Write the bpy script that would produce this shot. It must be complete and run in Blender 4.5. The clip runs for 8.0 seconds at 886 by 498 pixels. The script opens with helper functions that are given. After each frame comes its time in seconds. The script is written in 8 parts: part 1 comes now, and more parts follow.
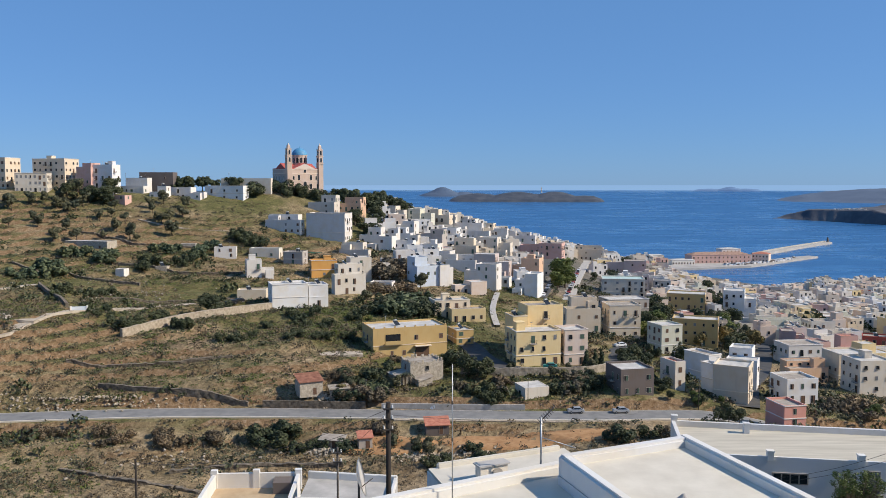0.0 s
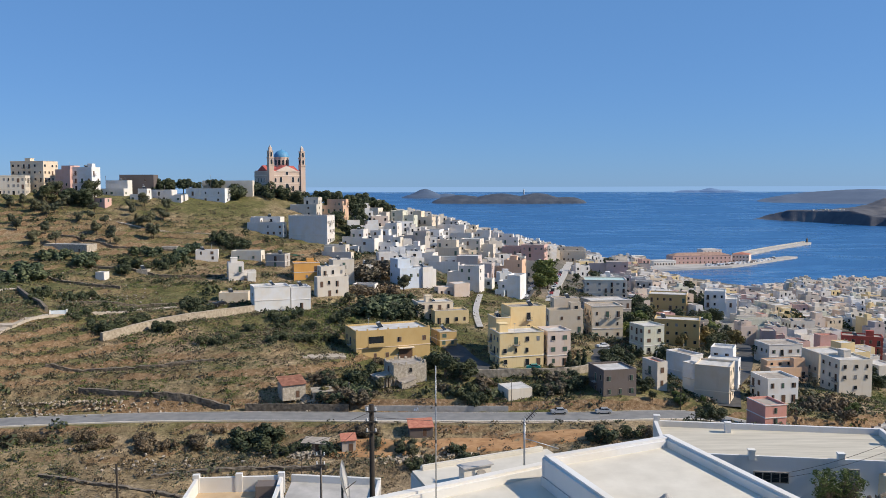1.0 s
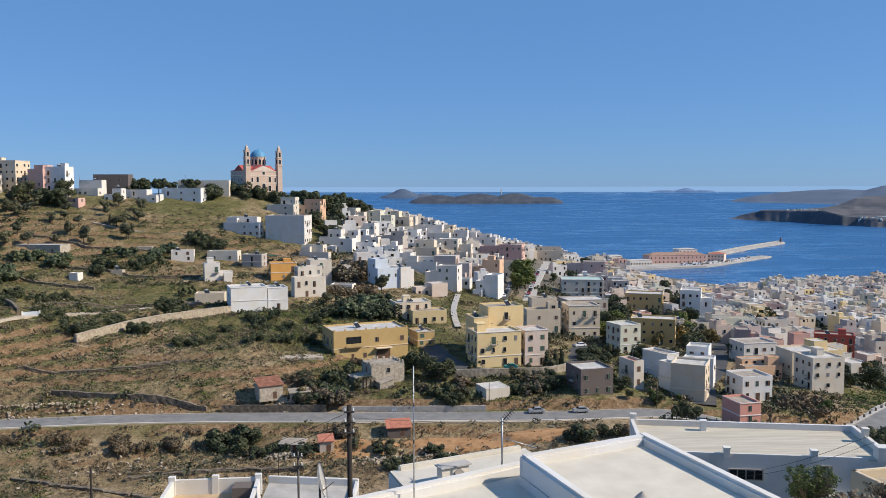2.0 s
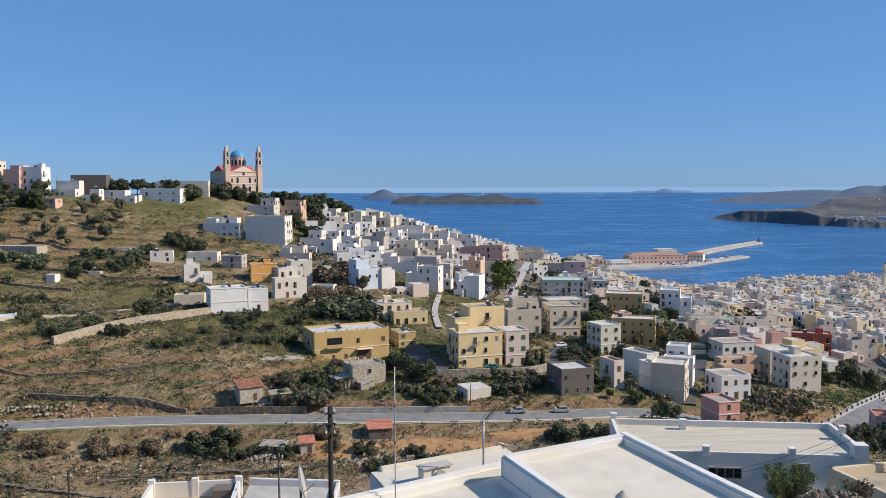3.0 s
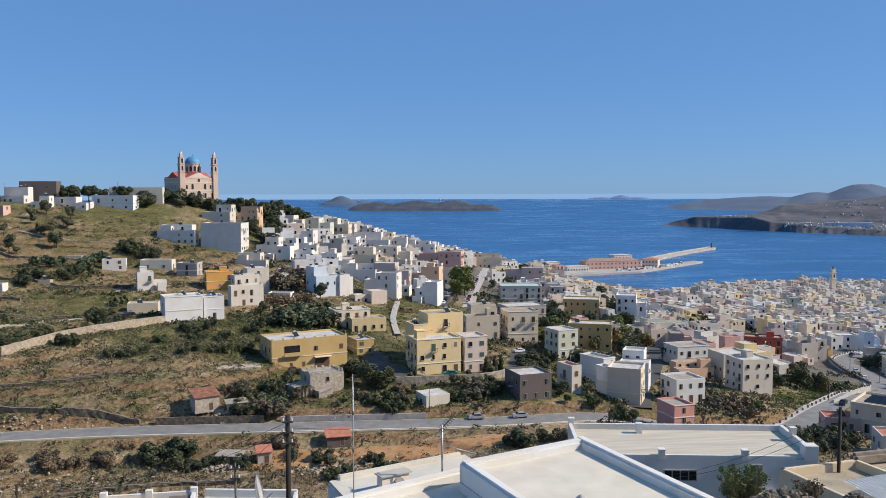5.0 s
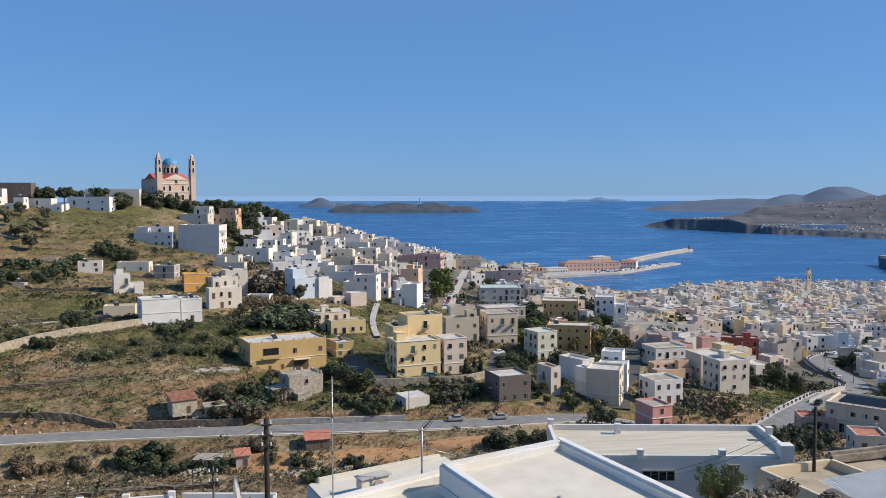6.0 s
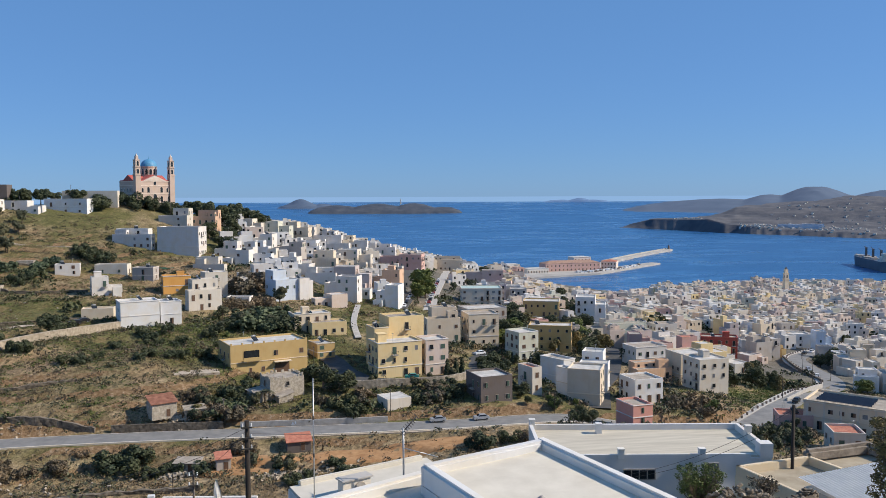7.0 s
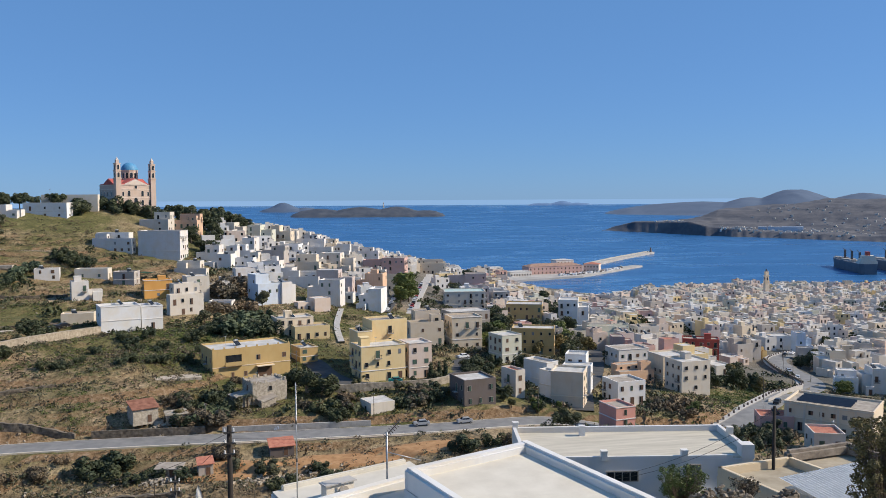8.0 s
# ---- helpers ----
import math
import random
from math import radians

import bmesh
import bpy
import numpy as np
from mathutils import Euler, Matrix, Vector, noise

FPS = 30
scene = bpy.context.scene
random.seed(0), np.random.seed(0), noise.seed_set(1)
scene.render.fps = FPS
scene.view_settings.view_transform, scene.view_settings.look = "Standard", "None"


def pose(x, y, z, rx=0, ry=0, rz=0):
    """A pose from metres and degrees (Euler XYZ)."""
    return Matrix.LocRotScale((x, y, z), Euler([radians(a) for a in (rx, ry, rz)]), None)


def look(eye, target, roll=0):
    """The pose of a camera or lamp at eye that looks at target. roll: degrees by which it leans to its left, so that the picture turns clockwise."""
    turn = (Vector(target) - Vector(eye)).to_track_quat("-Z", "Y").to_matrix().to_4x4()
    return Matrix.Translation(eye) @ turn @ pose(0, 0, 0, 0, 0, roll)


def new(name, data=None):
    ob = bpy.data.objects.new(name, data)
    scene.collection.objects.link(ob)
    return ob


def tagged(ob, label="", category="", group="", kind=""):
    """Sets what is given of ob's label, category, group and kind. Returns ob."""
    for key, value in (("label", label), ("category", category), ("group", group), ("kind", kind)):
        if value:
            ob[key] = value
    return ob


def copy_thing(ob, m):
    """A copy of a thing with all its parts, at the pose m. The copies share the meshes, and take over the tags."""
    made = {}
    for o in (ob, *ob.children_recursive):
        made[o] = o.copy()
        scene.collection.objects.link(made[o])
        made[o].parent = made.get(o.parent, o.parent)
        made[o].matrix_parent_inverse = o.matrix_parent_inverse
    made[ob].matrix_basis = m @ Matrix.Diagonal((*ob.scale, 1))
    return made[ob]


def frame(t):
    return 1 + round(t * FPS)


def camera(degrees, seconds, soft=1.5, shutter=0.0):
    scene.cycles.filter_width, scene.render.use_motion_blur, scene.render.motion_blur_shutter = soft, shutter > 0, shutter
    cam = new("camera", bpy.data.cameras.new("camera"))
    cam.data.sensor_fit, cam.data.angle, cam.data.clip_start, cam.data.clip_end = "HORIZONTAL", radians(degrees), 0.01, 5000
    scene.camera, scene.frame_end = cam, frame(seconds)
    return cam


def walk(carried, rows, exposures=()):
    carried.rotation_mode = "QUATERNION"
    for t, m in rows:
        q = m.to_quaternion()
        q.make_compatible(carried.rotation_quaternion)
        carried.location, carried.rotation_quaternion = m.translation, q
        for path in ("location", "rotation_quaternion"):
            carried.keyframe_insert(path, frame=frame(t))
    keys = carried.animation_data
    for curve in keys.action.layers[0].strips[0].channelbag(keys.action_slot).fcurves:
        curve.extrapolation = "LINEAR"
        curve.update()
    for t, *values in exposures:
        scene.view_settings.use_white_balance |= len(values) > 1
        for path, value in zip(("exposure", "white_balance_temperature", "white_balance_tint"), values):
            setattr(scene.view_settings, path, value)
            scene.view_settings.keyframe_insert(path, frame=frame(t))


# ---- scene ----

# ------------------------------------------------------------------ camera
EYE_Z = 115.0
cam = camera(56.67, 8.0, soft=0.6)
PATH = [  # seconds, yaw to the right, pitch, lean
    (0.0, 0.0, -4.37, 0.0), (0.5, 0.564, -4.302, -0.067), (1.0, 1.21, -4.244, -0.138),
    (1.5, 2.009, -4.245, -0.11), (3.0, 4.09, -4.209, -0.115), (3.5, 4.736, -4.082, -0.072),
    (4.0, 5.448, -3.953, -0.082), (4.5, 6.234, -3.851, -0.121), (6.0, 8.436, -3.629, -0.082),
    (6.5, 9.108, -3.621, -0.118), (7.0, 9.767, -3.567, -0.227), (7.5, 10.371, -3.46, -0.302),
    (8.0, 10.954, -3.342, -0.317)]
walk(cam, [(t, pose(0.004 * t, 0, EYE_Z, 90 + p, -r, -y)) for t, y, p, r in PATH])

# ------------------------------------------------------------------ sky and sun
SUN_AZ, SUN_EL = 101.0, 37.0
world = bpy.data.worlds.new("world")
scene.world = world
world.use_nodes = True
wn = world.node_tree
sky = wn.nodes.new("ShaderNodeTexSky")
sky.sky_type = "NISHITA"
sky.sun_disc = False
sky.sun_elevation, sky.sun_rotation = radians(SUN_EL), radians(SUN_AZ)
sky.altitude, sky.air_density, sky.dust_density, sky.ozone_density = 1500, 1.0, 0.5, 2.5
tint = wn.nodes.new("ShaderNodeMix")
tint.data_type, tint.blend_type = "RGBA", "MULTIPLY"
tint.inputs[0].default_value = 1.0
tint.inputs[7].default_value = (0.62, 0.82, 1.20, 1)
wn.links.new(sky.outputs[0], tint.inputs[6])
haze_mix = wn.nodes.new("ShaderNodeMix")
haze_mix.data_type = "RGBA"
haze_mix.inputs[0].default_value = 0.52
haze_mix.inputs[7].default_value = (1.85, 4.45, 8.8, 1)
wn.links.new(tint.outputs[2], haze_mix.inputs[6])
wn.links.new(haze_mix.outputs[2], wn.nodes["Background"].inputs[0])
wn.nodes["Background"].inputs[1].default_value = 0.080
sun_data = bpy.data.lights.new("sun", "SUN")
sun_data.energy, sun_data.angle, sun_data.color = 5.0, radians(0.53), (1.0, 0.89, 0.74)
sun = new("sun", sun_data)
sa, se = radians(SUN_AZ), radians(SUN_EL)
sun.matrix_world = look((0, 0, 300), (-math.sin(sa) * math.cos(se), -math.cos(sa) * math.cos(se), 300 - math.sin(se)))
scene.view_settings.exposure = 0.05

# ------------------------------------------------------------------ materials
def nodes_of(name):
    m = bpy.data.materials.new(name)
    m.use_nodes = True
    return m, m.node_tree, m.node_tree.nodes["Principled BSDF"]


def node(nt, kind, **values):
    n = nt.nodes.new(kind)
    for key, value in values.items():
        n.inputs[key].default_value = value
    return n


def noise_node(nt, scale, detail=4.0, rough=0.55, coord="Object", stretch=None):
    tc = nt.nodes.new("ShaderNodeTexCoord") if coord != "World" else nt.nodes.new("ShaderNodeNewGeometry")
    out = tc.outputs["Position"] if coord == "World" else tc.outputs[coord]
    if stretch:
        mp = nt.nodes.new("ShaderNodeMapping")
        mp.inputs["Scale"].default_value = stretch
        nt.links.new(out, mp.inputs[0])
        out = mp.outputs[0]
    n = node(nt, "ShaderNodeTexNoise", Scale=scale, Detail=detail, Roughness=rough)
    nt.links.new(out, n.inputs["Vector"])
    return n.outputs["Fac"]


def ramp(nt, fac, stops):
    r = nt.nodes.new("ShaderNodeValToRGB")
    el = r.color_ramp.elements
    while len(el) < len(stops):
        el.new(0.5)
    for e, (pos, col) in zip(el, stops):
        e.position, e.color = pos, (*col, 1)
    nt.links.new(fac, r.inputs[0])
    return r.outputs[0]


def mixed(nt, fac, a, b, blend="MIX"):
    n = nt.nodes.new("ShaderNodeMix")
    n.data_type, n.blend_type = "RGBA", blend
    for socket, value in ((n.inputs[0], fac), (n.inputs[6], a), (n.inputs[7], b)):
        if isinstance(value, bpy.types.NodeSocket):
            nt.links.new(value, socket)
        elif isinstance(value, (int, float)):
            socket.default_value = value
        else:
            socket.default_value = (*value, 1)
    return n.outputs[2]


def bumped(nt, bsdf, fac, strength=0.3, distance=0.05):
    b = node(nt, "ShaderNodeBump", Strength=strength, Distance=distance)
    nt.links.new(fac, b.inputs["Height"])
    nt.links.new(b.outputs[0], bsdf.inputs["Normal"])


def plaster(name, col, rough=0.85, stain=0.35):
    """Painted render: fine grain, broad fading, grey streaks that run down, and a shade of its own per object."""
    m, nt, bsdf = nodes_of(name)
    dark = tuple(c * 0.62 for c in col)
    warm = (col[0] * 0.96, col[1] * 0.9, col[2] * 0.8)
    broad = noise_node(nt, 0.35, 3, coord="World")
    streak = noise_node(nt, 1.0, 4, 0.6, "World", (1.3, 1.3, 0.14))
    c = mixed(nt, ramp(nt, broad, [(0.4, (0, 0, 0)), (0.75, (1, 1, 1))]), col, warm)
    c = mixed(nt, ramp(nt, streak, [(0.55, (0, 0, 0)), (0.85, (stain, stain, stain))]), c, dark)
    info = nt.nodes.new("ShaderNodeObjectInfo")
    c = mixed(nt, 1.0, c, ramp(nt, info.outputs["Random"], [(0, (0.86, 0.86, 0.88)), (1, (1.0, 0.99, 0.97))]), "MULTIPLY")
    nt.links.new(c, bsdf.inputs["Base Color"])
    bsdf.inputs["Roughness"].default_value = rough
    bumped(nt, bsdf, noise_node(nt, 9.0, 5, coord="World"), 0.25, 0.02)
    return m


def varied(name, a, b, scale, rough=0.8, metal=0.0, bump=0.2, distance=0.02, coord="World", stretch=None, detail=5.0):
    m, nt, bsdf = nodes_of(name)
    n = noise_node(nt, scale, detail, 0.6, coord, stretch)
    nt.links.new(ramp(nt, n, [(0.32, a), (0.68, b)]), bsdf.inputs["Base Color"])
    bsdf.inputs["Roughness"].default_value, bsdf.inputs["Metallic"].default_value = rough, metal
    if bump:
        bumped(nt, bsdf, n, bump, distance)
    return m


def leafy(name, a, b, c):
    """Foliage: each clump has its own green."""
    m, nt, bsdf = nodes_of(name)
    geo = nt.nodes.new("ShaderNodeNewGeometry")
    info = nt.nodes.new("ShaderNodeObjectInfo")
    col = ramp(nt, geo.outputs["Random Per Island"], [(0.0, a), (0.55, b), (1.0, c)])
    col = mixed(nt, 1.0, col, ramp(nt, info.outputs["Random"], [(0, (0.7, 0.78, 0.8)), (1, (1.15, 1.05, 0.9))]), "MULTIPLY")
    nt.links.new(col, bsdf.inputs["Base Color"])
    bsdf.inputs["Roughness"].default_value = 0.75
    return m


WALLS = {
    "white": plaster("white_plaster", (0.77, 0.74, 0.70)),
    "snow": plaster("fresh_white_plaster", (0.80, 0.80, 0.795), stain=0.15),
    "cream": plaster("cream_plaster", (0.77, 0.66, 0.51)),
    "pale": plaster("pale_plaster", (0.71, 0.655, 0.57)),
    "yellow": plaster("yellow_plaster", (0.82, 0.65, 0.36)),
    "ochre": plaster("ochre_plaster", (0.56, 0.40, 0.18)),
    "orange": plaster("orange_plaster", (0.80, 0.42, 0.12)),
    "peach": plaster("peach_plaster", (0.74, 0.50, 0.34)),
    "blush": plaster("pale_rose_plaster", (0.76, 0.63, 0.54)),
    "pink": plaster("pink_plaster", (0.64, 0.42, 0.37)),
    "rose": plaster("rose_plaster", (0.72, 0.36, 0.30)),
    "red": plaster("red_plaster", (0.42, 0.09, 0.07)),
    "greygreen": plaster("grey_green_plaster", (0.60, 0.61, 0.52)),
    "grey": plaster("grey_plaster", (0.50, 0.46, 0.42), stain=0.5),
    "lilac": plaster("lilac_plaster", (0.55, 0.47, 0.45)),
    "blue": plaster("pale_blue_plaster", (0.62, 0.70, 0.80)),
    "dark": plaster("dark_render", (0.16, 0.135, 0.125), stain=0.5),
    "stone": varied("rubble_stone", (0.28, 0.24, 0.19), (0.54, 0.48, 0.39), 1.6, 0.95, bump=0.9, distance=0.12),
}
ROOF = varied("screed_roof", (0.26, 0.222, 0.182), (0.45, 0.395, 0.33), 0.5, 0.9)
ROOF_WHITE = varied("whitewashed_roof", (0.42, 0.40, 0.365), (0.64, 0.615, 0.575), 0.4, 0.85)
ROOF_RED = varied("red_roof", (0.36, 0.12, 0.08), (0.52, 0.22, 0.14), 1.2, 0.9)
ROOF_MINT = varied("pale_turquoise_roof", (0.36, 0.48, 0.46), (0.46, 0.58, 0.55), 0.4, 0.85)
ROOF_TILE = varied("weathered_tile_roof", (0.26, 0.16, 0.12), (0.42, 0.27, 0.20), 0.3, 0.9)
GLASS = varied("dark_window_glass", (0.015, 0.017, 0.02), (0.03, 0.035, 0.04), 0.8, 0.12, bump=0)
FRAME = varied("window_frame_paint", (0.28, 0.24, 0.20), (0.42, 0.38, 0.33), 2.0, 0.6, bump=0)
SHUTTERS = [varied("brown_shutter", (0.10, 0.055, 0.035), (0.16, 0.09, 0.055), 4.0, 0.6, bump=0),
            varied("green_shutter", (0.05, 0.09, 0.07), (0.08, 0.14, 0.10), 4.0, 0.6, bump=0),
            varied("grey_shutter", (0.16, 0.17, 0.18), (0.26, 0.27, 0.28), 4.0, 0.6, bump=0)]
IRON = varied("weathered_iron", (0.06, 0.055, 0.05), (0.13, 0.11, 0.09), 6.0, 0.6, 0.4, bump=0)
STEEL = varied("galvanised_steel", (0.35, 0.36, 0.37), (0.5, 0.5, 0.5), 5.0, 0.45, 0.8, bump=0)
WOOD_POLE = varied("tarred_pole", (0.016, 0.013, 0.011), (0.042, 0.032, 0.025), 5.0, 0.9, stretch=(3, 3, 0.3))
ASPHALT = varied("asphalt", (0.17, 0.17, 0.17), (0.25, 0.245, 0.235), 0.35, 0.9, bump=0.1)
# darker asphalt copy: the street's house shadow is deepened through this colour
ASPHALT_DARK = varied("shade_deepened_asphalt", (0.05, 0.05, 0.052), (0.085, 0.083, 0.08), 0.5, 0.9, bump=0.1)
CONCRETE = varied("concrete", (0.36, 0.34, 0.31), (0.52, 0.49, 0.45), 0.8, 0.9)
DIRT_TRACK = varied("pale_dirt_track", (0.36, 0.30, 0.23), (0.52, 0.45, 0.36), 0.6, 0.95)
RUBBLE = varied("field_stone", (0.20, 0.17, 0.13), (0.46, 0.40, 0.32), 0.9, 0.95, bump=0.6, distance=0.1)
BARK = varied("bark", (0.07, 0.05, 0.035), (0.15, 0.11, 0.08), 4.0, 0.95)
LEAF_OLIVE = leafy("olive_leaves", (0.055, 0.060, 0.032), (0.10, 0.105, 0.058), (0.16, 0.158, 0.095))
LEAF_DARK = leafy("dark_leaves", (0.028, 0.038, 0.017), (0.052, 0.067, 0.028), (0.088, 0.107, 0.048))
LEAF_PEAR = leafy("prickly_pear_pads", (0.045, 0.065, 0.034), (0.085, 0.112, 0.055), (0.15, 0.175, 0.09))
LEAF_STRAW = leafy("straw_grass", (0.14, 0.115, 0.055), (0.23, 0.185, 0.095), (0.33, 0.27, 0.15))
LEAF_AUTUMN = leafy("rusty_leaves", (0.09, 0.07, 0.026), (0.17, 0.14, 0.052), (0.25, 0.215, 0.09))
LEAF_GREEN = leafy("bright_leaves", (0.06, 0.085, 0.018), (0.11, 0.145, 0.03), (0.17, 0.20, 0.05))
LEAF_DRY = leafy("dry_scrub", (0.075, 0.058, 0.038), (0.145, 0.112, 0.072), (0.235, 0.183, 0.12))

# ------------------------------------------------------------------ lie of the land: heights in metres, mostly placed to fit the camera's view
HILL = [(-102, 185, 54.0), (-90, 162, 52.0), (-117, 213, 61.5), (-125, 230, 73.5), (-160, 294, 80.4), (-190, 352, 88.4),
        (-214, 396, 101.4), (-227, 430, 113.5), (-69, 185, 54.0), (-79, 212, 60.3), (-87, 234, 67.8), (-113, 305, 75.0),
        (-137, 371, 86.9), (-152, 413, 100.8), (-163, 446, 110.4), (-37, 186, 53.5), (-42, 213.5, 59.9), (-44, 224, 65.2),
        (-48, 245, 69.1), (-55, 282, 72.1), (-71, 363, 80.0), (-84, 432, 94.2), (-95, 489, 112.3)]
RIDGE = [(-6, 184, 54.4), (-7, 212, 60.3), (-7, 240, 63.3), (-8, 262, 65.9), (-9, 290, 68.8), (-10, 340, 73.9),
         (-12, 385, 77.9), (-14, 460, 86.5), (-17, 560, 96.5), (15, 187, 54.6), (18, 216, 60.7), (19, 235, 62.6),
         (22, 271, 64.2), (24, 304, 66.6), (31, 384, 70.0), (39, 488, 72.9), (49, 608, 77.4), (36, 216, 60.8),
         (40, 246, 62.0), (50, 304, 62.3), (65, 395, 63.2), (80, 493, 63.9), (109, 671, 60.5)]
TOWN = [(56, 217, 60.5), (72, 281, 58.4), (95, 373, 55.6), (140, 553, 48.2), (201, 795, 33.9), (78, 216, 57.3),
        (95, 263, 54.5), (128, 358, 48.0), (189, 527, 36.6), (286, 801, 11.0), (312, 880, -3.0), (104, 207, 55.6), (120, 240, 53.2),
        (154, 309, 48.5), (214, 430, 40.5), (329, 663, 28.0), (480, 940, 6.0), (151, 254, 48.0), (206, 348, 38.0),
        (290, 491, 27.0), (419, 709, 15.0), (572, 970, 4.0), (128, 161, 58.0), (191, 241, 45.0), (258, 326, 36.0),
        (370, 468, 24.0), (519, 659, 13.0), (715, 908, 3.0)]
COAST = [(-300, 600, 70), (-150, 800, -8), (0, 760, 50), (0, 950, -8), (100, 850, 14), (150, 1010, -8), (235, 900, 8),
         (250, 1020, -8), (345, 960, -6), (420, 1060, -8), (620, 1060, -8), (820, 1020, -8), (-600, 900, -10),
         (-700, 650, 30), (1000, 900, -6), (1300, 700, -6)]
NEAR = [(-500, 450, 105), (-450, 200, 80), (-300, 50, 95), (0, 0, 113.4), (0, 14, 106.5), (0, -200, 140), (60, 60, 92), (-40, 60, 88),
        (0, 100, 68), (100, 100, 76), (150, 60, 92), (300, 100, 78), (500, 300, 42), (900, 500, 20), (300, -100, 120),
        (-300, -150, 130), (0, 140, 55), (-62, 163, 51.5), (-60, 110, 64), (25, 30, 98), (-10, 35, 97)]
SPOTS = np.array(HILL + RIDGE + TOWN + COAST + NEAR, float)
SOFT_R = 14.0


def radial(px, py):
    return np.sqrt((px[:, None] - SPOTS[None, :, 0]) ** 2 + (py[:, None] - SPOTS[None, :, 1]) ** 2 + SOFT_R ** 2)


_k = len(SPOTS)
_a = np.zeros((_k + 3, _k + 3))
_a[:_k, :_k] = radial(SPOTS[:, 0], SPOTS[:, 1])
_a[:_k, _k], _a[:_k, _k + 1:] = 1, SPOTS[:, :2]
_a[_k:, :_k] = _a[:_k, _k:].T
SPREAD = np.linalg.solve(_a, np.concatenate([SPOTS[:, 2], np.zeros(3)]))

ROAD_LINE = [(-260, 175, 58.5), (-180, 190, 57.8), (-129, 198, 57.5), (-83, 204, 57.5), (-51, 205.2, 57.5), (-12, 203.7, 57.5),
             (16.5, 202.7, 57.5), (37.7, 202.2, 57.5), (66.7, 203.5, 57.3), (84, 200.5, 55.0), (96, 199, 53.0), (116, 203, 51.8),
             (139, 221, 52.0), (165, 246, 49.5)]
BEND_LINE = [(165, 246, 49.5), (190, 268, 45.0), (209, 296, 41.5), (219, 325, 39.5), (232, 354, 38.0), (262, 382, 35.0),
             (300, 410, 32.0), (350, 450, 28.0)]


def smooth_line(points, step=4.0):
    """Points about a step apart on a soft curve through the given ones."""
    p = np.array(points, float)
    out = []
    for i in range(len(p) - 1):
        a, b, c, d = p[max(i - 1, 0)], p[i], p[i + 1], p[min(i + 2, len(p) - 1)]
        n = max(2, int(np.linalg.norm(c[:2] - b[:2]) / step))
        for s in np.arange(n) / n:
            out.append(0.5 * (2 * b + (c - a) * s + (2 * a - 5 * b + 4 * c - d) * s ** 2 + (3 * b - a - 3 * c + d) * s ** 3))
    out.append(p[-1])
    return np.array(out)


ROADS = [(smooth_line(ROAD_LINE), 4.2), (smooth_line(BEND_LINE), 4.5)]


def ground(x, y):
    """Height of the land at x, y (numbers or arrays): view-fitted heights, field terraces, the road's bed."""
    px, py = np.atleast_1d(np.asarray(x, float)).ravel(), np.atleast_1d(np.asarray(y, float)).ravel()
    z = radial(px, py) @ SPREAD[:_k] + SPREAD[_k] + SPREAD[_k + 1] * px + SPREAD[_k + 2] * py
    # stone terraces on the open hillside
    wob = 1.1 * np.sin(px * 0.045 + 1.3 * np.sin(py * 0.03)) + 0.7 * np.sin(py * 0.07 + px * 0.02)
    step = 2.6
    q = (z + wob) / step
    fr = q - np.floor(q)
    up = np.clip((fr - 0.78) / 0.2, 0, 1)
    terr = step * (np.floor(q) + up * up * (3 - 2 * up) * 0.85 + fr * 0.15) - wob
    hill = np.clip((20 - px) / 30, 0, 1) * np.clip((py - 212) / 15, 0, 1) * np.clip((440 - py) / 40, 0, 1)
    low = np.clip((60 - px) / 20, 0, 1) * np.clip((198 - py) / 4, 0, 1) * np.clip((py - 120) / 20, 0, 1) * 0.7
    z = z + (terr - z) * np.maximum(hill, low) * 0.8
    for line, half in ROADS:
        d2 = (px[:, None] - line[None, :, 0]) ** 2 + (py[:, None] - line[None, :, 1]) ** 2
        k = d2.argmin(1)
        d = np.sqrt(d2[np.arange(len(px)), k])
        w = np.clip(1 - (d - half - 0.8) / 2.6, 0, 1)
        w = w * w * (3 - 2 * w)
        z = z + (line[k, 2] - 0.12 - z) * w
    return z if np.ndim(x) else float(z[0])

# ------------------------------------------------------------------ small builders
def mesh_of(name, bm, *mats):
    me = bpy.data.meshes.new(name)
    bm.to_mesh(me)
    bm.free()
    for m in mats:
        me.materials.append(m)
    return me


def part(name, bm, material, parent, label=""):
    """Links a bmesh as one mesh object under a thing or under a part."""
    ob = new(name, bm if isinstance(bm, bpy.types.Mesh) else mesh_of(name, bm, *(material if isinstance(material, (list, tuple)) else [material])))
    ob.parent = parent
    if label:
        tagged(ob, label)
    return ob


def box(bm, x0, y0, z0, x1, y1, z1, mat=0, m=None):
    c = [(x0, y0, z0), (x1, y0, z0), (x1, y1, z0), (x0, y1, z0), (x0, y0, z1), (x1, y0, z1), (x1, y1, z1), (x0, y1, z1)]
    v = [bm.verts.new(m @ Vector(p) if m else p) for p in c]
    for q in ((0, 3, 2, 1), (4, 5, 6, 7), (0, 1, 5, 4), (1, 2, 6, 5), (2, 3, 7, 6), (3, 0, 4, 7)):
        bm.faces.new([v[i] for i in q]).material_index = mat
    return v


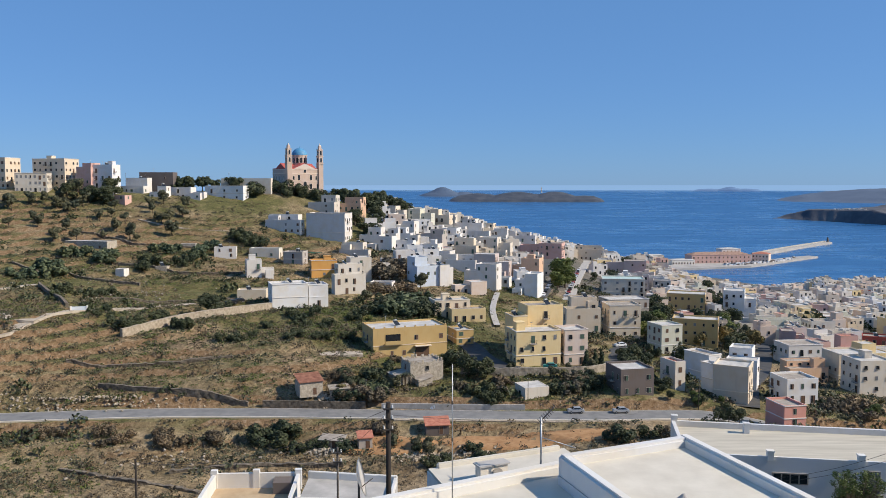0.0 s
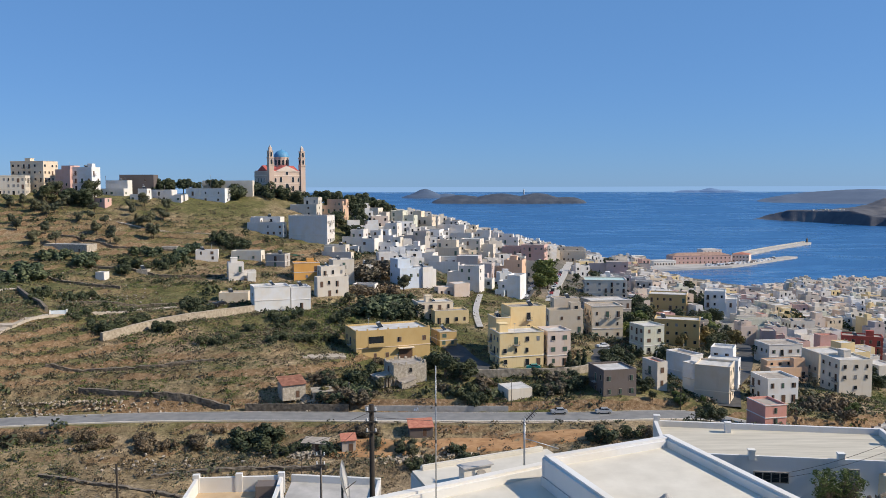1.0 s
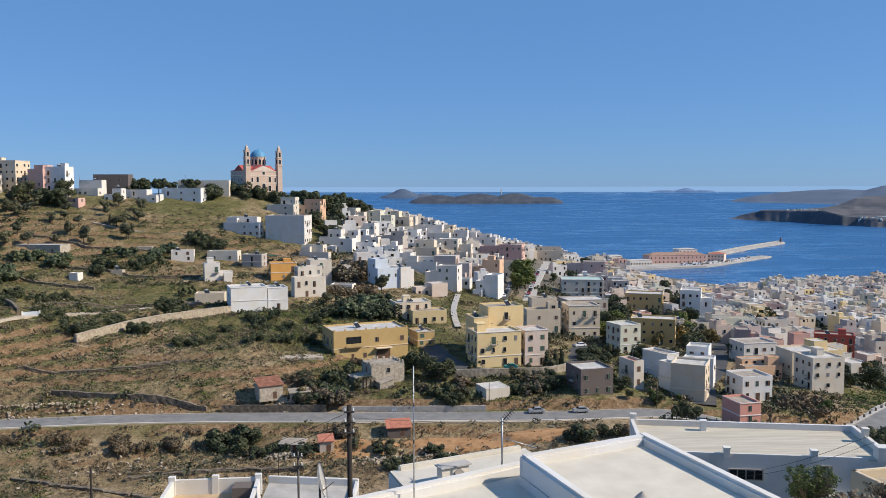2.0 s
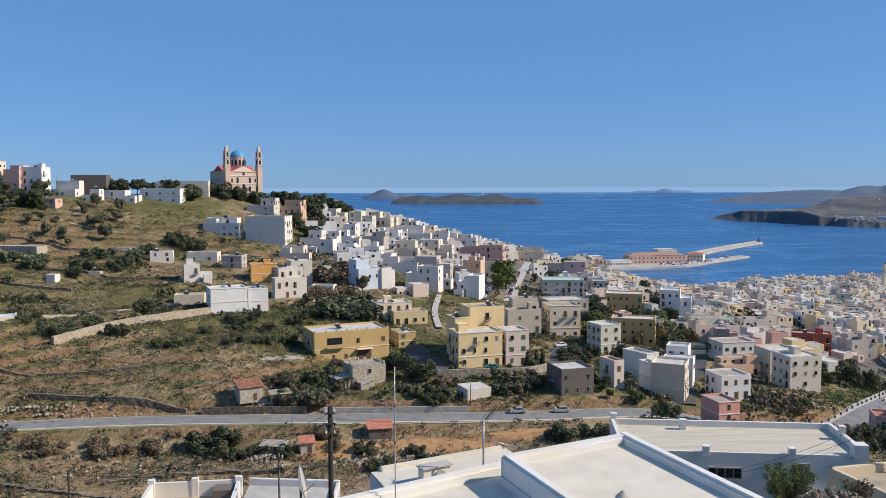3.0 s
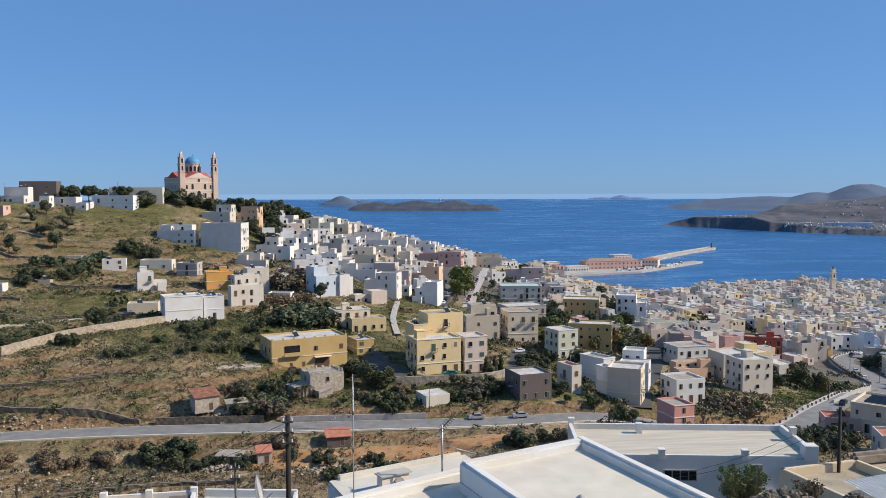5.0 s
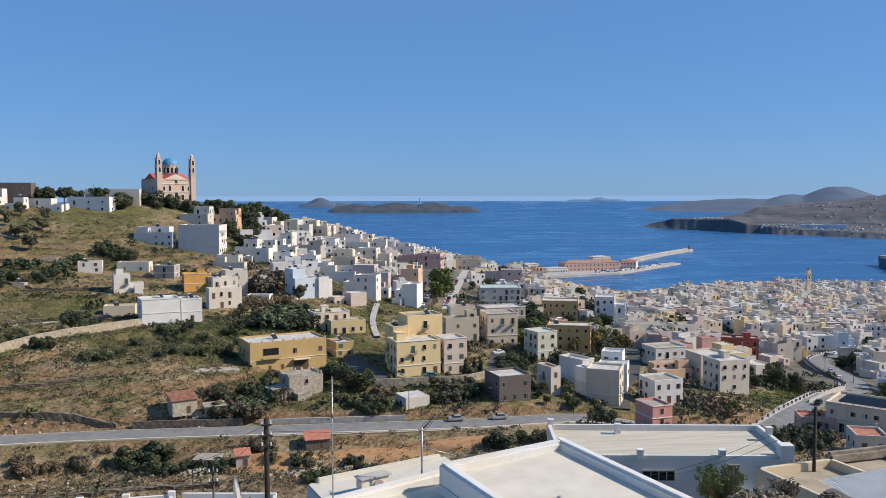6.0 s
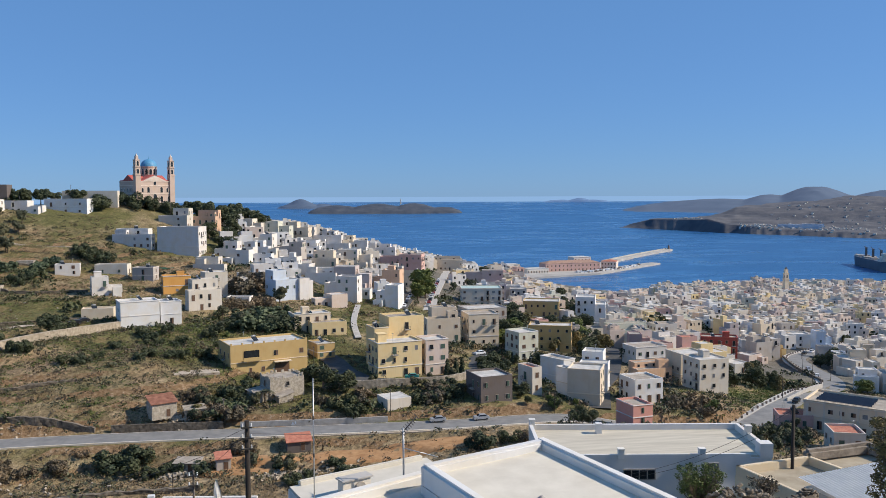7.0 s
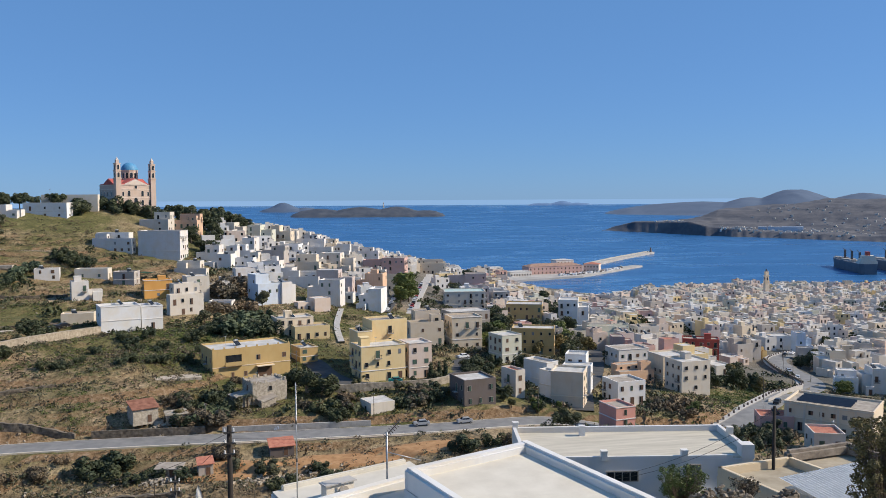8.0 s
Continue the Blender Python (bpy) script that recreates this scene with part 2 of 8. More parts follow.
def tube(bm, a, b, r0, r1=None, n=8, mat=0):
    """A round bar from a to b, capped."""
    a, b = Vector(a), Vector(b)
    r1 = r0 if r1 is None else r1
    q = (b - a).to_track_quat("Z", "Y")
    rings = []
    for c, r in ((a, r0), (b, r1)):
        rings.append([bm.verts.new(c + q @ Vector((r * math.cos(2 * math.pi * i / n), r * math.sin(2 * math.pi * i / n), 0))) for i in range(n)])
    for i in range(n):
        f = bm.faces.new((rings[0][i], rings[0][(i + 1) % n], rings[1][(i + 1) % n], rings[1][i]))
        f.material_index, f.smooth = mat, True
    bm.faces.new(rings[1]).material_index = mat
    bm.faces.new(rings[0][::-1]).material_index = mat


def grid_mesh(name, xs, ys, zs, mat, smooth=True):
    nx, ny = len(xs), len(ys)
    gx, gy = np.meshgrid(xs, ys)
    co = np.stack([gx.ravel(), gy.ravel(), zs.ravel()], 1)
    i = (np.arange(ny - 1)[:, None] * nx + np.arange(nx - 1)[None, :]).ravel()
    faces = np.stack([i, i + 1, i + nx + 1, i + nx], 1)
    me = bpy.data.meshes.new(name)
    me.from_pydata(co.tolist(), [], faces.tolist())
    me.polygons.foreach_set("use_smooth", [smooth] * len(me.polygons))
    me.materials.append(mat)
    return me


# ------------------------------------------------------------------ ground
def soil():
    m, nt, bsdf = nodes_of("hillside_soil")
    broad = noise_node(nt, 0.022, 5, 0.6, "World")
    mid = noise_node(nt, 0.16, 6, 0.65, "World")
    fine = noise_node(nt, 1.1, 6, 0.7, "World")
    grass = ramp(nt, mid, [(0.3, (0.072, 0.080, 0.028)), (0.55, (0.140, 0.130, 0.054)), (0.75, (0.235, 0.195, 0.10))])
    dry = ramp(nt, mid, [(0.3, (0.16, 0.115, 0.068)), (0.5, (0.29, 0.215, 0.13)), (0.72, (0.43, 0.335, 0.22))])
    c = mixed(nt, ramp(nt, broad, [(0.46, (0, 0, 0)), (0.60, (1, 1, 1))]), grass, dry)
    bare_use = nt.nodes.new("ShaderNodeAttribute")
    bare_use.attribute_name = "dry"
    c = mixed(nt, bare_use.outputs["Fac"], c, dry)
    c = mixed(nt, 1.0, c, ramp(nt, fine, [(0.3, (0.42, 0.40, 0.37)), (0.5, (0.95, 0.95, 0.95)), (0.70, (1.6, 1.55, 1.42))]), "MULTIPLY")
    # steep banks show bare ochre earth and stone
    geo = nt.nodes.new("ShaderNodeNewGeometry")
    sep = nt.nodes.new("ShaderNodeSeparateXYZ")
    nt.links.new(geo.outputs["True Normal"], sep.inputs[0])
    bare = ramp(nt, fine, [(0.3, (0.12, 0.07, 0.035)), (0.55, (0.26, 0.17, 0.095)), (0.75, (0.42, 0.34, 0.25))])
    c = mixed(nt, ramp(nt, sep.outputs[2], [(0.80, (1, 1, 1)), (0.90, (0, 0, 0))]), c, bare)
    paved = ramp(nt, mid, [(0.3, (0.09, 0.085, 0.075)), (0.7, (0.20, 0.185, 0.165))])
    use = nt.nodes.new("ShaderNodeAttribute")
    use.attribute_name = "paved"
    c = mixed(nt, use.outputs["Fac"], c, paved)
    nt.links.new(c, bsdf.inputs["Base Color"])
    bsdf.inputs["Roughness"].default_value = 0.95
    bsdf.inputs["Specular IOR Level"].default_value = 0.15
    bumped(nt, bsdf, fine, 0.8, 0.5)
    return m


SOIL = soil()
gx = np.concatenate([np.arange(-1100, -260, 40), np.arange(-260, 330, 2.5), np.arange(330, 800, 10), np.arange(800, 1500, 50)])
gy = np.concatenate([np.arange(-400, 20, 30), np.arange(20, 120, 5), np.arange(120, 240, 1.6), np.arange(240, 480, 3), np.arange(480, 1200, 12)])
mx, my = np.meshgrid(gx, gy)
mz = np.concatenate([ground(mx[i:i + 20].ravel(), my[i:i + 20].ravel()) for i in range(0, len(gy), 20)]).reshape(mx.shape)
rough_z = np.array([noise.fractal(Vector((a * 0.12, b * 0.12, 3.0)), 0.9, 2.1, 4) for a, b in zip(mx.ravel(), my.ravel())]).reshape(mx.shape)
amp = np.full(mx.shape, 0.45)
for line, half in ROADS:
    for p in line:
        near = np.hypot(mx - p[0], my - p[1])
        amp = np.where(near < half + 1.0, 0.0, amp)
mz = mz + rough_z * amp
ground_ob = tagged(new("ground", grid_mesh("ground", gx, gy, mz, SOIL)), "dry hillside and town ground with grass, scrub and ochre soil", "ground", kind="structure")


az_deg, far = np.degrees(np.arctan2(mx, my)), np.hypot(mx, my)
built = np.clip((az_deg - 12) / 4, 0, 1) * np.clip((far - 300) / 60, 0, 1)
built = np.maximum(built, np.clip((az_deg + 5) / 2, 0, 1) * np.clip((far - 370) / 30, 0, 1) * np.clip((700 - far) / 50, 0, 1))
parched = np.clip((200 - my) / 6, 0, 1) * np.clip((my - 60) / 20, 0, 1) * 0.8 + np.clip(1 - np.abs(my - 216) / 14, 0, 1) * np.clip((-45 - mx) / 20, 0, 1) * 0.8
ground_ob.data.attributes.new("dry", "FLOAT", "POINT").data.foreach_set("value", np.clip(parched, 0, 1).ravel())
ground_ob.data.attributes.new("paved", "FLOAT", "POINT").data.foreach_set("value", (built * 0.85).ravel())


def ribbon(name, line, half, lift, mat, thick=0.25):
    """A road-like strip with edges, along a line of x, y, z."""
    bm = bmesh.new()
    rows = []
    for i, p in enumerate(line):
        t = line[min(i + 1, len(line) - 1)] - line[max(i - 1, 0)]
        n = np.array([-t[1], t[0]]) / (np.hypot(t[0], t[1]) + 1e-9)
        a, b = p[:2] + n * half, p[:2] - n * half
        z = p[2] + lift
        rows.append([bm.verts.new((a[0], a[1], z - thick)), bm.verts.new((a[0], a[1], z)), bm.verts.new((b[0], b[1], z)), bm.verts.new((b[0], b[1], z - thick))])
    for r, s in zip(rows, rows[1:]):
        for j in range(3):
            bm.faces.new((r[j], r[j + 1], s[j + 1], s[j]))
    bmesh.ops.recalc_face_normals(bm, faces=bm.faces)
    return mesh_of(name, bm, mat)


for k, (line, half) in enumerate(ROADS):
    tagged(new("road", ribbon("road", line, half - 0.4, 0.0, ASPHALT)), "worn grey asphalt road along the hillside", "road", kind="structure")


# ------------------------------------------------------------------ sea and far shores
# sea sheet bends upward past 1800 m so its edge fits the camera's horizon
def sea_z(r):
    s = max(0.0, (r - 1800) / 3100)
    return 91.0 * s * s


def water():
    m, nt, bsdf = nodes_of("sea_water")
    slick = noise_node(nt, 0.0028, 3, 0.55, "World", (0.5, 1.6, 1))
    slick2 = noise_node(nt, 0.012, 4, 0.6, "World", (0.6, 1.5, 1))
    col = ramp(nt, slick2, [(0.35, (0.018, 0.098, 0.25)), (0.7, (0.027, 0.122, 0.295))])
    # sheen of the slicks is painted into the water colour as paler bands
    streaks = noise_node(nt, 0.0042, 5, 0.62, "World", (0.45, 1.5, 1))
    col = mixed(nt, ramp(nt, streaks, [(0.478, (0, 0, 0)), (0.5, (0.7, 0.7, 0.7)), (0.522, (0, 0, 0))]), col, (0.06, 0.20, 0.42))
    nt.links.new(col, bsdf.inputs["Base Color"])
    rough = ramp(nt, slick, [(0.47, (0.34, 0.34, 0.34)), (0.50, (0.16, 0.16, 0.16)), (0.53, (0.34, 0.34, 0.34))])
    nt.links.new(rough, bsdf.inputs["Roughness"])
    bsdf.inputs["IOR"].default_value = 1.33
    bumped(nt, bsdf, noise_node(nt, 0.15, 5, 0.6, "World"), 0.9, 1.2)
    return m


WATER = water()
bm = bmesh.new()
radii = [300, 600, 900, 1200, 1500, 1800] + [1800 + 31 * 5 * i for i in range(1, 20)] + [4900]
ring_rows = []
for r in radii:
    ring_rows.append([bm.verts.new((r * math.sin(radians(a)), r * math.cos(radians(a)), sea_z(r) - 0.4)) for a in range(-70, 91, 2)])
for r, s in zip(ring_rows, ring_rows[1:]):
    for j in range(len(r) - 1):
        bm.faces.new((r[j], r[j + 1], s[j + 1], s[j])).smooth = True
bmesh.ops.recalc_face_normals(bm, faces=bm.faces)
tagged(new("water", mesh_of("water", bm, WATER)), "deep blue sea with slick sheen painted as pale streaks", "sea", kind="structure")

# haze over the horizon, imitated by a glowing pale blue strip
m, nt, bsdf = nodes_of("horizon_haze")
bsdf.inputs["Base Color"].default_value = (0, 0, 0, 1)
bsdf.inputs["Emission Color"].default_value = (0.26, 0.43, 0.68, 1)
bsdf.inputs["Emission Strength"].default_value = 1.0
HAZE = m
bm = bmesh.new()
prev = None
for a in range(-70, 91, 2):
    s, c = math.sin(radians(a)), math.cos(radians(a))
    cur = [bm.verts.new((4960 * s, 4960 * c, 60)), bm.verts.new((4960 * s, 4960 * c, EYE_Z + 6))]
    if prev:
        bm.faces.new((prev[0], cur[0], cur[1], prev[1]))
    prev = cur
tagged(new("backdrop", mesh_of("backdrop", bm, HAZE)), "glowing pale blue strip imitating haze along the sea horizon", "haze", kind="structure")


def island(name, az, r, length, depth, peaks, label, mat, turn=0.0, base=0.0, seed=0, nx=110, ny=34, cliff=5.0, lumps=0.12):
    """An island as a height field: peaks are (along 0..1, height, width 0..1, across 0..1)."""
    xs, ys = np.linspace(-0.5, 0.5, nx), np.linspace(-0.5, 0.5, ny)
    X, Y = np.meshgrid(xs, ys)
    Z = np.full(X.shape, -0.0)
    for u, h, w, v in peaks:
        Z = np.maximum(Z, h * np.exp(-((X + 0.5 - u) / w) ** 2 - ((Y + 0.5 - v) / 0.33) ** 2))
    n = np.array([noise.fractal(Vector((a * length / 90, b * depth / 90, seed)), 0.8, 2.2, 5) for a, b in zip(X.ravel(), Y.ravel())]).reshape(X.shape)
    edge = np.clip((0.5 - np.abs(Y)) * 6, 0, 1) * np.clip((0.5 - np.abs(X)) * 14, 0, 1)
    Z = (Z * (1 + lumps * n)) * edge
    level = np.clip(Z / (0.12 * max(p[1] for p in peaks)), 0, 1)
    Z = Z + level * cliff - 6 * (1 - level)
    a = radians(az)
    # follow the upward bend of the sea sheet along and across the land
    b = radians(-az + turn)
    wx = r * math.sin(a) + math.cos(b) * X * length - math.sin(b) * Y * depth
    wy = r * math.cos(a) + math.sin(b) * X * length + math.cos(b) * Y * depth
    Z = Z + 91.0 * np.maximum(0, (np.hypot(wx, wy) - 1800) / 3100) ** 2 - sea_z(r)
    me = grid_mesh(name, xs * length, ys * depth, Z, mat)
    ob = new(name, me)
    ob.matrix_world = pose(r * math.sin(a), r * math.cos(a), sea_z(r) + base, 0, 0, -az + turn)
    tagged(ob, label, "island", kind="structure")
    return ob, Z


# distance haze is put into these three land colours as blue tints
HAZE_TINTED_LAND = varied("haze_tinted_scrub", (0.036, 0.050, 0.075), (0.085, 0.097, 0.118), 0.02, 0.95, bump=0.6, distance=6.0)
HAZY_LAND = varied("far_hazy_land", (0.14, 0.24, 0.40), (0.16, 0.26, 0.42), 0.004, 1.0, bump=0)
HAZE_BLUE_LAND = varied("haze_blue_hills", (0.070, 0.108, 0.172), (0.10, 0.14, 0.205), 0.006, 1.0, bump=0.3, distance=5.0)

island("island", 0.2, 4400, 330, 160, [(0.45, 40, 0.22, 0.5), (0.8, 16, 0.2, 0.5)], "low bare island on the horizon", HAZE_BLUE_LAND, seed=1)
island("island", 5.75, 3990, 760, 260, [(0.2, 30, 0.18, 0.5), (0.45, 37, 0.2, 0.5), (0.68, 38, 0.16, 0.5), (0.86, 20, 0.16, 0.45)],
       "long bare island with pale cliffs and a lighthouse", HAZE_TINTED_LAND, seed=2, lumps=0.08)
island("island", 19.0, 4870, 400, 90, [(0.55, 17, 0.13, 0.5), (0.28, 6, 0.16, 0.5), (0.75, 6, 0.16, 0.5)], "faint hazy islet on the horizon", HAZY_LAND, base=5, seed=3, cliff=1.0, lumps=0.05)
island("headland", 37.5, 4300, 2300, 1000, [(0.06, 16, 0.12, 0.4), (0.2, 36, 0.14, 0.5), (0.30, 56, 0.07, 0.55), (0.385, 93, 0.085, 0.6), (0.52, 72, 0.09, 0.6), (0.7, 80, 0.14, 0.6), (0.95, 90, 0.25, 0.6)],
       "far headland with a rounded summit and scattered white houses", HAZE_BLUE_LAND, seed=4, nx=200, ny=60, lumps=0.05)
CAPE_SHORE = ((21.9, 2905), (23.2, 2830), (25, 2760), (27, 2680), (28.7, 2610), (31, 2555), (34, 2500), (37, 2440), (40, 2390), (46, 2340), (60, 2300))
CAPE_TOP = ((21.9, 0), (22.8, 14), (24, 30), (27.4, 36), (28.6, 50), (29.4, 66), (32, 70), (34, 80), (36, 97), (38, 96), (40, 102), (46, 106), (60, 100))


def cape_height(az, inland):
    """Headland height by bearing and by metres in from its shore: sea cliff, shelf, broken slope, hilltops."""
    top = np.interp(az, *zip(*CAPE_TOP))
    shelf = np.minimum(top, np.interp(az, (22, 27.5, 29, 33, 60), (45, 40, 24, 14, 12)))
    cliff = shelf * np.clip(inland / np.interp(az, (22, 28, 31, 60), (60, 40, 30, 60)), -0.3, 1)
    up = np.clip((inland - 130) / np.interp(az, (22, 27, 30, 36, 60), (300, 260, 330, 560, 700)), 0, 1)
    gully = np.array([noise.fractal(Vector((a * 0.4, b / 120, 5.0)), 0.85, 2.1, 5) for a, b in zip(az.ravel(), inland.ravel())]).reshape(az.shape)
    z = cliff + (top - shelf) * up * up * (3 - 2 * up)
    depth = np.interp(az, (21.9, 22.6, 24, 26, 29, 32, 60), (20, 110, 200, 330, 620, 1150, 1150))
    fade = np.clip((depth - inland) / (0.3 * depth + 15), 0, 1)
    z = (z + gully * np.clip(inland / 60, 0, 1) * (1.2 + 0.05 * top)) * fade - 8 * (1 - fade)
    # old field terraces
    q = z / 7.0
    return np.where(inland > 60, z * 0.55 + 0.45 * 7.0 * (np.floor(q) + np.clip((q - np.floor(q) - 0.6) / 0.4, 0, 1)), z)


# blue-grey of the haze across the bay is mixed into this scrub colour
CAPE_LAND = varied("haze_tinted_headland_scrub", (0.050, 0.058, 0.078), (0.138, 0.134, 0.140), 0.013, 0.95, bump=0.9, distance=5.0, detail=8.0)


def cape():
    az, inland = np.meshgrid(np.linspace(21.9, 58, 300), np.concatenate([np.linspace(-30, 200, 46), np.linspace(210, 1180, 74)]))
    coves = np.array([noise.fractal(Vector((a * 0.9, 0.0, 2.0)), 0.8, 2.0, 4) for a in az[0]])
    shore = np.interp(az, *zip(*CAPE_SHORE)) + 15 * coves[None, :] * np.exp(-np.maximum(inland, 0) / 70)
    far_r = shore + inland
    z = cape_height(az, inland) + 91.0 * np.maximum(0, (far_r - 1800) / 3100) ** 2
    a = np.radians(az)
    co = np.stack([(far_r * np.sin(a)).ravel(), (far_r * np.cos(a)).ravel(), z.ravel()], 1)
    ny, nx = az.shape
    i = (np.arange(ny - 1)[:, None] * nx + np.arange(nx - 1)[None, :]).ravel()
    me = bpy.data.meshes.new("headland")
    me.from_pydata(co.tolist(), [], np.stack([i, i + 1, i + nx + 1, i + nx], 1).tolist())
    me.polygons.foreach_set("use_smooth", [True] * len(me.polygons))
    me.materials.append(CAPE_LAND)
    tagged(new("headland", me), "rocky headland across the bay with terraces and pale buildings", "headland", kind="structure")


def on_cape(az, inland):
    """Place on the headland."""
    r = float(np.interp(az, *zip(*CAPE_SHORE))) + inland
    z = float(cape_height(np.array([[float(az)]]), np.array([[float(inland)]]))[0, 0]) + sea_z(r)
    return r * math.sin(radians(az)), r * math.cos(radians(az)), z


cape()

# ------------------------------------------------------------------ houses
def window_mesh(kind, shutter, w=1.2, h=1.6):
    """A window facing -y, its sill at z = 0: frame, sill and a pane set back in it, all of one piece."""
    bm = bmesh.new()
    f, deep = 0.07, 0.05
    hood = 0.16 if kind == "sill" else 0.0

    def ring(x, z0, z1, y):
        return [bm.verts.new(p) for p in ((-x, y, z0), (x, y, z0), (x, y, z1), (-x, y, z1))]

    loops = [ring(w / 2, 0, h, 0.06), ring(w / 2, 0, h, -0.07), ring(w / 2 - f, f, h - f, -0.07), ring(w / 2 - f, f, h - f, -0.07 + deep)]
    for a, b in zip(loops, loops[1:]):
        for i in range(4):
            bm.faces.new((a[i], a[(i + 1) % 4], b[(i + 1) % 4], b[i]))
    if hood:
        for v in loops[1][:2]:
            v.co.y -= hood
    v = loops[3]
    if kind == "shut":
        lo, hi = bm.verts.new((0, -0.05, f)), bm.verts.new((0, -0.05, h - f))
        bm.faces.new((v[0], lo, hi, v[3])).material_index = 2
        bm.faces.new((lo, v[1], v[2], hi)).material_index = 2
    elif kind == "half":
        lo, hi = bm.verts.new((0, -0.02, f)), bm.verts.new((0, -0.02, h - f))
        bm.faces.new((v[0], lo, hi, v[3])).material_index = 1
        bm.faces.new((lo, v[1], v[2], hi)).material_index = 2
    else:
        bm.faces.new(v).material_index = 1
    return mesh_of("window", bm, FRAME, GLASS, shutter)


WINDOWS = [window_mesh(k, s) for k, s in (("sill", SHUTTERS[0]), ("shut", SHUTTERS[0]), ("half", SHUTTERS[0]), ("shut", SHUTTERS[1]),
                                          ("half", SHUTTERS[1]), ("sill", SHUTTERS[2]), ("shut", SHUTTERS[2]))]
TALL_WINDOWS = [window_mesh(k, s, 1.25, 2.3) for k, s in (("sill", SHUTTERS[0]), ("shut", SHUTTERS[0]), ("shut", SHUTTERS[1]), ("half", SHUTTERS[0]))]
for me in TALL_WINDOWS:
    me.name = "door"


def balcony_mesh(w):
    bm = bmesh.new()
    box(bm, -w / 2, -1.0, -0.16, w / 2, 0.0, 0.0, 0)
    return mesh_of("balcony", bm, CONCRETE)


def railing_mesh(w):
    """A welded iron railing round a balcony slab: rails and bars of one connected piece."""
    bm = bmesh.new()
    path = [(-w / 2 + 0.03, 0.0), (-w / 2 + 0.03, -0.96), (w / 2 - 0.03, -0.96), (w / 2 - 0.03, 0.0)]
    cols, bars = [], []
    for (x0, y0), (x1, y1) in zip(path, path[1:]):
        n = max(2, int(math.hypot(x1 - x0, y1 - y0) / 0.28))
        for i in range(n):
            for e in (0.0, 0.16):
                t = (i + e) / n
                cols.append((x0 + (x1 - x0) * t, y0 + (y1 - y0) * t))
            bars.append(len(cols) - 2)
    cols.append(path[-1])
    rows = [[bm.verts.new((x, y, z)) for x, y in cols] for z in (0.0, 0.06, 0.94, 1.0)]
    for i in range(len(cols) - 1):
        for k in (0, 2):
            bm.faces.new((rows[k][i], rows[k][i + 1], rows[k + 1][i + 1], rows[k + 1][i]))
    for i in bars:
        bm.faces.new((rows[1][i], rows[1][i + 1], rows[2][i + 1], rows[2][i]))
    bmesh.ops.solidify(bm, geom=bm.faces[:], thickness=0.035)
    return mesh_of("railing", bm, IRON)


BALCONIES = {w: (balcony_mesh(w), railing_mesh(w)) for w in (2.0, 3.2)}


def balcony(root, m, w=2.0):
    part("balcony", BALCONIES[w][0], None, root).matrix_local = m
    part("railing", BALCONIES[w][1], None, root).matrix_local = m


def solar_heater_mesh():
    """Tilted collector with a white tank on a frame, seen on many roofs."""
    bm = bmesh.new()
    tilt = Matrix.Translation((0, 0, 0.75)) @ Matrix.Rotation(radians(40), 4, "X")
    box(bm, -0.9, -0.9, -0.05, 0.9, 0.8, 0.05, 1, tilt)
    tube(bm, (-0.75, 0.75, 1.5), (0.75, 0.75, 1.5), 0.28, n=10, mat=0)
    for s in (-0.8, 0.8):
        box(bm, s - 0.03, 0.7, 0, s + 0.03, 0.76, 1.3, 0)
        box(bm, s - 0.03, -0.6, 0, s + 0.03, -0.55, 0.3, 0)
    return mesh_of("solar_heater", bm, STEEL, GLASS)


SOLAR = solar_heater_mesh()


def aerial_mesh():
    bm = bmesh.new()
    tube(bm, (0, 0, 0), (0, 0, 2.6), 0.035, n=5)
    return mesh_of("aerial", bm, STEEL)


def antenna_mesh():
    """A comb of short bars along one boom, of one piece."""
    bm = bmesh.new()
    xs = [-0.6] + [x + e for x in (-0.5, -0.25, 0.0, 0.25, 0.5) for e in (-0.015, 0.015)] + [0.6]
    rows = [[bm.verts.new((x, y, 2.5)) for x in xs] for y in (-0.3, -0.02, 0.02, 0.3)]
    for i in range(len(xs) - 1):
        for k in (0, 1, 2):
            if k == 1 or i % 2:
                bm.faces.new((rows[k][i], rows[k][i + 1], rows[k + 1][i + 1], rows[k + 1][i]))
    loose = [v for v in bm.verts if not v.link_faces]
    bmesh.ops.delete(bm, geom=loose, context="VERTS")
    bmesh.ops.solidify(bm, geom=bm.faces[:], thickness=0.03)
    return mesh_of("antenna", bm, STEEL)


AERIAL, ANTENNA = aerial_mesh(), antenna_mesh()


def shell(w, d, h, low, parapet=0.55, t=0.25, base=True):
    """Walls with a parapet that stands above the roof slab, as one closed mesh."""
    bm = bmesh.new()
    x, y = w / 2, d / 2
    rings = []
    for k, z in ((0, low), (0, h + parapet), (t, h + parapet), (t, h)):
        rings.append([bm.verts.new(p) for p in ((-x + k, -y + k, z), (x - k, -y + k, z), (x - k, y - k, z), (-x + k, y - k, z))])
    for a, b in zip(rings, rings[1:]):
        for i in range(4):
            bm.faces.new((a[i], a[(i + 1) % 4], b[(i + 1) % 4], b[i]))
    return bm


def slab(w, d, h, t=0.25):
    bm = bmesh.new()
    box(bm, -w / 2 + t, -d / 2 + t, h - 0.2, w / 2 - t, d / 2 - t, h + 0.012)
    return bm


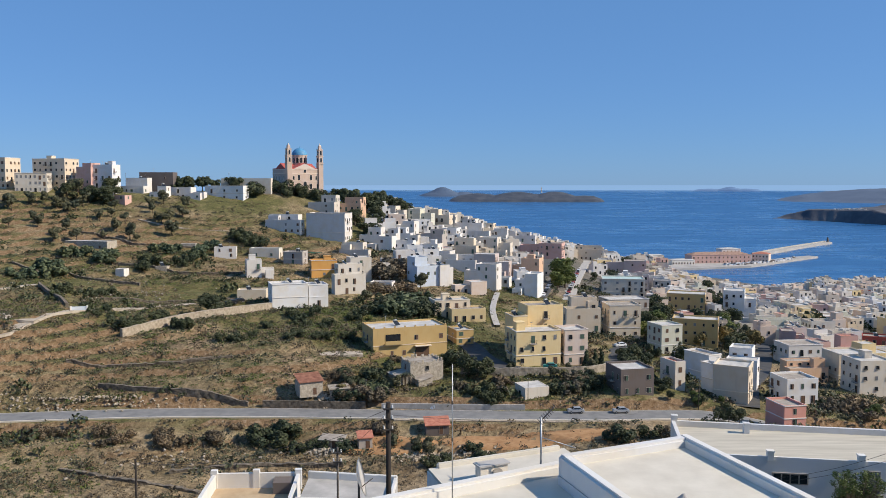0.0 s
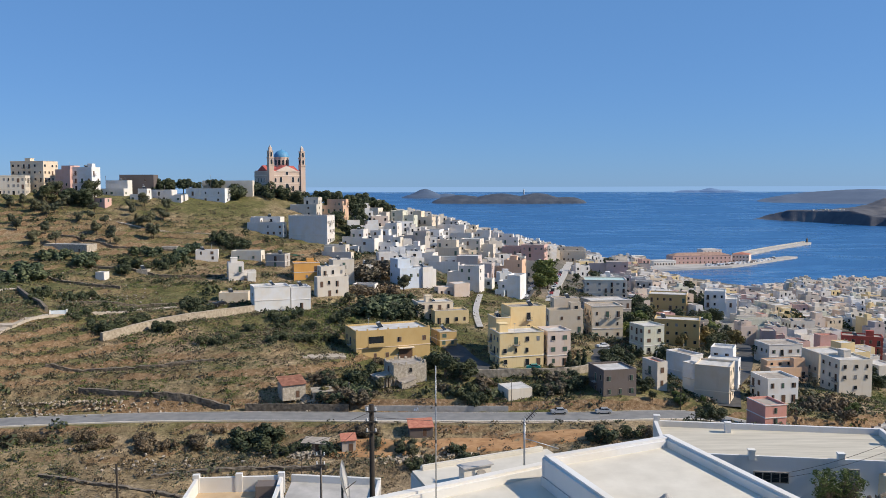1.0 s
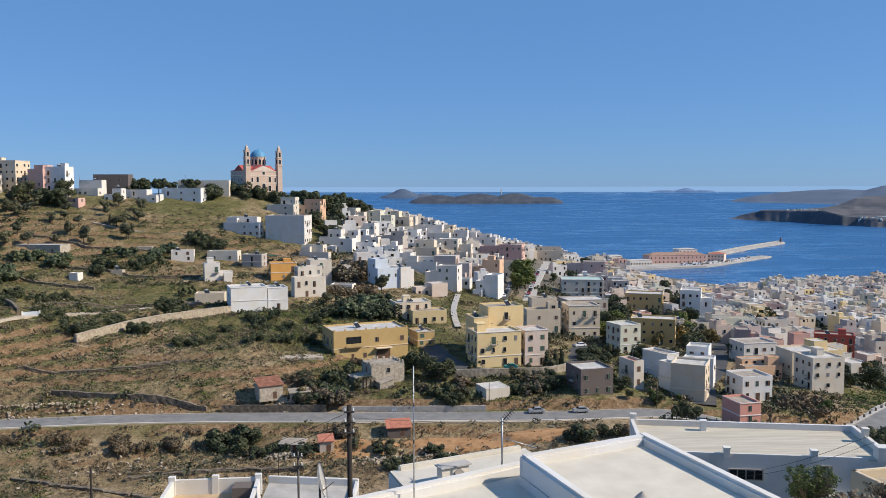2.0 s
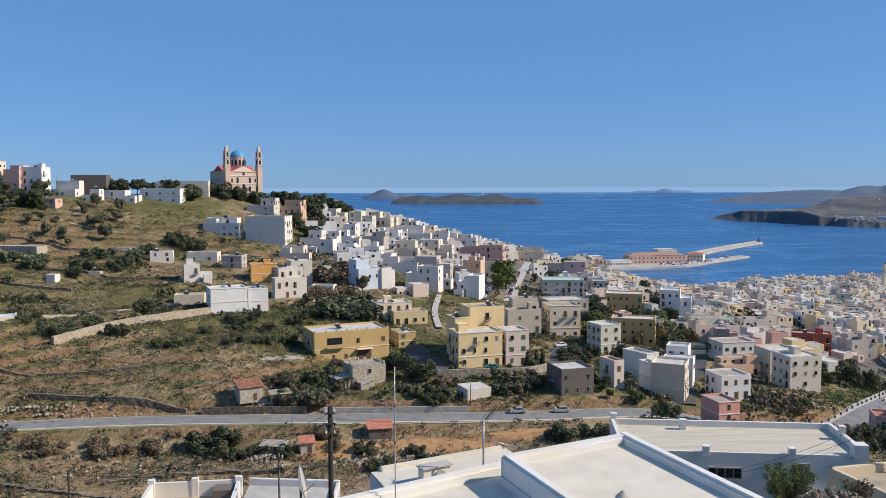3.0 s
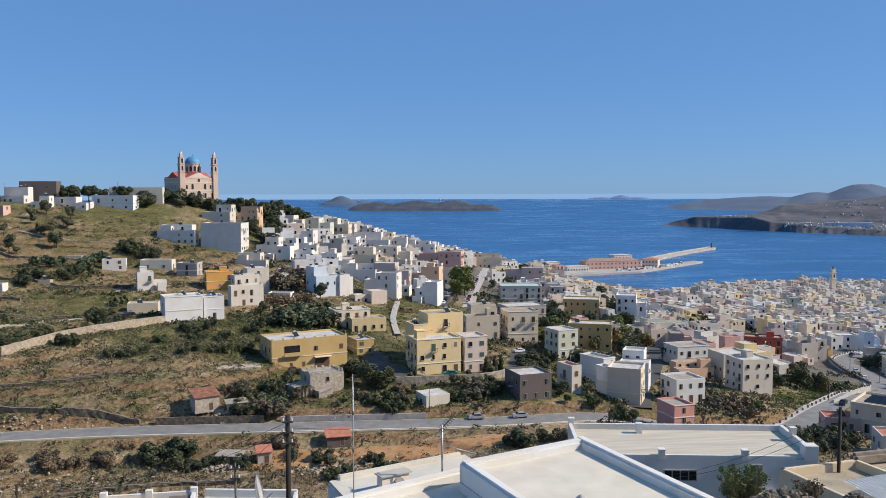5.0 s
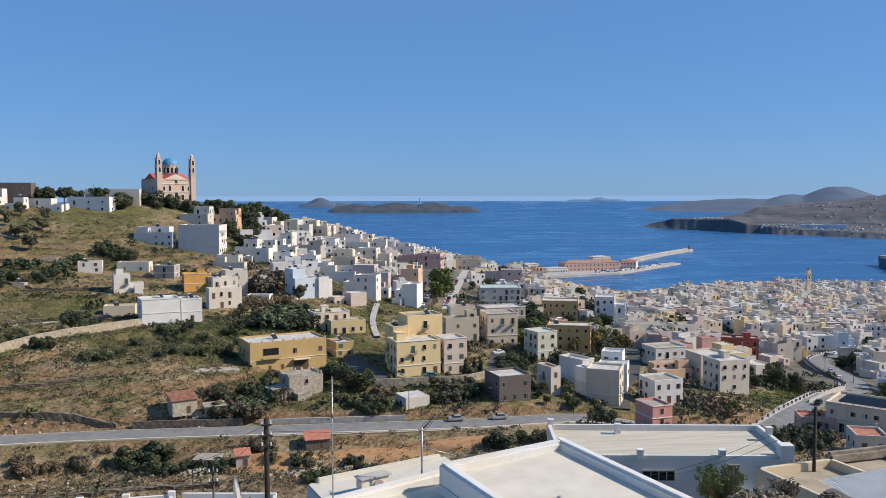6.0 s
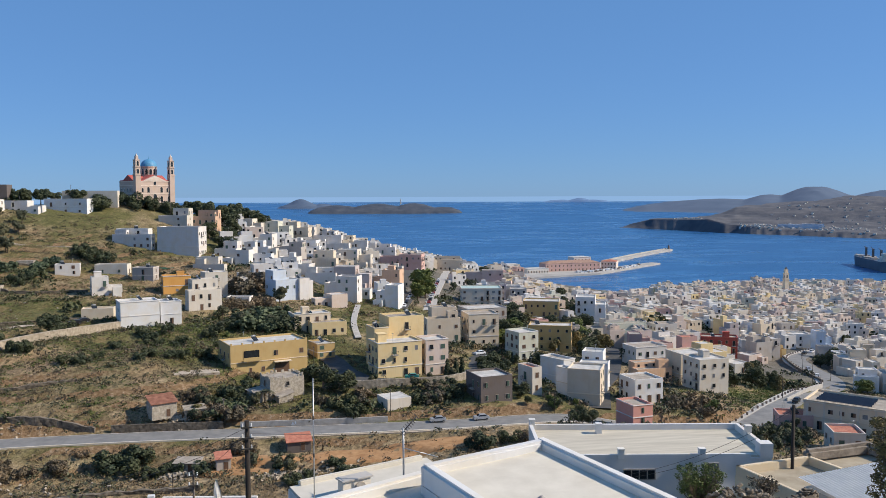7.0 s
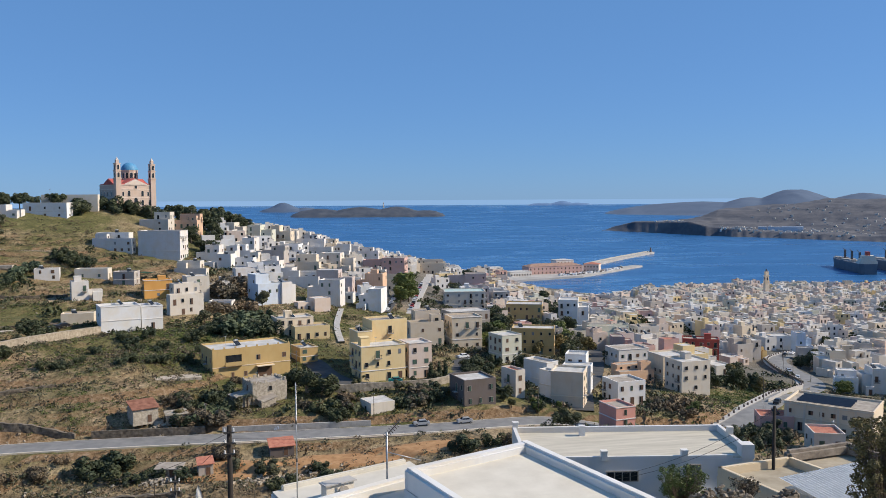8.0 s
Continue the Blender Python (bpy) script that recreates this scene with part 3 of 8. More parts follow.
def band(w, d, z, out, tall=0.2):
    """A flat moulding that runs round a house."""
    bm = bmesh.new()
    rings = []
    for k, zz in ((0, z - tall), (out, z - tall), (out, z), (0 if tall < 0.1 else -0.02, z + 0.03)):
        x, y = w / 2 + k, d / 2 + k
        rings.append([bm.verts.new(p) for p in ((-x, -y, zz), (x, -y, zz), (x, y, zz), (-x, y, zz))])
    for a, b in zip(rings, rings[1:]):
        for i in range(4):
            bm.faces.new((a[i], a[(i + 1) % 4], b[(i + 1) % 4], b[i]))
    return bm


def floor_low(x, y, rz, w, d, z):
    c, s = math.cos(radians(rz)), math.sin(radians(rz))
    pts = [(x + c * a - s * b, y + s * a + c * b) for a in (-w / 2, w / 2) for b in (-d / 2, d / 2)]
    return min(float(ground(*p)) for p in pts) - z - 0.8


def openings(root, rng, w, d, h, floors, faces="flr", density=1.0, balconies=0.25, tall=0.3, chance=0.86):
    """Windows, doors and balconies on the named faces: f front, l and r sides, b back."""
    storey = h / floors
    style = rng.randrange(len(WINDOWS))
    blank = {(i, f) for i in range(12) for f in faces if rng.random() > chance + 0.1}
    wide, high = rng.uniform(0.72, 1.05), rng.uniform(0.72, 1.0)
    for face in faces:
        span = w if face in "fb" else d
        turn = {"f": 0, "r": 90, "b": 180, "l": -90}[face]
        off = d / 2 if face in "fb" else w / 2
        n = max(1, int(span / 2.9 * density))
        for k in range(floors):
            z = k * storey
            for i in range(n):
                u = (i + 0.5) / n * span - span / 2 + rng.uniform(-0.15, 0.15)
                if rng.random() > chance or (i, face) in blank:
                    continue
                m = pose(0, 0, 0, 0, 0, turn) @ pose(u, -off, z)
                is_tall = rng.random() < tall and face != "b" and storey > 2.6
                if is_tall:
                    part("door", rng.choice(TALL_WINDOWS), None, root).matrix_local = m @ pose(0, 0, 0.1)
                    if k > 0 and rng.random() < balconies * 2.5:
                        balcony(root, m @ pose(0, 0, 0.08))
                else:
                    me = WINDOWS[style] if rng.random() < 0.8 else rng.choice(WINDOWS)
                    part("window", me, None, root).matrix_local = m @ pose(0, 0, min(1.0, storey * 0.34)) @ Matrix.Diagonal((wide * rng.choice((0.8, 1, 1, 1.25)), 1, high, 1))


def roof_things(root, rng, w, d, h, col, hut=0.45, cx=0.0, cy=0.0):
    if rng.random() < hut and min(w, d) > 5:
        hw, hd, hh = rng.uniform(2.2, 3.4), rng.uniform(2.2, 3.4), rng.uniform(1.9, 2.4)
        bm = bmesh.new()
        box(bm, -hw / 2, -hd / 2, 0, hw / 2, hd / 2, hh)
        box(bm, -hw / 2 - 0.12, -hd / 2 - 0.12, hh, hw / 2 + 0.12, hd / 2 + 0.12, hh + 0.14)
        part("stair_head", bm, WALLS[col], root).matrix_local = pose(cx + rng.uniform(-1, 1) * (w / 2 - hw / 2 - 0.4), cy + rng.uniform(-0.2, 1) * (d / 2 - hd / 2 - 0.4), h + 0.012)
    if rng.random() < 0.3:
        part("solar_heater", SOLAR, None, root).matrix_local = pose(cx + rng.uniform(-1, 1) * (w / 2 - 1.3), cy + rng.uniform(-1, 1) * (d / 2 - 1.3), h + 0.012, 0, 0, rng.uniform(20, 60))
    if rng.random() < 0.5:
        mast = part("aerial", AERIAL, None, root)
        mast.matrix_local = pose(cx + rng.uniform(-1, 1) * (w / 2 - 0.6), cy + rng.uniform(-1, 1) * (d / 2 - 0.6), h + 0.012, 0, 0, rng.uniform(0, 90))
        part("antenna", ANTENNA, None, mast)


COLOUR_WORDS = {"white": "white", "snow": "bright white", "cream": "cream", "pale": "pale beige", "yellow": "warm yellow", "ochre": "ochre yellow",
                "orange": "orange", "peach": "peach", "blush": "pale rosy beige", "pink": "dusty pink", "rose": "rose", "red": "dark red", "greygreen": "grey-green",
                "grey": "bare grey", "lilac": "lilac-grey", "blue": "pale blue", "dark": "dark grey", "stone": "rubble stone"}
FLOOR_WORDS = {1: "single-storey", 2: "two-storey", 3: "three-storey", 4: "four-storey", 5: "five-storey"}
FOOTPRINTS = []


def house(x, y, z, rz, w, d, h, col, floors=2, faces="flr", roof=None, density=1.0, balconies=0.25, parapet=0.55, hut=0.45, label="", group="", tall=0.3, name="house"):
    rng = random.Random(int(x * 13 + y * 7) & 0xffff)
    root = new(name)
    root.matrix_world = pose(x, y, z, 0, 0, rz)
    FOOTPRINTS.append((x, y, max(w, d) * 0.55))
    roof_mat = roof or rng.choice((ROOF, ROOF_WHITE, ROOF_WHITE, ROOF))
    low = floor_low(x, y, rz, w, d, z)
    plain = bool(label) or hut <= 0.3 or w < 6.5
    storey = h / floors
    kind = "plain" if plain else rng.choice(("stepped", "wing", "terraced", "wing", "terraced", "stepped") if floors >= 2 else ("plain", "wing"))
    side = rng.choice((-1, 1))
    if kind == "stepped":
        # the top floor covers a part of the plan, the rest is a terrace
        lower, k, back = h - storey, rng.uniform(0.42, 0.7), rng.uniform(0.6, 0.95)
        blocks = [(0, 0, w, d, 0, lower), (side * w * (1 - k) / 2 * 0.98, d * (1 - back) / 2 * 0.98, w * k, d * back, lower, h)]
    elif kind == "wing":
        # a main block and a lower wing set back beside it
        k, low_h = rng.uniform(0.5, 0.66), max(2.9, h - storey * rng.choice((0.55, 1.0, 1.0)))
        back = rng.uniform(0.6, 0.9)
        blocks = [(side * w * (1 - k) / 2, 0, w * k, d, 0, h), (-side * w * k / 2, d * (1 - back) * 0.46, w * (1 - k) + 0.1, d * back, 0, low_h)]
        if rng.random() < 0.6:
            blocks.append((-side * w * 0.3, -d / 2 - 0.2, w * rng.uniform(0.25, 0.4), d * 0.42, 0, min(low_h - 0.5, 2.8)))
    elif kind == "terraced":
        # a rear block over a front block that carries a walled terrace
        k, low_h = rng.uniform(0.5, 0.62), h - storey * rng.choice((0.6, 1.0))
        wide = rng.uniform(0.7, 0.95)
        blocks = [(side * w * (1 - wide) / 2, d * (1 - k) / 2, w * wide, d * k, 0, h), (0, -d * k / 2, w, d * (1 - k) + 0.1, 0, low_h)]
        if rng.random() < 0.5:
            blocks.append((side * w * 0.3, -d * 0.25, w * 0.3, d * 0.3, low_h, low_h + 2.4))
    else:
        blocks = [(0, 0, w, d, 0, h)]
    stepped = kind != "plain"
    for n, (bx, by, bw, bd, z0, z1) in enumerate(blocks):
        foot = low if z0 == 0 else -0.1
        rail = parapet * rng.choice((0.5, 1.0, 1.5)) if stepped else parapet
        block = part("wall" if n == 0 else "wing", shell(bw, bd, z1 - z0, foot, rail), WALLS[col], root)
        block.matrix_local = pose(bx, by, z0)
        part("roof", slab(bw, bd, z1 - z0), roof_mat, block)
        openings(block, rng, bw, bd, z1 - z0, max(1, round((z1 - z0) / max(2.6, storey))), faces, density, balconies if n == 0 else 0.1, tall=tall, chance=0.6 if stepped else 0.86)
    tall_block = max(blocks, key=lambda b: b[5])
    roof_things(root, rng, tall_block[2] * 0.9, tall_block[3] * 0.9, h, col, 0.15 if stepped else hut, tall_block[0], tall_block[1])
    if floors >= 2 and not stepped and col != "stone" and rng.random() < 0.6:
        # a moulding round the eaves, and one between two floors
        top = h + parapet
        trim = rng.choice(("white", "white", "pale", col))
        for zc in (top - 0.04, h / floors):
            part("cornice", band(w, d, zc, 0.12), WALLS[trim], root)
    words = label or f"{COLOUR_WORDS[col]} {FLOOR_WORDS[floors]} plastered house with a flat parapet roof"
    return tagged(root, words, "house", group or "houses on the hillside")

# ------------------------------------------------------------------ church on the hilltop
CHURCH_STONE = plaster("warm_church_plaster", (0.60, 0.47, 0.39), stain=0.4)
CHURCH_PALE = plaster("pale_church_plaster", (0.74, 0.63, 0.54), stain=0.3)
DOME_BLUE = varied("blue_dome_paint", (0.06, 0.22, 0.42), (0.10, 0.32, 0.52), 0.8, 0.6)
CHURCH_RED = varied("red_church_roof", (0.38, 0.07, 0.06), (0.50, 0.13, 0.10), 1.0, 0.85)


def arch_opening(w, h, depth=0.25):
    """A dark round-headed opening with a moulded rim, facing -y."""
    bm = bmesh.new()
    n = 8

    def loop(k, y):
        pts = [(-w / 2 - k, y, -k * 0.3), (w / 2 + k, y, -k * 0.3)]
        for i in range(n + 1):
            a = math.pi * i / n
            pts.append(((w / 2 + k) * math.cos(a), y, h - w / 2 + (w / 2 + k) * math.sin(a)))
        return [bm.verts.new(p) for p in pts]

    ls = [loop(0.18, 0.1), loop(0.18, -0.12), loop(0, -0.12), loop(0, -0.12 + depth * 0.36)]
    for a, b in zip(ls, ls[1:]):
        for i in range(len(a)):
            bm.faces.new((a[i], a[(i + 1) % len(a)], b[(i + 1) % len(a)], b[i]))
    bm.faces.new(ls[3]).material_index = 1
    return mesh_of("window", bm, CHURCH_PALE, GLASS)


ARCHES = {"small": arch_opening(1.1, 2.4), "mid": arch_opening(1.5, 3.2), "door": arch_opening(2.2, 4.4), "belfry": arch_opening(1.25, 2.7)}


def prism(bm, n, r, z0, z1, r1=None, turn=0.0, mat=0):
    r1 = r if r1 is None else r1
    a, b = [], []
    for i in range(n):
        t = turn + 2 * math.pi * i / n
        a.append(bm.verts.new((r * math.cos(t), r * math.sin(t), z0)))
        b.append(bm.verts.new((r1 * math.cos(t), r1 * math.sin(t), z1)))
    for i in range(n):
        bm.faces.new((a[i], a[(i + 1) % n], b[(i + 1) % n], b[i])).material_index = mat
    bm.faces.new(b).material_index = mat
    bm.faces.new(a[::-1]).material_index = mat


def church(x, y, z, rz):
    root = tagged(new("church"), "twin-towered stone church with red roofs and a blue dome", "church")
    root.matrix_world = pose(x, y, z, 0, 0, rz)
    W, D, EAVE = 22.0, 20.0, 11.8
    bm = bmesh.new()
    box(bm, -W / 2, -D / 2, -9, W / 2, D / 2, EAVE)
    part("body", bm, CHURCH_STONE, root)
    for i, zc in enumerate((4.6, 9.2, EAVE - 0.25)):
        bm = bmesh.new()
        box(bm, -W / 2 - 0.25, -D / 2 - 0.25, zc, W / 2 + 0.25, D / 2 + 0.25, zc + 0.4)
        part("cornice", bm, CHURCH_PALE, root)
    # front gable
    bm = bmesh.new()
    pts = [(-7.2, EAVE + 0.15), (7.2, EAVE + 0.15), (0, EAVE + 3.2)]
    f = [bm.verts.new((a, -D / 2 - 0.4, b)) for a, b in pts]
    g = [bm.verts.new((a, -D / 2 + 1.2, b)) for a, b in pts]
    bm.faces.new(f)
    bm.faces.new(g[::-1])
    for i in range(3):
        bm.faces.new((f[i], g[i], g[(i + 1) % 3], f[(i + 1) % 3]))
    bmesh.ops.recalc_face_normals(bm, faces=bm.faces)
    part("gable", bm, CHURCH_PALE, root)
    # red roofs: nave ridge to the front and a cross ridge
    for turn, half, length in ((0, 7.0, D - 1.6), (90, 7.0, W - 1.0)):
        bm = bmesh.new()
        a = [bm.verts.new(p) for p in ((-half, -length / 2, EAVE + 0.15), (half, -length / 2, EAVE + 0.15), (0, -length / 2, EAVE + 3.8))]
        b = [bm.verts.new(p) for p in ((-half, length / 2, EAVE + 0.15), (half, length / 2, EAVE + 0.15), (0, length / 2, EAVE + 3.8))]
        bm.faces.new(a)
        bm.faces.new(b[::-1])
        for i in range(3):
            bm.faces.new((a[i], b[i], b[(i + 1) % 3], a[(i + 1) % 3]))
        bmesh.ops.recalc_face_normals(bm, faces=bm.faces)
        part("roof", bm, CHURCH_RED, root).matrix_local = pose(0, 0.9 if turn == 0 else 1.0, 0 if turn == 0 else -0.1, 0, 0, turn)
    bm = bmesh.new()
    box(bm, -W / 2 + 0.3, -D / 2 + 0.3, EAVE + 0.15, W / 2 - 0.3, D / 2 - 0.3, EAVE + 0.7)
    part("roof", bm, CHURCH_RED, root)
    # dome
    bm = bmesh.new()
    prism(bm, 12, 4.5, EAVE + 2, EAVE + 8.2)
    prism(bm, 12, 4.7, EAVE + 8.2, EAVE + 8.7)
    drum = part("drum", bm, CHURCH_STONE, root)
    drum.matrix_local = pose(2.4, 1.0, 0)
    for i in range(12):
        part("window", ARCHES["mid"], None, drum).matrix_local = pose(0, 0, 0, 0, 0, 15 + 30 * i) @ pose(0, -4.37, EAVE + 4.0)
    bm = bmesh.new()
    rows = []
    for k in range(8):
        a = radians(90 * k / 8)
        rows.append([bm.verts.new((4.6 * math.cos(a) * math.cos(t), 4.6 * math.cos(a) * math.sin(t), EAVE + 8.6 + 4.4 * math.sin(a))) for t in [2 * math.pi * i / 24 for i in range(24)]])
    for a, b in zip(rows, rows[1:]):
        for i in range(24):
            bm.faces.new((a[i], a[(i + 1) % 24], b[(i + 1) % 24], b[i])).smooth = True
    bm.faces.new(rows[-1])
    tube(bm, (0, 0, EAVE + 12.2), (0, 0, EAVE + 14.4), 0.14)
    part("dome", bm, DOME_BLUE, root, "sky-blue painted dome").matrix_local = pose(2.4, 1.0, 0)
    # bell towers at the front corners
    for s in (-1, 1):
        bm = bmesh.new()
        for z0, z1, r in ((-9, 15.0, 1.5), (15.0, 15.5, 1.75), (15.5, 19.4, 1.4), (19.4, 19.9, 1.65), (19.9, 23.4, 1.3), (23.4, 23.8, 1.5), (23.8, 25.6, 0.8)):
            box(bm, -r, -r, z0, r, r, z1)
        tower = part("bell_tower", bm, CHURCH_STONE, root)
        tower.matrix_local = pose(s * (W / 2 - 0.6), -D / 2 + 0.6, 0)
        for q in range(4):
            part("belfry_arch", ARCHES["belfry"], None, tower).matrix_local = pose(0, 0, 0, 0, 0, 90 * q) @ pose(0, -1.4, 16.0)
            part("belfry_arch", ARCHES["belfry"], None, tower).matrix_local = pose(0, 0, 0, 0, 0, 90 * q) @ pose(0, -1.3, 20.3)
        bm = bmesh.new()
        prism(bm, 8, 0.9, 25.6, 27.2, 0.12)
        part("spire", bm, CHURCH_PALE, tower)
    # openings
    for u, zz, kind in ((-7.5, 5.6, "small"), (7.5, 5.6, "small"), (-4, 5.4, "mid"), (0, 9.8, "mid"), (4, 5.4, "mid"), (-4, 0.2, "mid"), (4, 0.2, "mid"), (0, 0.2, "door"), (-8.5, 0.2, "mid"), (8.5, 0.2, "mid")):
        part("door" if kind == "door" else "window", ARCHES[kind], None, root).matrix_local = pose(u, -D / 2, zz)
    for s in (-1, 1):
        for v in (-3.5, 0.5, 4.5, 8.0):
            for zz in (0.6, 5.6):
                part("window", ARCHES["small"], None, root).matrix_local = pose(0, 0, 0, 0, 0, 90 * s) @ pose(s * v, -W / 2, zz)
    return root


church(-88.0, 497.0, 113.2, 38)
FOOTPRINTS.append((-83.0, 497.0, 16))

# ------------------------------------------------------------------ houses on the slopes and along the road
house(-237.7, 440.4, 113.5, -10, 18.4, 12.0, 16.1, "cream", 4, balconies=0.6, hut=0.9, label="cream four-storey apartment block with dark windows and balconies")
house(-215.6, 433.9, 111.7, 10, 15.7, 9.0, 9.8, "pale", 3, density=1.3, label="pale peach three-storey house with wide window rows")
house(-210.5, 448.8, 115.0, -12, 19.6, 12.0, 14.3, "cream", 4, balconies=0.6, hut=0.9, label="cream four-storey apartment block on the hilltop")
house(-191.1, 444.8, 111.1, -10, 8.5, 9.0, 15.8, "pink", 4)
house(-181.2, 444.8, 110.2, -10, 11.0, 8.0, 15.8, "snow", 4, balconies=1.0, tall=0.9, hut=0.9, label="white four-storey apartment block with deep dark balconies")
house(-171.1, 455.3, 111.0, -14, 18.0, 8.0, 7.8, "white", 2)
house(-153.3, 446.5, 108.3, -8, 8.7, 7.0, 6.5, "white", 2)
house(-140.4, 454.9, 107.9, -8, 18.1, 7.0, 6.3, "white", 2)
house(-121.6, 463.6, 107.2, -12, 23.1, 7.0, 7.6, "snow", 2, density=0.5, label="long bright white two-storey house with few windows")
house(-160.4, 465.0, 118.0, 0, 18.8, 8.0, 4.6, "dark", 1, faces="f", hut=0, parapet=0.2, density=0.4, label="long low dark building on the hilltop")
house(-167.9, 428.4, 105.1, -20, 9.9, 5.0, 4.7, "pink", 2, density=0.6, hut=0)
house(-158.9, 369.9, 86.4, -15, 22.1, 7.0, 4.0, "stone", 1, density=0.4, hut=0, parapet=0.2)
house(-131.0, 333.9, 78.0, -10, 3.7, 4.0, 3.4, "white", 1, faces="", hut=0, parapet=0.15)
house(-81.3, 427.9, 90.5, -16, 20.1, 9.0, 9.6, "white", 3)
house(-58.7, 424.5, 86.9, -12, 20.6, 12.0, 13.9, "white", 3, faces="r", hut=0)
house(-67.6, 467.3, 99.2, -14, 15.8, 9.0, 9.9, "pale", 3)
house(-52.3, 472.7, 97.1, -14, 13.8, 9.0, 11.1, "peach", 3)
house(-49.0, 475.0, 97.2, -14, 7.1, 7.0, 6.9, "snow", 2)
house(-76.9, 343.5, 77.0, 18, 11.4, 7.0, 7.0, "white", 2)
house(-51.5, 351.9, 76.2, 15, 10.9, 8.0, 6.9, "orange", 2, label="bright orange two-storey house with white trim")
house(-37.7, 320.0, 73.4, 25, 12.6, 9.0, 10.8, "pale", 3)
house(-31.7, 349.7, 74.7, 20, 18.0, 8.0, 10.2, "pale", 3)
house(-56.0, 294.6, 71.5, 20, 12.6, 10.0, 8.4, "snow", 2, density=0.35, hut=0, roof=ROOF_WHITE, faces="l", label="bright white box-shaped house with blank walls")
house(-46.5, 299.0, 71.5, 20, 7.0, 9.0, 7.6, "snow", 2, density=0.5, hut=0, roof=ROOF_WHITE, faces="fr", label="white rear block of the box-shaped house")
house(-71.3, 305.5, 73.0, 5, 10.6, 6.0, 3.2, "cream", 1, faces="", hut=0)
house(-7.0, 349.2, 72.5, 30, 14.0, 9.0, 12.3, "blue", 3, balconies=0.6)
house(-0.2, 351.8, 72.5, 30, 7.5, 9.0, 8.6, "white", 3)
house(-29.3, 500.6, 95.3, -16, 13.4, 9.0, 7.0, "pale", 2)
house(-13.2, 504.7, 91.0, -16, 14.1, 10.0, 10.1, "greygreen", 3)
house(-1.1, 518.1, 89.0, -16, 12.8, 9.0, 10.8, "cream", 3)
house(18.5, 516.4, 82.1, -16, 23.5, 10.0, 9.0, "white", 2)
house(36.7, 532.7, 78.7, -16, 10.2, 8.0, 8.6, "white", 2)
house(51.5, 539.3, 74.7, -16, 20.2, 10.0, 9.8, "white", 3)
house(61.0, 505.8, 68.7, -18, 26.7, 12.0, 11.5, "pink", 3)
house(103.3, 591.1, 62.1, -10, 21.8, 10.0, 9.6, "cream", 3)
house(-36.9, 428.3, 85.3, -18, 11.2, 8.0, 7.6, "white", 2)
house(-20.1, 462.3, 87.4, -18, 11.1, 8.0, 7.7, "white", 2)
house(-6.3, 448.7, 82.1, -18, 15.3, 9.0, 9.3, "grey", 3)
house(-41.6, 396.6, 80.6, -18, 15.3, 8.0, 6.5, "pale", 2)
house(-30.7, 416.1, 82.3, -18, 13.2, 8.0, 6.8, "white", 2)
house(-19.0, 414.7, 79.8, -18, 13.6, 8.0, 7.1, "snow", 2)
house(-21.2, 381.9, 77.6, 15, 15.1, 8.0, 6.8, "white", 2)
house(-2.9, 415.8, 77.8, -18, 16.1, 9.0, 8.0, "white", 2)
house(12.2, 431.5, 76.4, -18, 13.6, 10.0, 10.7, "cream", 3)
house(30.7, 481.2, 74.5, -18, 18.7, 10.0, 10.6, "pale", 3)
house(24.0, 394.5, 71.6, -16, 16.7, 9.0, 10.8, "lilac", 3, faces="r")
house(9.6, 395.9, 74.1, -18, 15.0, 8.0, 7.6, "white", 2)
house(41.1, 399.0, 68.3, -20, 14.0, 9.0, 11.5, "peach", 3)
house(58.6, 445.8, 66.4, -20, 11.7, 9.0, 8.0, "cream", 2)
house(17.4, 358.6, 70.7, -20, 14.9, 8.0, 10.2, "white", 3)
house(37.7, 360.3, 67.0, -22, 10.9, 10.0, 9.3, "snow", 3)
house(10.9, 340.5, 70.1, 20, 13.2, 7.0, 5.2, "blush", 2)
house(25.0, 372.7, 70.3, -15, 11.6, 7.0, 5.6, "white", 2)
house(2.3, 300.1, 67.2, 15, 13.2, 9.0, 6.2, "cream", 2, hut=0.2)
house(8.4, 294.2, 66.6, 12, 12.5, 8.0, 4.3, "yellow", 1, hut=0, faces="f")
house(93.3, 424.7, 58.0, -8, 21.3, 16.0, 9.3, "pale", 3, hut=0, roof=ROOF_MINT)
house(79.6, 359.4, 58.7, 10, 18.7, 12.0, 7.0, "grey", 2, hut=0, roof=ROOF_WHITE)
house(118.9, 532.0, 54.3, -12, 25.4, 10.0, 12.6, "lilac", 3)
house(149.8, 587.0, 48.7, -12, 18.2, 9.0, 10.4, "cream", 3)
house(135.8, 521.7, 49.6, -10, 27.6, 12.0, 7.7, "pink", 2, roof=ROOF_RED)
house(120.0, 402.0, 51.4, -20, 18.0, 12.0, 11.1, "ochre", 3, hut=0)
house(96.8, 311.7, 55.0, -20, 16.6, 10.0, 9.5, "ochre", 3, hut=0)
house(149.9, 411.8, 46.9, -22, 15.4, 12.0, 15.6, "snow", 4)
house(50.7, 301.9, 62.0, 4, 12.6, 12.0, 11.8, "cream", 3)
house(66.1, 302.6, 59.7, 4, 11.6, 11.0, 11.6, "cream", 3, density=0.8, label="cream three-storey town house with dark shuttered windows")
house(77.1, 282.7, 57.7, 18, 8.2, 9.0, 9.5, "greygreen", 3, label="pale grey-green house with small dark windows")
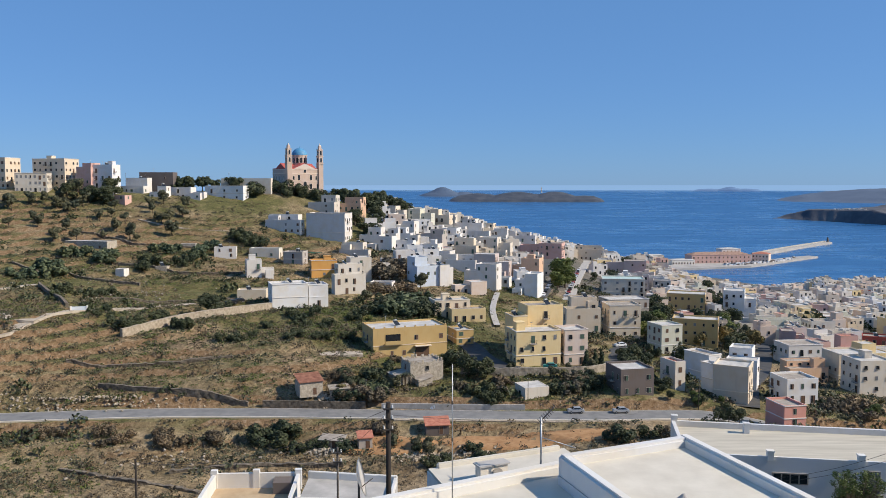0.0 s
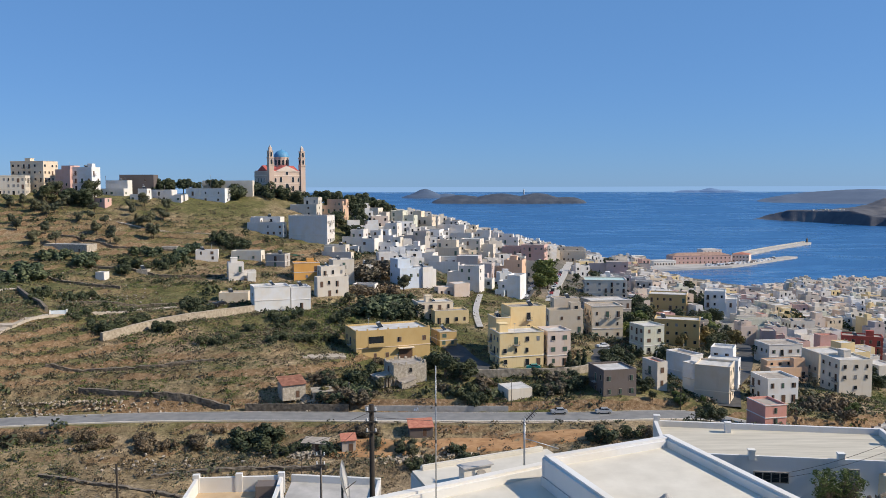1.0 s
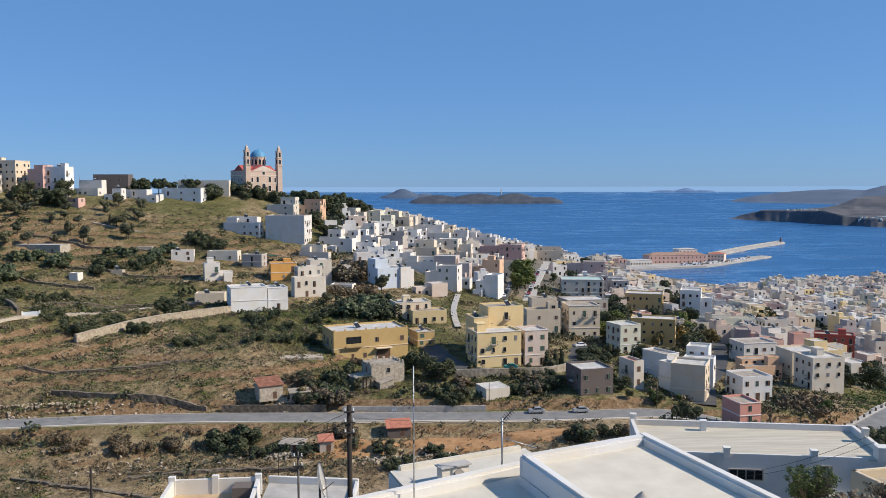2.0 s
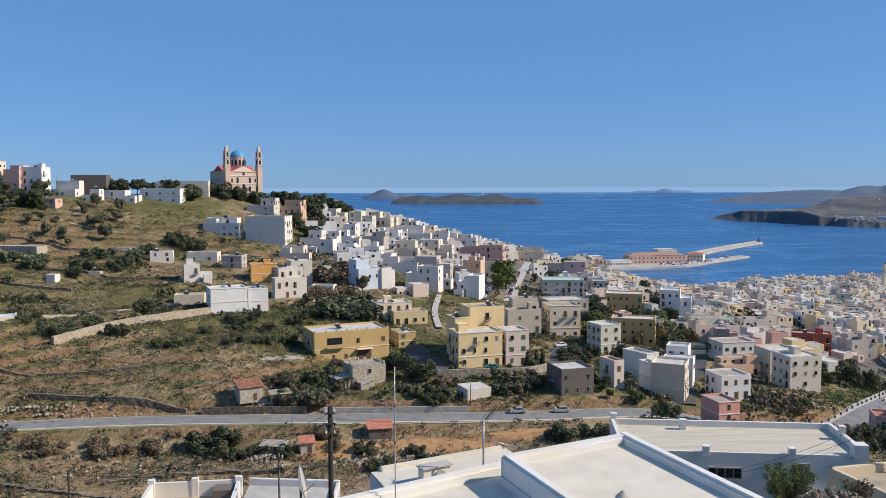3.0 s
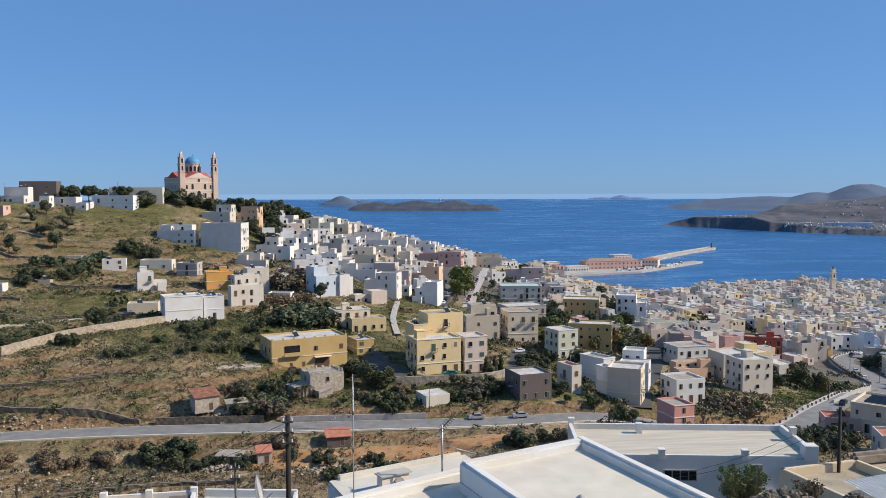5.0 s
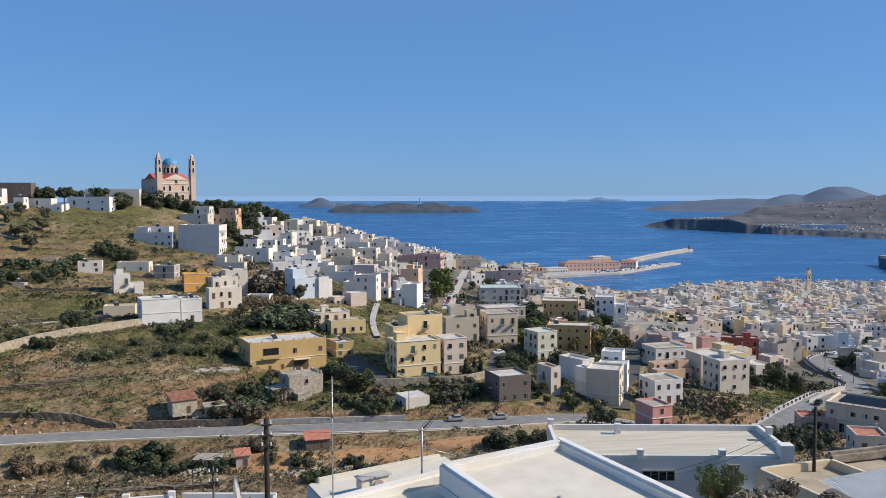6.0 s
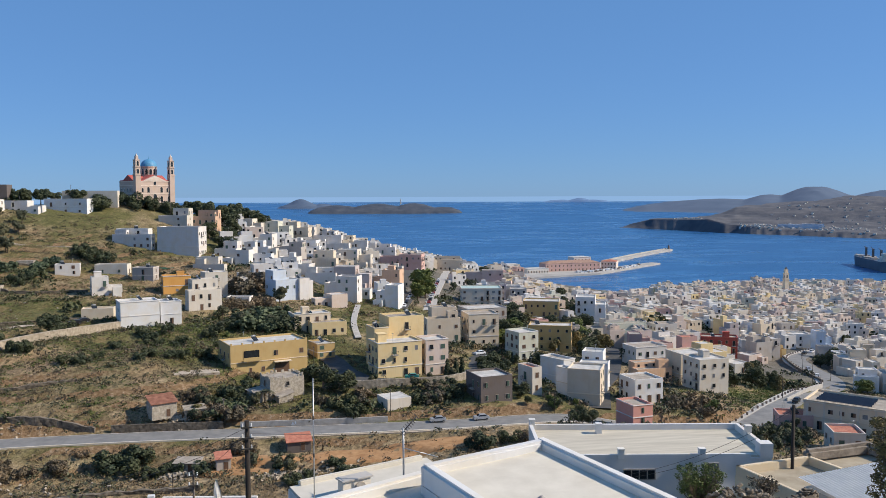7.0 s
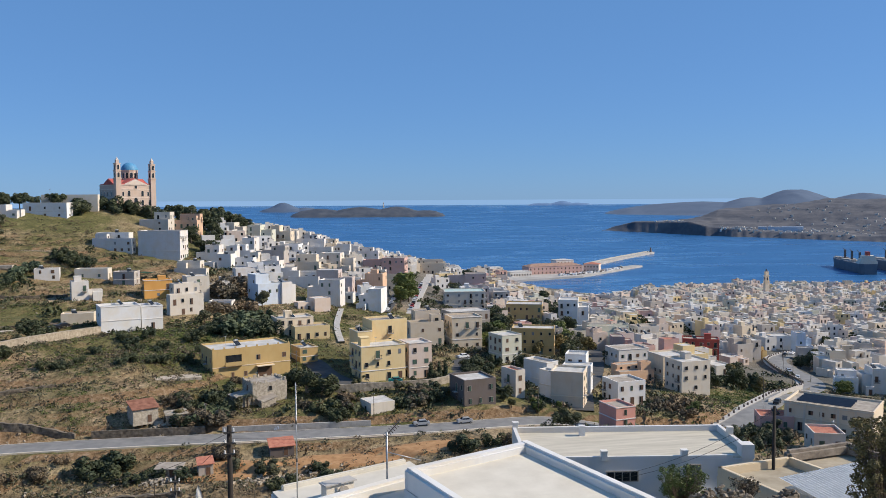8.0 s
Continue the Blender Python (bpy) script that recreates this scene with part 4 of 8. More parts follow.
house(30.6, 256.0, 62.8, 14, 11.6, 9.0, 15.1, "yellow", 4, faces="f", density=0.45, hut=0, label="tall warm yellow apartment block with few windows")
house(22.6, 251.6, 62.6, 14, 4.6, 8.0, 12.2, "yellow", 4, faces="f", density=0.3, hut=0, parapet=0.9, label="narrow yellow stair block with a raised parapet")
house(27.0, 242.6, 62.4, 14, 13.8, 9.0, 9.9, "yellow", 3, hut=0.9, balconies=0.5, label="warm yellow three-storey house with balconies and a roof terrace")
house(38.6, 245.0, 61.9, 14, 7.4, 8.0, 10.3, "blush", 3, hut=0, balconies=0.9, label="pale rosy three-storey house with iron balconies")
villa = house(-12.1, 253.4, 62.8, 20, 23.5, 13.0, 9.0, "ochre", 2, hut=0, roof=ROOF_WHITE, density=0.8, label="long ochre two-storey villa with a white roof terrace")
house(5.7, 263.7, 64.3, 20, 5.8, 8.0, 4.5, "ochre", 2, hut=0, faces="f")
ruin = house(-5.9, 226.0, 60.7, 22, 9.6, 8.0, 6.0, "stone", 2, hut=0, density=0.45, balconies=0, parapet=0.25, roof=ROOF, label="derelict grey stone house with a worn roof")
house(23.5, 214.3, 59.2, 18, 6.8, 7.0, 3.4, "pale", 1, hut=0, parapet=0.1, density=0.5, name="shed")
house(49.9, 216.8, 59.8, 12, 9.3, 10.0, 7.0, "dark", 2, hut=0, roof=ROOF_WHITE)
house(77.8, 243.1, 57.6, 28, 5.0, 10.0, 7.5, "snow", 3, hut=0, faces="r")
house(89.4, 240.4, 56.2, -28, 8.6, 12.0, 10.6, "snow", 3, faces="fr", hut=0.9, balconies=0.5)
house(79.0, 220.4, 57.2, -28, 9.1, 9.0, 9.5, "cream", 3, faces="r", balconies=0.9, density=0.9, label="tall cream and white apartment house with balconies stepping down the slope")
house(75.8, 225.4, 57.8, 28, 3.0, 7.8, 7.6, "snow", 2, hut=0.2, faces="f")
house(83.6, 196.9, 57.1, 10, 5.7, 8.0, 5.1, "rose", 2, hut=0, faces="f", label="rose two-storey house with an open roof terrace")
house(97.5, 225.0, 55.6, 8, 9.1, 9.0, 6.5, "snow", 2, label="bright white two-storey house with dark shutters")
house(127.7, 292.0, 51.2, 8, 13.0, 10.0, 7.4, "white", 2, label="white two-storey house with wide dark balcony doors")
house(117.5, 265.0, 52.6, 8, 13.3, 8.0, 5.3, "peach", 2)
house(131.9, 266.1, 50.9, 6, 10.2, 10.0, 9.9, "cream", 3, balconies=0.6, label="cream three-storey house with dark shuttered windows and balconies")
house(131.3, 250.9, 51.9, 6, 10.8, 10.0, 9.8, "pale", 3, label="pale three-storey house with paired shuttered windows")
house(153.5, 373.4, 45.0, 4, 21.1, 9.0, 8.7, "greygreen", 2)
house(149.6, 389.9, 46.0, 4, 16.9, 9.0, 7.5, "pale", 2)
house(186.3, 418.3, 42.9, 4, 8.2, 9.0, 9.3, "yellow", 3)
house(177.6, 378.9, 42.3, 4, 16.6, 10.0, 9.8, "pale", 3)
house(185.0, 341.6, 41.7, -25, 15.6, 8.0, 10.2, "red", 3, label="dark red three-storey house with white cornices")
house(159.6, 320.5, 47.7, 4, 8.4, 9.0, 8.0, "pink", 2, roof=ROOF_RED)
house(229.6, 372.0, 36.5, 4, 8.7, 9.0, 8.2, "ochre", 2)
house(264.5, 413.5, 34.1, 4, 8.9, 8.0, 10.5, "grey", 3)
house(268.6, 388.4, 34.6, -14, 8.4, 8.0, 9.6, "blue", 3)
house(239.4, 325.4, 37.2, -20, 11.9, 9.0, 10.0, "cream", 3)
house(205.9, 271.5, 42.8, -25, 8.1, 8.0, 7.7, "snow", 2)
house(215.1, 268.1, 42.7, -20, 9.0, 9.0, 8.9, "white", 2)
civic = house(139.5, 187.7, 55.2, -48, 20.9, 14.0, 7.0, "cream", 2, hut=0, faces="fl", density=1.2, roof=ROOF, label="long beige civic building with dark solar panels on its roof")
house(125.8, 193.0, 55.0, -20, 8.4, 7.0, 3.3, "pink", 1, hut=0, roof=ROOF_RED)
house(122.5, 167.8, 57.6, -20, 6.8, 8.0, 3.6, "pale", 1, hut=0, roof=ROOF_RED)
house(-98.8, 372.5, 82.4, 10, 9.7, 6.0, 4.6, "white", 2, hut=0, density=0.6)
house(-81.7, 378.2, 82.1, -5, 13.8, 6.0, 4.1, "pale", 1, hut=0, density=0.6)
house(-66.6, 369.9, 79.8, -10, 9.0, 7.0, 5.5, "grey", 2, hut=0, density=0.6)
house(-113.7, 477.9, 114.6, -4, 29.3, 4.0, 4.7, "pale", 2, hut=0, faces="", parapet=0.3, label="long pale churchyard building with blank walls")
house(-24.4, 330.1, 72.2, -10, 9.0, 6.0, 4.0, "white", 1, hut=0, density=0.6)
house(-118.6, 345.9, 79.0, 0, 4.7, 4.0, 2.3, "stone", 1, hut=0, faces="", parapet=0.1)
house(-118.0, 381.1, 86.1, 0, 7.0, 4.0, 2.3, "stone", 1, hut=0, faces="", parapet=0.1)
house(63.5, 224.0, 59.7, 20, 3.3, 7.0, 7.2, "pale", 2, hut=0, roof=ROOF_RED, density=0.6)

# ------------------------------------------------------------------ details of single houses
PANEL = varied("solar_panel", (0.012, 0.014, 0.022), (0.02, 0.024, 0.036), 1.0, 0.25, bump=0)
for i in range(4):
    bm = bmesh.new()
    box(bm, -6.5, -0.55, -0.03, 6.5, 0.55, 0.03)
    part("solar_panel", bm, PANEL, civic, "dark solar panel row").matrix_local = pose(-1.5, -4.2 + 2.2 * i, 7.55, 22, 0, 0)
for u in (-9.5, -5.5, -1.5, 2.5, 6.5):
    bm = bmesh.new()
    box(bm, u - 0.25, -7.12, 0, u + 0.25, -6.95, 7.2)
    part("pilaster", bm, WALLS["pale"], civic)
bm = bmesh.new()
box(bm, -10.6, -7.2, 6.9, 10.6, -6.95, 7.2)
part("cornice", bm, WALLS["pale"], civic)

# no real recess: a dark box on the wall stands for its shade
bm = bmesh.new()
box(bm, -7.8, -6.62, 4.9, -3.2, -6.45, 7.6)
part("loggia_shade", bm, GLASS, villa, "flat dark box standing for a shaded balcony recess")
bm = bmesh.new()
box(bm, -8.2, -7.6, 4.55, -2.8, -6.45, 4.85)
loggia_slab = part("balcony", bm, WALLS["ochre"], villa)
bm = bmesh.new()
box(bm, -8.2, -7.6, 4.85, -2.8, -7.45, 5.7)
part("balcony_wall", bm, WALLS["ochre"], loggia_slab)
bm = bmesh.new()
box(bm, 1.2, -8.0, 3.6, 6.4, -6.45, 3.8)
part("awning", bm, WALLS["cream"], villa)
bm = bmesh.new()
box(bm, 1.6, -6.6, 0.2, 6.0, -6.48, 3.2)
part("shopfront", bm, SHUTTERS[0], villa, "dark brown wide doors")
bm = bmesh.new()
box(bm, -11.9, -6.62, 4.15, 11.9, -6.42, 4.35)
part("string_course", bm, WALLS["cream"], villa)
for i in range(8):
    bm = bmesh.new()
    box(bm, -0.22, -0.22, 0, 0.22, 0.22, 0.5)
    part("roof_post", bm, WALLS["ochre"], villa).matrix_local = pose(-11.4 + 3.26 * i, -6.2, 9.5)
bm = bmesh.new()
box(bm, -9, -3.2, -1.5, 0, 3.0, 1.6)
part("side_terrace", bm, WALLS["peach"], villa, "low reddish terrace wall beside the villa").matrix_local = pose(-12.5, -3.0, 0)

# broken wall tops and a sagging lean-to on the derelict house
rng = random.Random(41)
for i in range(30):
    u = rng.uniform(-4.7, 4.7)
    edge = ((u, -3.9), (u, 3.9), (4.7, u * 0.82), (-4.7, u * 0.82))[i % 4]
    bm = bmesh.new()
    a, b, c = rng.uniform(0.2, 0.5), rng.uniform(0.12, 0.2), rng.uniform(0.2, 0.75)
    box(bm, -a, -b, -0.1, a * 0.8, b, c)
    part("stone", bm, WALLS["stone"], ruin).matrix_local = pose(edge[0], edge[1], 6.2, 0, 0, (90 if i % 4 > 1 else 0) + rng.uniform(-12, 12))
for i, (u, v, tilt) in enumerate(((-6.6, -2.4, 9), (-6.9, 1.2, 5), (-1.5, -5.2, 12))):
    bm = bmesh.new()
    box(bm, -2.4, -1.7, -0.08, 2.4, 1.7, 0.08)
    part("lean_to_roof", bm, ROOF, ruin).matrix_local = pose(u, v, 3.3 - 0.4 * i, tilt, -tilt, 6)
    bm = bmesh.new()
    box(bm, -2.1, -1.4, -3.6, 2.1, 1.5, -0.35)
    part("lean_to_wall", bm, WALLS["stone"], ruin).matrix_local = pose(u, v, 3.3 - 0.4 * i, 0, 0, 6)

# ------------------------------------------------------------------ streets, tracks, field walls
def draped(points, lift=0.12, step=3.0):
    line = smooth_line([(a, b, 0) for a, b in points], step)
    line[:, 2] = ground(line[:, 0], line[:, 1]) + lift
    z = line[:, 2].copy()
    for i in range(len(z)):
        line[i, 2] = z[max(0, i - 2):i + 3].mean()
    return line


def lane(points, half, mat, label, name="street", lift=0.25):
    if name == "street":
        FOOTPRINTS.extend((float(p[0]), float(p[1]), half + 1.5) for p in draped(points)[::2])
    tagged(new(name, ribbon(name, draped(points, lift), half, 0.0, mat, 0.8)), label, "street", kind="structure")


lane([(-132, 225), (-124.6, 231.6), (-121.8, 242.1), (-117.4, 258.6), (-103.5, 274.1), (-87.7, 288)], 2.0, DIRT_TRACK, "pale dirt track across the hillside", "track")
lane([(-138, 247), (-127.5, 240.3), (-120, 240)], 1.8, DIRT_TRACK, "pale dirt track joining a bend", "track")
lane([(-162, 277), (-156, 287.4), (-149.7, 300.8)], 1.6, DIRT_TRACK, "pale dirt track above the terraces", "track")
lane([(-160, 412), (-136.5, 405), (-104, 412)], 1.0, DIRT_TRACK, "worn footpath over the grassy slope", "footpath", 0.1)
lane([(1.1, 272), (8.3, 259.9), (12.9, 244), (19.7, 233.5), (33.4, 232.6), (46.3, 240.6), (56, 258), (60, 282)], 3.4, ASPHALT_DARK, "grey asphalt street below the yellow houses")
lane([(54.6, 364.9), (68.9, 436.6), (82.6, 498.2), (100.4, 579.4)], 4.2, CONCRETE, "pale concrete street climbing past parked cars")
lane([(42.2, 356.5), (55, 416.4), (71.6, 502.9)], 2.6, ASPHALT_DARK, "narrow asphalt street between houses and trees")
lane([(80.1, 212), (92, 243), (105.3, 269.1), (119.9, 303.1), (135, 345)], 3.0, ASPHALT_DARK, "grey lane climbing beside the white house")
lane([(23.1, 347.2), (19, 311.4), (19, 285.4)], 1.1, CONCRETE, "pale stepped concrete ramp up the slope", "ramp", 0.6)
lane([(-36, 237), (-24, 240)], 2.6, DIRT_TRACK, "pale concrete yard beside the ochre villa", "yard")


def field_wall(points, height, thick, mat, label, name="stone_wall", rough=0.16, on_ground=True, foot=0.8):
    """A wall along a line, its top and faces uneven as laid stone is."""
    line = draped(points, 0.0, 1.2) if on_ground else smooth_line(points, 1.2)
    rng = random.Random(int(points[0][0] * 7) & 255)
    bm = bmesh.new()
    rows = []
    for i, p in enumerate(line):
        t = line[min(i + 1, len(line) - 1)] - line[max(i - 1, 0)]
        n = np.array([-t[1], t[0]]) / (np.hypot(t[0], t[1]) + 1e-9)
        k = rng.uniform(-rough, rough)
        row = []
        for side, z in ((1, -foot), (1, height * 0.5), (1, height + k), (-1, height + k * 0.8), (-1, height * 0.5), (-1, -foot)):
            o = side * (thick / 2 + rng.uniform(-rough, rough) * 0.5)
            row.append(bm.verts.new((p[0] + n[0] * o, p[1] + n[1] * o, p[2] + z)))
        rows.append(row)
    for r, s in zip(rows, rows[1:]):
        for j in range(5):
            bm.faces.new((r[j], r[j + 1], s[j + 1], s[j]))
    bm.faces.new(rows[0])
    bm.faces.new(rows[-1])
    bmesh.ops.recalc_face_normals(bm, faces=bm.faces)
    return tagged(new(name, mesh_of(name, bm, mat)), label, "wall", kind="structure")


STONE_LIGHT = varied("pale_stone_wall", (0.27, 0.22, 0.155), (0.50, 0.42, 0.32), 1.2, 0.95, bump=0.7, distance=0.1)
STONE_DARK = varied("dark_stone_wall", (0.075, 0.06, 0.045), (0.24, 0.20, 0.15), 1.3, 0.95, bump=0.9, distance=0.12)
field_wall([(-95.7, 241.8), (-83, 260), (-72.4, 271.5), (-60.3, 286)], 2.6, 1.2, STONE_LIGHT, "long pale retaining wall below the white house", "retaining_wall", 0.05)
field_wall([(-92, 216), (-71.8, 213), (-59.8, 212), (-50.8, 210.6)], 1.3, 0.8, STONE_DARK, "dark dry stone wall running down to the road", "stone_wall")
field_wall([(-147.1, 297.6), (-134.4, 279.4), (-120.9, 262)], 1.6, 0.9, STONE_DARK, "dark dry stone wall between the terraces", "stone_wall")
road_mid = ROADS[0][0]


def beside_road(x0, x1, side):
    sel = [p for p in road_mid if x0 <= p[0] <= x1]
    return [(p[0], p[1] + side, p[2]) for p in sel[::3]]


field_wall(beside_road(-50, -18, 5.0), 1.9, 0.5, STONE_DARK, "brown stone wall beside the road", "roadside_wall", 0.08, False)
field_wall(beside_road(-18, 30, 5.0), 1.5, 0.4, CONCRETE, "grey rendered wall beside the road", "roadside_wall", 0.03, False)
low = [(x, y, z - 2.6) for x, y, z in beside_road(-14, 80, -4.6)]
field_wall(low, 2.65, 0.9, STONE_LIGHT, "stone retaining wall that carries the road", "retaining_wall", 0.08, False, 3.0)
field_wall([(5, 228.6), (14, 227), (26, 227.6), (40, 230), (48, 236)], 2.2, 0.6, RUBBLE, "rubble retaining wall under the upper street", "retaining_wall", 0.1)
field_wall([(149, 232, 51), (172, 254, 48.6), (186, 268, 45.8)], 1.0, 0.4, CONCRETE, "low concrete parapet along the curving road", "road_parapet", 0.02, False, 1.0)
for a, b, h in ((((-175, 330), (-140, 322), (-118, 318)), 0, 0.9), (((-150, 350), (-110, 344), (-85, 348)), 0, 0.9), (((-120, 285), (-95, 296), (-70, 305)), 0, 0.8),
                (((-105, 226), (-80, 228), (-60, 232)), 0, 0.7), (((-170, 385), (-140, 378), (-100, 380)), 0, 0.8), (((-60, 176), (-40, 179), (-22, 178)), 0, 0.7), (((-85, 178), (-62, 170), (-45, 166)), 0, 0.6)):
    field_wall(a, h, 0.9, STONE_DARK, "crumbling dry stone terrace wall", "stone_wall", 0.25)
field_wall([(198, 285, 43.6), (204, 299, 42.0), (213.5, 327, 40.2), (226.5, 357, 38.5)], 0.5, 0.6, STONE_DARK, "dark curved stone retaining wall under the upper bend", "retaining_wall", 0.05, False, 7.0)
for line in (ROADS[0][0][-22:], ROADS[1][0]):
    side = []
    for i, p in enumerate(line):
        t = line[min(i + 1, len(line) - 1)] - line[max(i - 1, 0)]
        n = np.array([-t[1], t[0]]) / (np.hypot(t[0], t[1]) + 1e-9)
        side.append((p[0] + n[0] * 5.0, p[1] + n[1] * 5.0, p[2] + 0.14))
    tagged(new("pavement", ribbon("pavement", np.array(side), 1.25, 0.0, CONCRETE, 0.6)), "pale concrete pavement along the bending road", "pavement", kind="structure")
# low pale kerbs along both edges of the road
for off, wide, words in ((-3.95, 0.2, "worn whitewashed kerb along the road"), (3.95, 0.16, "low grey kerb along the road")):
    line = np.array([(p[0], p[1] + off, p[2]) for p in road_mid if p[0] < 88])
    tagged(new("kerb", ribbon("kerb", line, wide, 0.22 if off < 0 else 0.14, WALLS["pale"] if off < 0 else CONCRETE, 0.5)), words, "kerb", kind="structure")
# bollards along the outer bend
bm = bmesh.new()
box(bm, -0.22, -0.22, -0.3, 0.22, 0.22, 0.9)
bollard = mesh_of("bollard", bm, WALLS["dark"])
for line in (ROADS[0][0][-16:], ROADS[1][0]):
    for i, p in enumerate(line[:-1]):
        t = line[i + 1] - p
        n = np.array([-t[1], t[0]]) / np.hypot(t[0], t[1])
        ob = tagged(new("bollard", bollard), "dark stone bollard along the bending road", "bollard", "bollards")
        ob.matrix_world = pose(p[0] + n[0] * 4.4, p[1] + n[1] * 4.4, p[2])

ORANGE_EARTH = varied("orange_earth", (0.30, 0.155, 0.065), (0.46, 0.27, 0.13), 0.5, 0.98, bump=0.6, distance=0.15)


def earth_patch(x, y, a, b, turn, seed, mat, label):
    """Bare earth with a ragged edge, lying on the ground."""
    bm = bmesh.new()
    rings = []
    for k in range(1, 8):
        row = []
        for i in range(36):
            t = 2 * math.pi * i / 36
            w = 1 + 0.22 * noise.noise(Vector((math.cos(t) * 1.7, math.sin(t) * 1.7, seed)))
            u, v = a * w * k / 7 * math.cos(t), b * w * k / 7 * math.sin(t)
            c, s = math.cos(radians(turn)), math.sin(radians(turn))
            row.append((x + c * u - s * v, y + s * u + c * v))
        z = ground(np.array([p[0] for p in row]), np.array([p[1] for p in row]))
        rings.append([bm.verts.new((p[0], p[1], zz + (0.34 if k < 7 else -0.5) + 0.1 * noise.noise(Vector((p[0], p[1], 0))))) for p, zz in zip(row, z)])
    for p, q in zip(rings, rings[1:]):
        for i in range(36):
            bm.faces.new((p[i], p[(i + 1) % 36], q[(i + 1) % 36], q[i])).smooth = True
    bm.faces.new(rings[0])
    bmesh.ops.recalc_face_normals(bm, faces=bm.faces)
    tagged(new("earth_patch", mesh_of("earth_patch", bm, mat)), label, "earth", kind="structure")


earth_patch(14, 189.5, 16, 4.2, 0, 1.0, ORANGE_EARTH, "bare orange earth below the road")
earth_patch(34, 190.5, 12, 4.0, 0, 3.0, ORANGE_EARTH, "bare orange earth below the road")
earth_patch(-14, 188, 13, 4.5, 0, 2.0, ORANGE_EARTH, "trodden orange earth around the sheds")

# ------------------------------------------------------------------ sheds, cars, poles beside the road
def shed(x, y, rz, w, d, h, wall, roof, rise, label):
    root = tagged(new("shed"), label, "shed", "sheds below the road")
    root.matrix_world = pose(x, y, ground(x, y) + 0.25, 0, 0, rz)
    FOOTPRINTS.append((x, y, max(w, d) * 0.6))
    bm = bmesh.new()
    box(bm, -w / 2, -d / 2, -0.6, w / 2, d / 2, h)
    part("wall", bm, wall, root)
    bm = bmesh.new()
    v = [bm.verts.new(p) for p in ((-w / 2 - 0.3, -d / 2 - 0.4, h - 0.1), (w / 2 + 0.3, -d / 2 - 0.4, h - 0.1), (w / 2 + 0.3, d / 2 + 0.3, h + rise), (-w / 2 - 0.3, d / 2 + 0.3, h + rise))]
    u = [bm.verts.new(p.co + Vector((0, 0, 0.14))) for p in v]
    bm.faces.new(u)
    bm.faces.new(v[::-1])
    for i in range(4):
        bm.faces.new((v[i], v[(i + 1) % 4], u[(i + 1) % 4], u[i]))
    part("roof", bm, roof, root)
    part("door", TALL_WINDOWS[1], None, root).matrix_local = pose(w * 0.15, -d / 2, -0.1) @ Matrix.Scale(0.85, 4)
    return root


shed(-18.3, 188.5, 12, 3.2, 3.0, 2.6, WALLS["grey"], ROOF_RED, 0.7, "small grey shed with a red sheet roof")
shed(-1.5, 194.5, 8, 5.6, 3.6, 2.2, WALLS["dark"], ROOF_RED, 1.0, "open dark shed with a bright red roof")
shed(-26, 189.5, -10, 5.5, 3.2, 1.9, WALLS["stone"], ROOF, 0.3, "low rubble shed with a patched grey roof")
RUST = varied("rusty_sheet", (0.16, 0.055, 0.03), (0.34, 0.16, 0.10), 0.8, 0.85, bump=0.4)
shed(-35.6, 214.5, 25, 6.2, 5.0, 3.5, WALLS["stone"], RUST, 1.2, "ruined stone house with a rusty collapsing roof")
shed(-27.5, 213.5, 15, 5.0, 3.5, 2.0, WALLS["stone"], RUBBLE, 0.2, "broken low stone ruin without its roof")

CAR_PAINTS = {"silver": varied("silver_car_paint", (0.50, 0.51, 0.53), (0.58, 0.59, 0.60), 2.0, 0.3, 0.4, bump=0),
              "white": varied("white_car_paint", (0.74, 0.74, 0.74), (0.80, 0.80, 0.80), 2.0, 0.3, bump=0),
              "teal": varied("teal_car_paint", (0.02, 0.22, 0.20), (0.03, 0.27, 0.25), 2.0, 0.3, bump=0),
              "black": varied("black_car_paint", (0.015, 0.015, 0.017), (0.025, 0.025, 0.027), 2.0, 0.3, bump=0),
              "red": varied("red_car_paint", (0.30, 0.03, 0.025), (0.36, 0.04, 0.03), 2.0, 0.3, bump=0)}
RUBBER = varied("tyre_rubber", (0.015, 0.015, 0.015), (0.03, 0.03, 0.03), 8.0, 0.9, bump=0)
CARS = {}


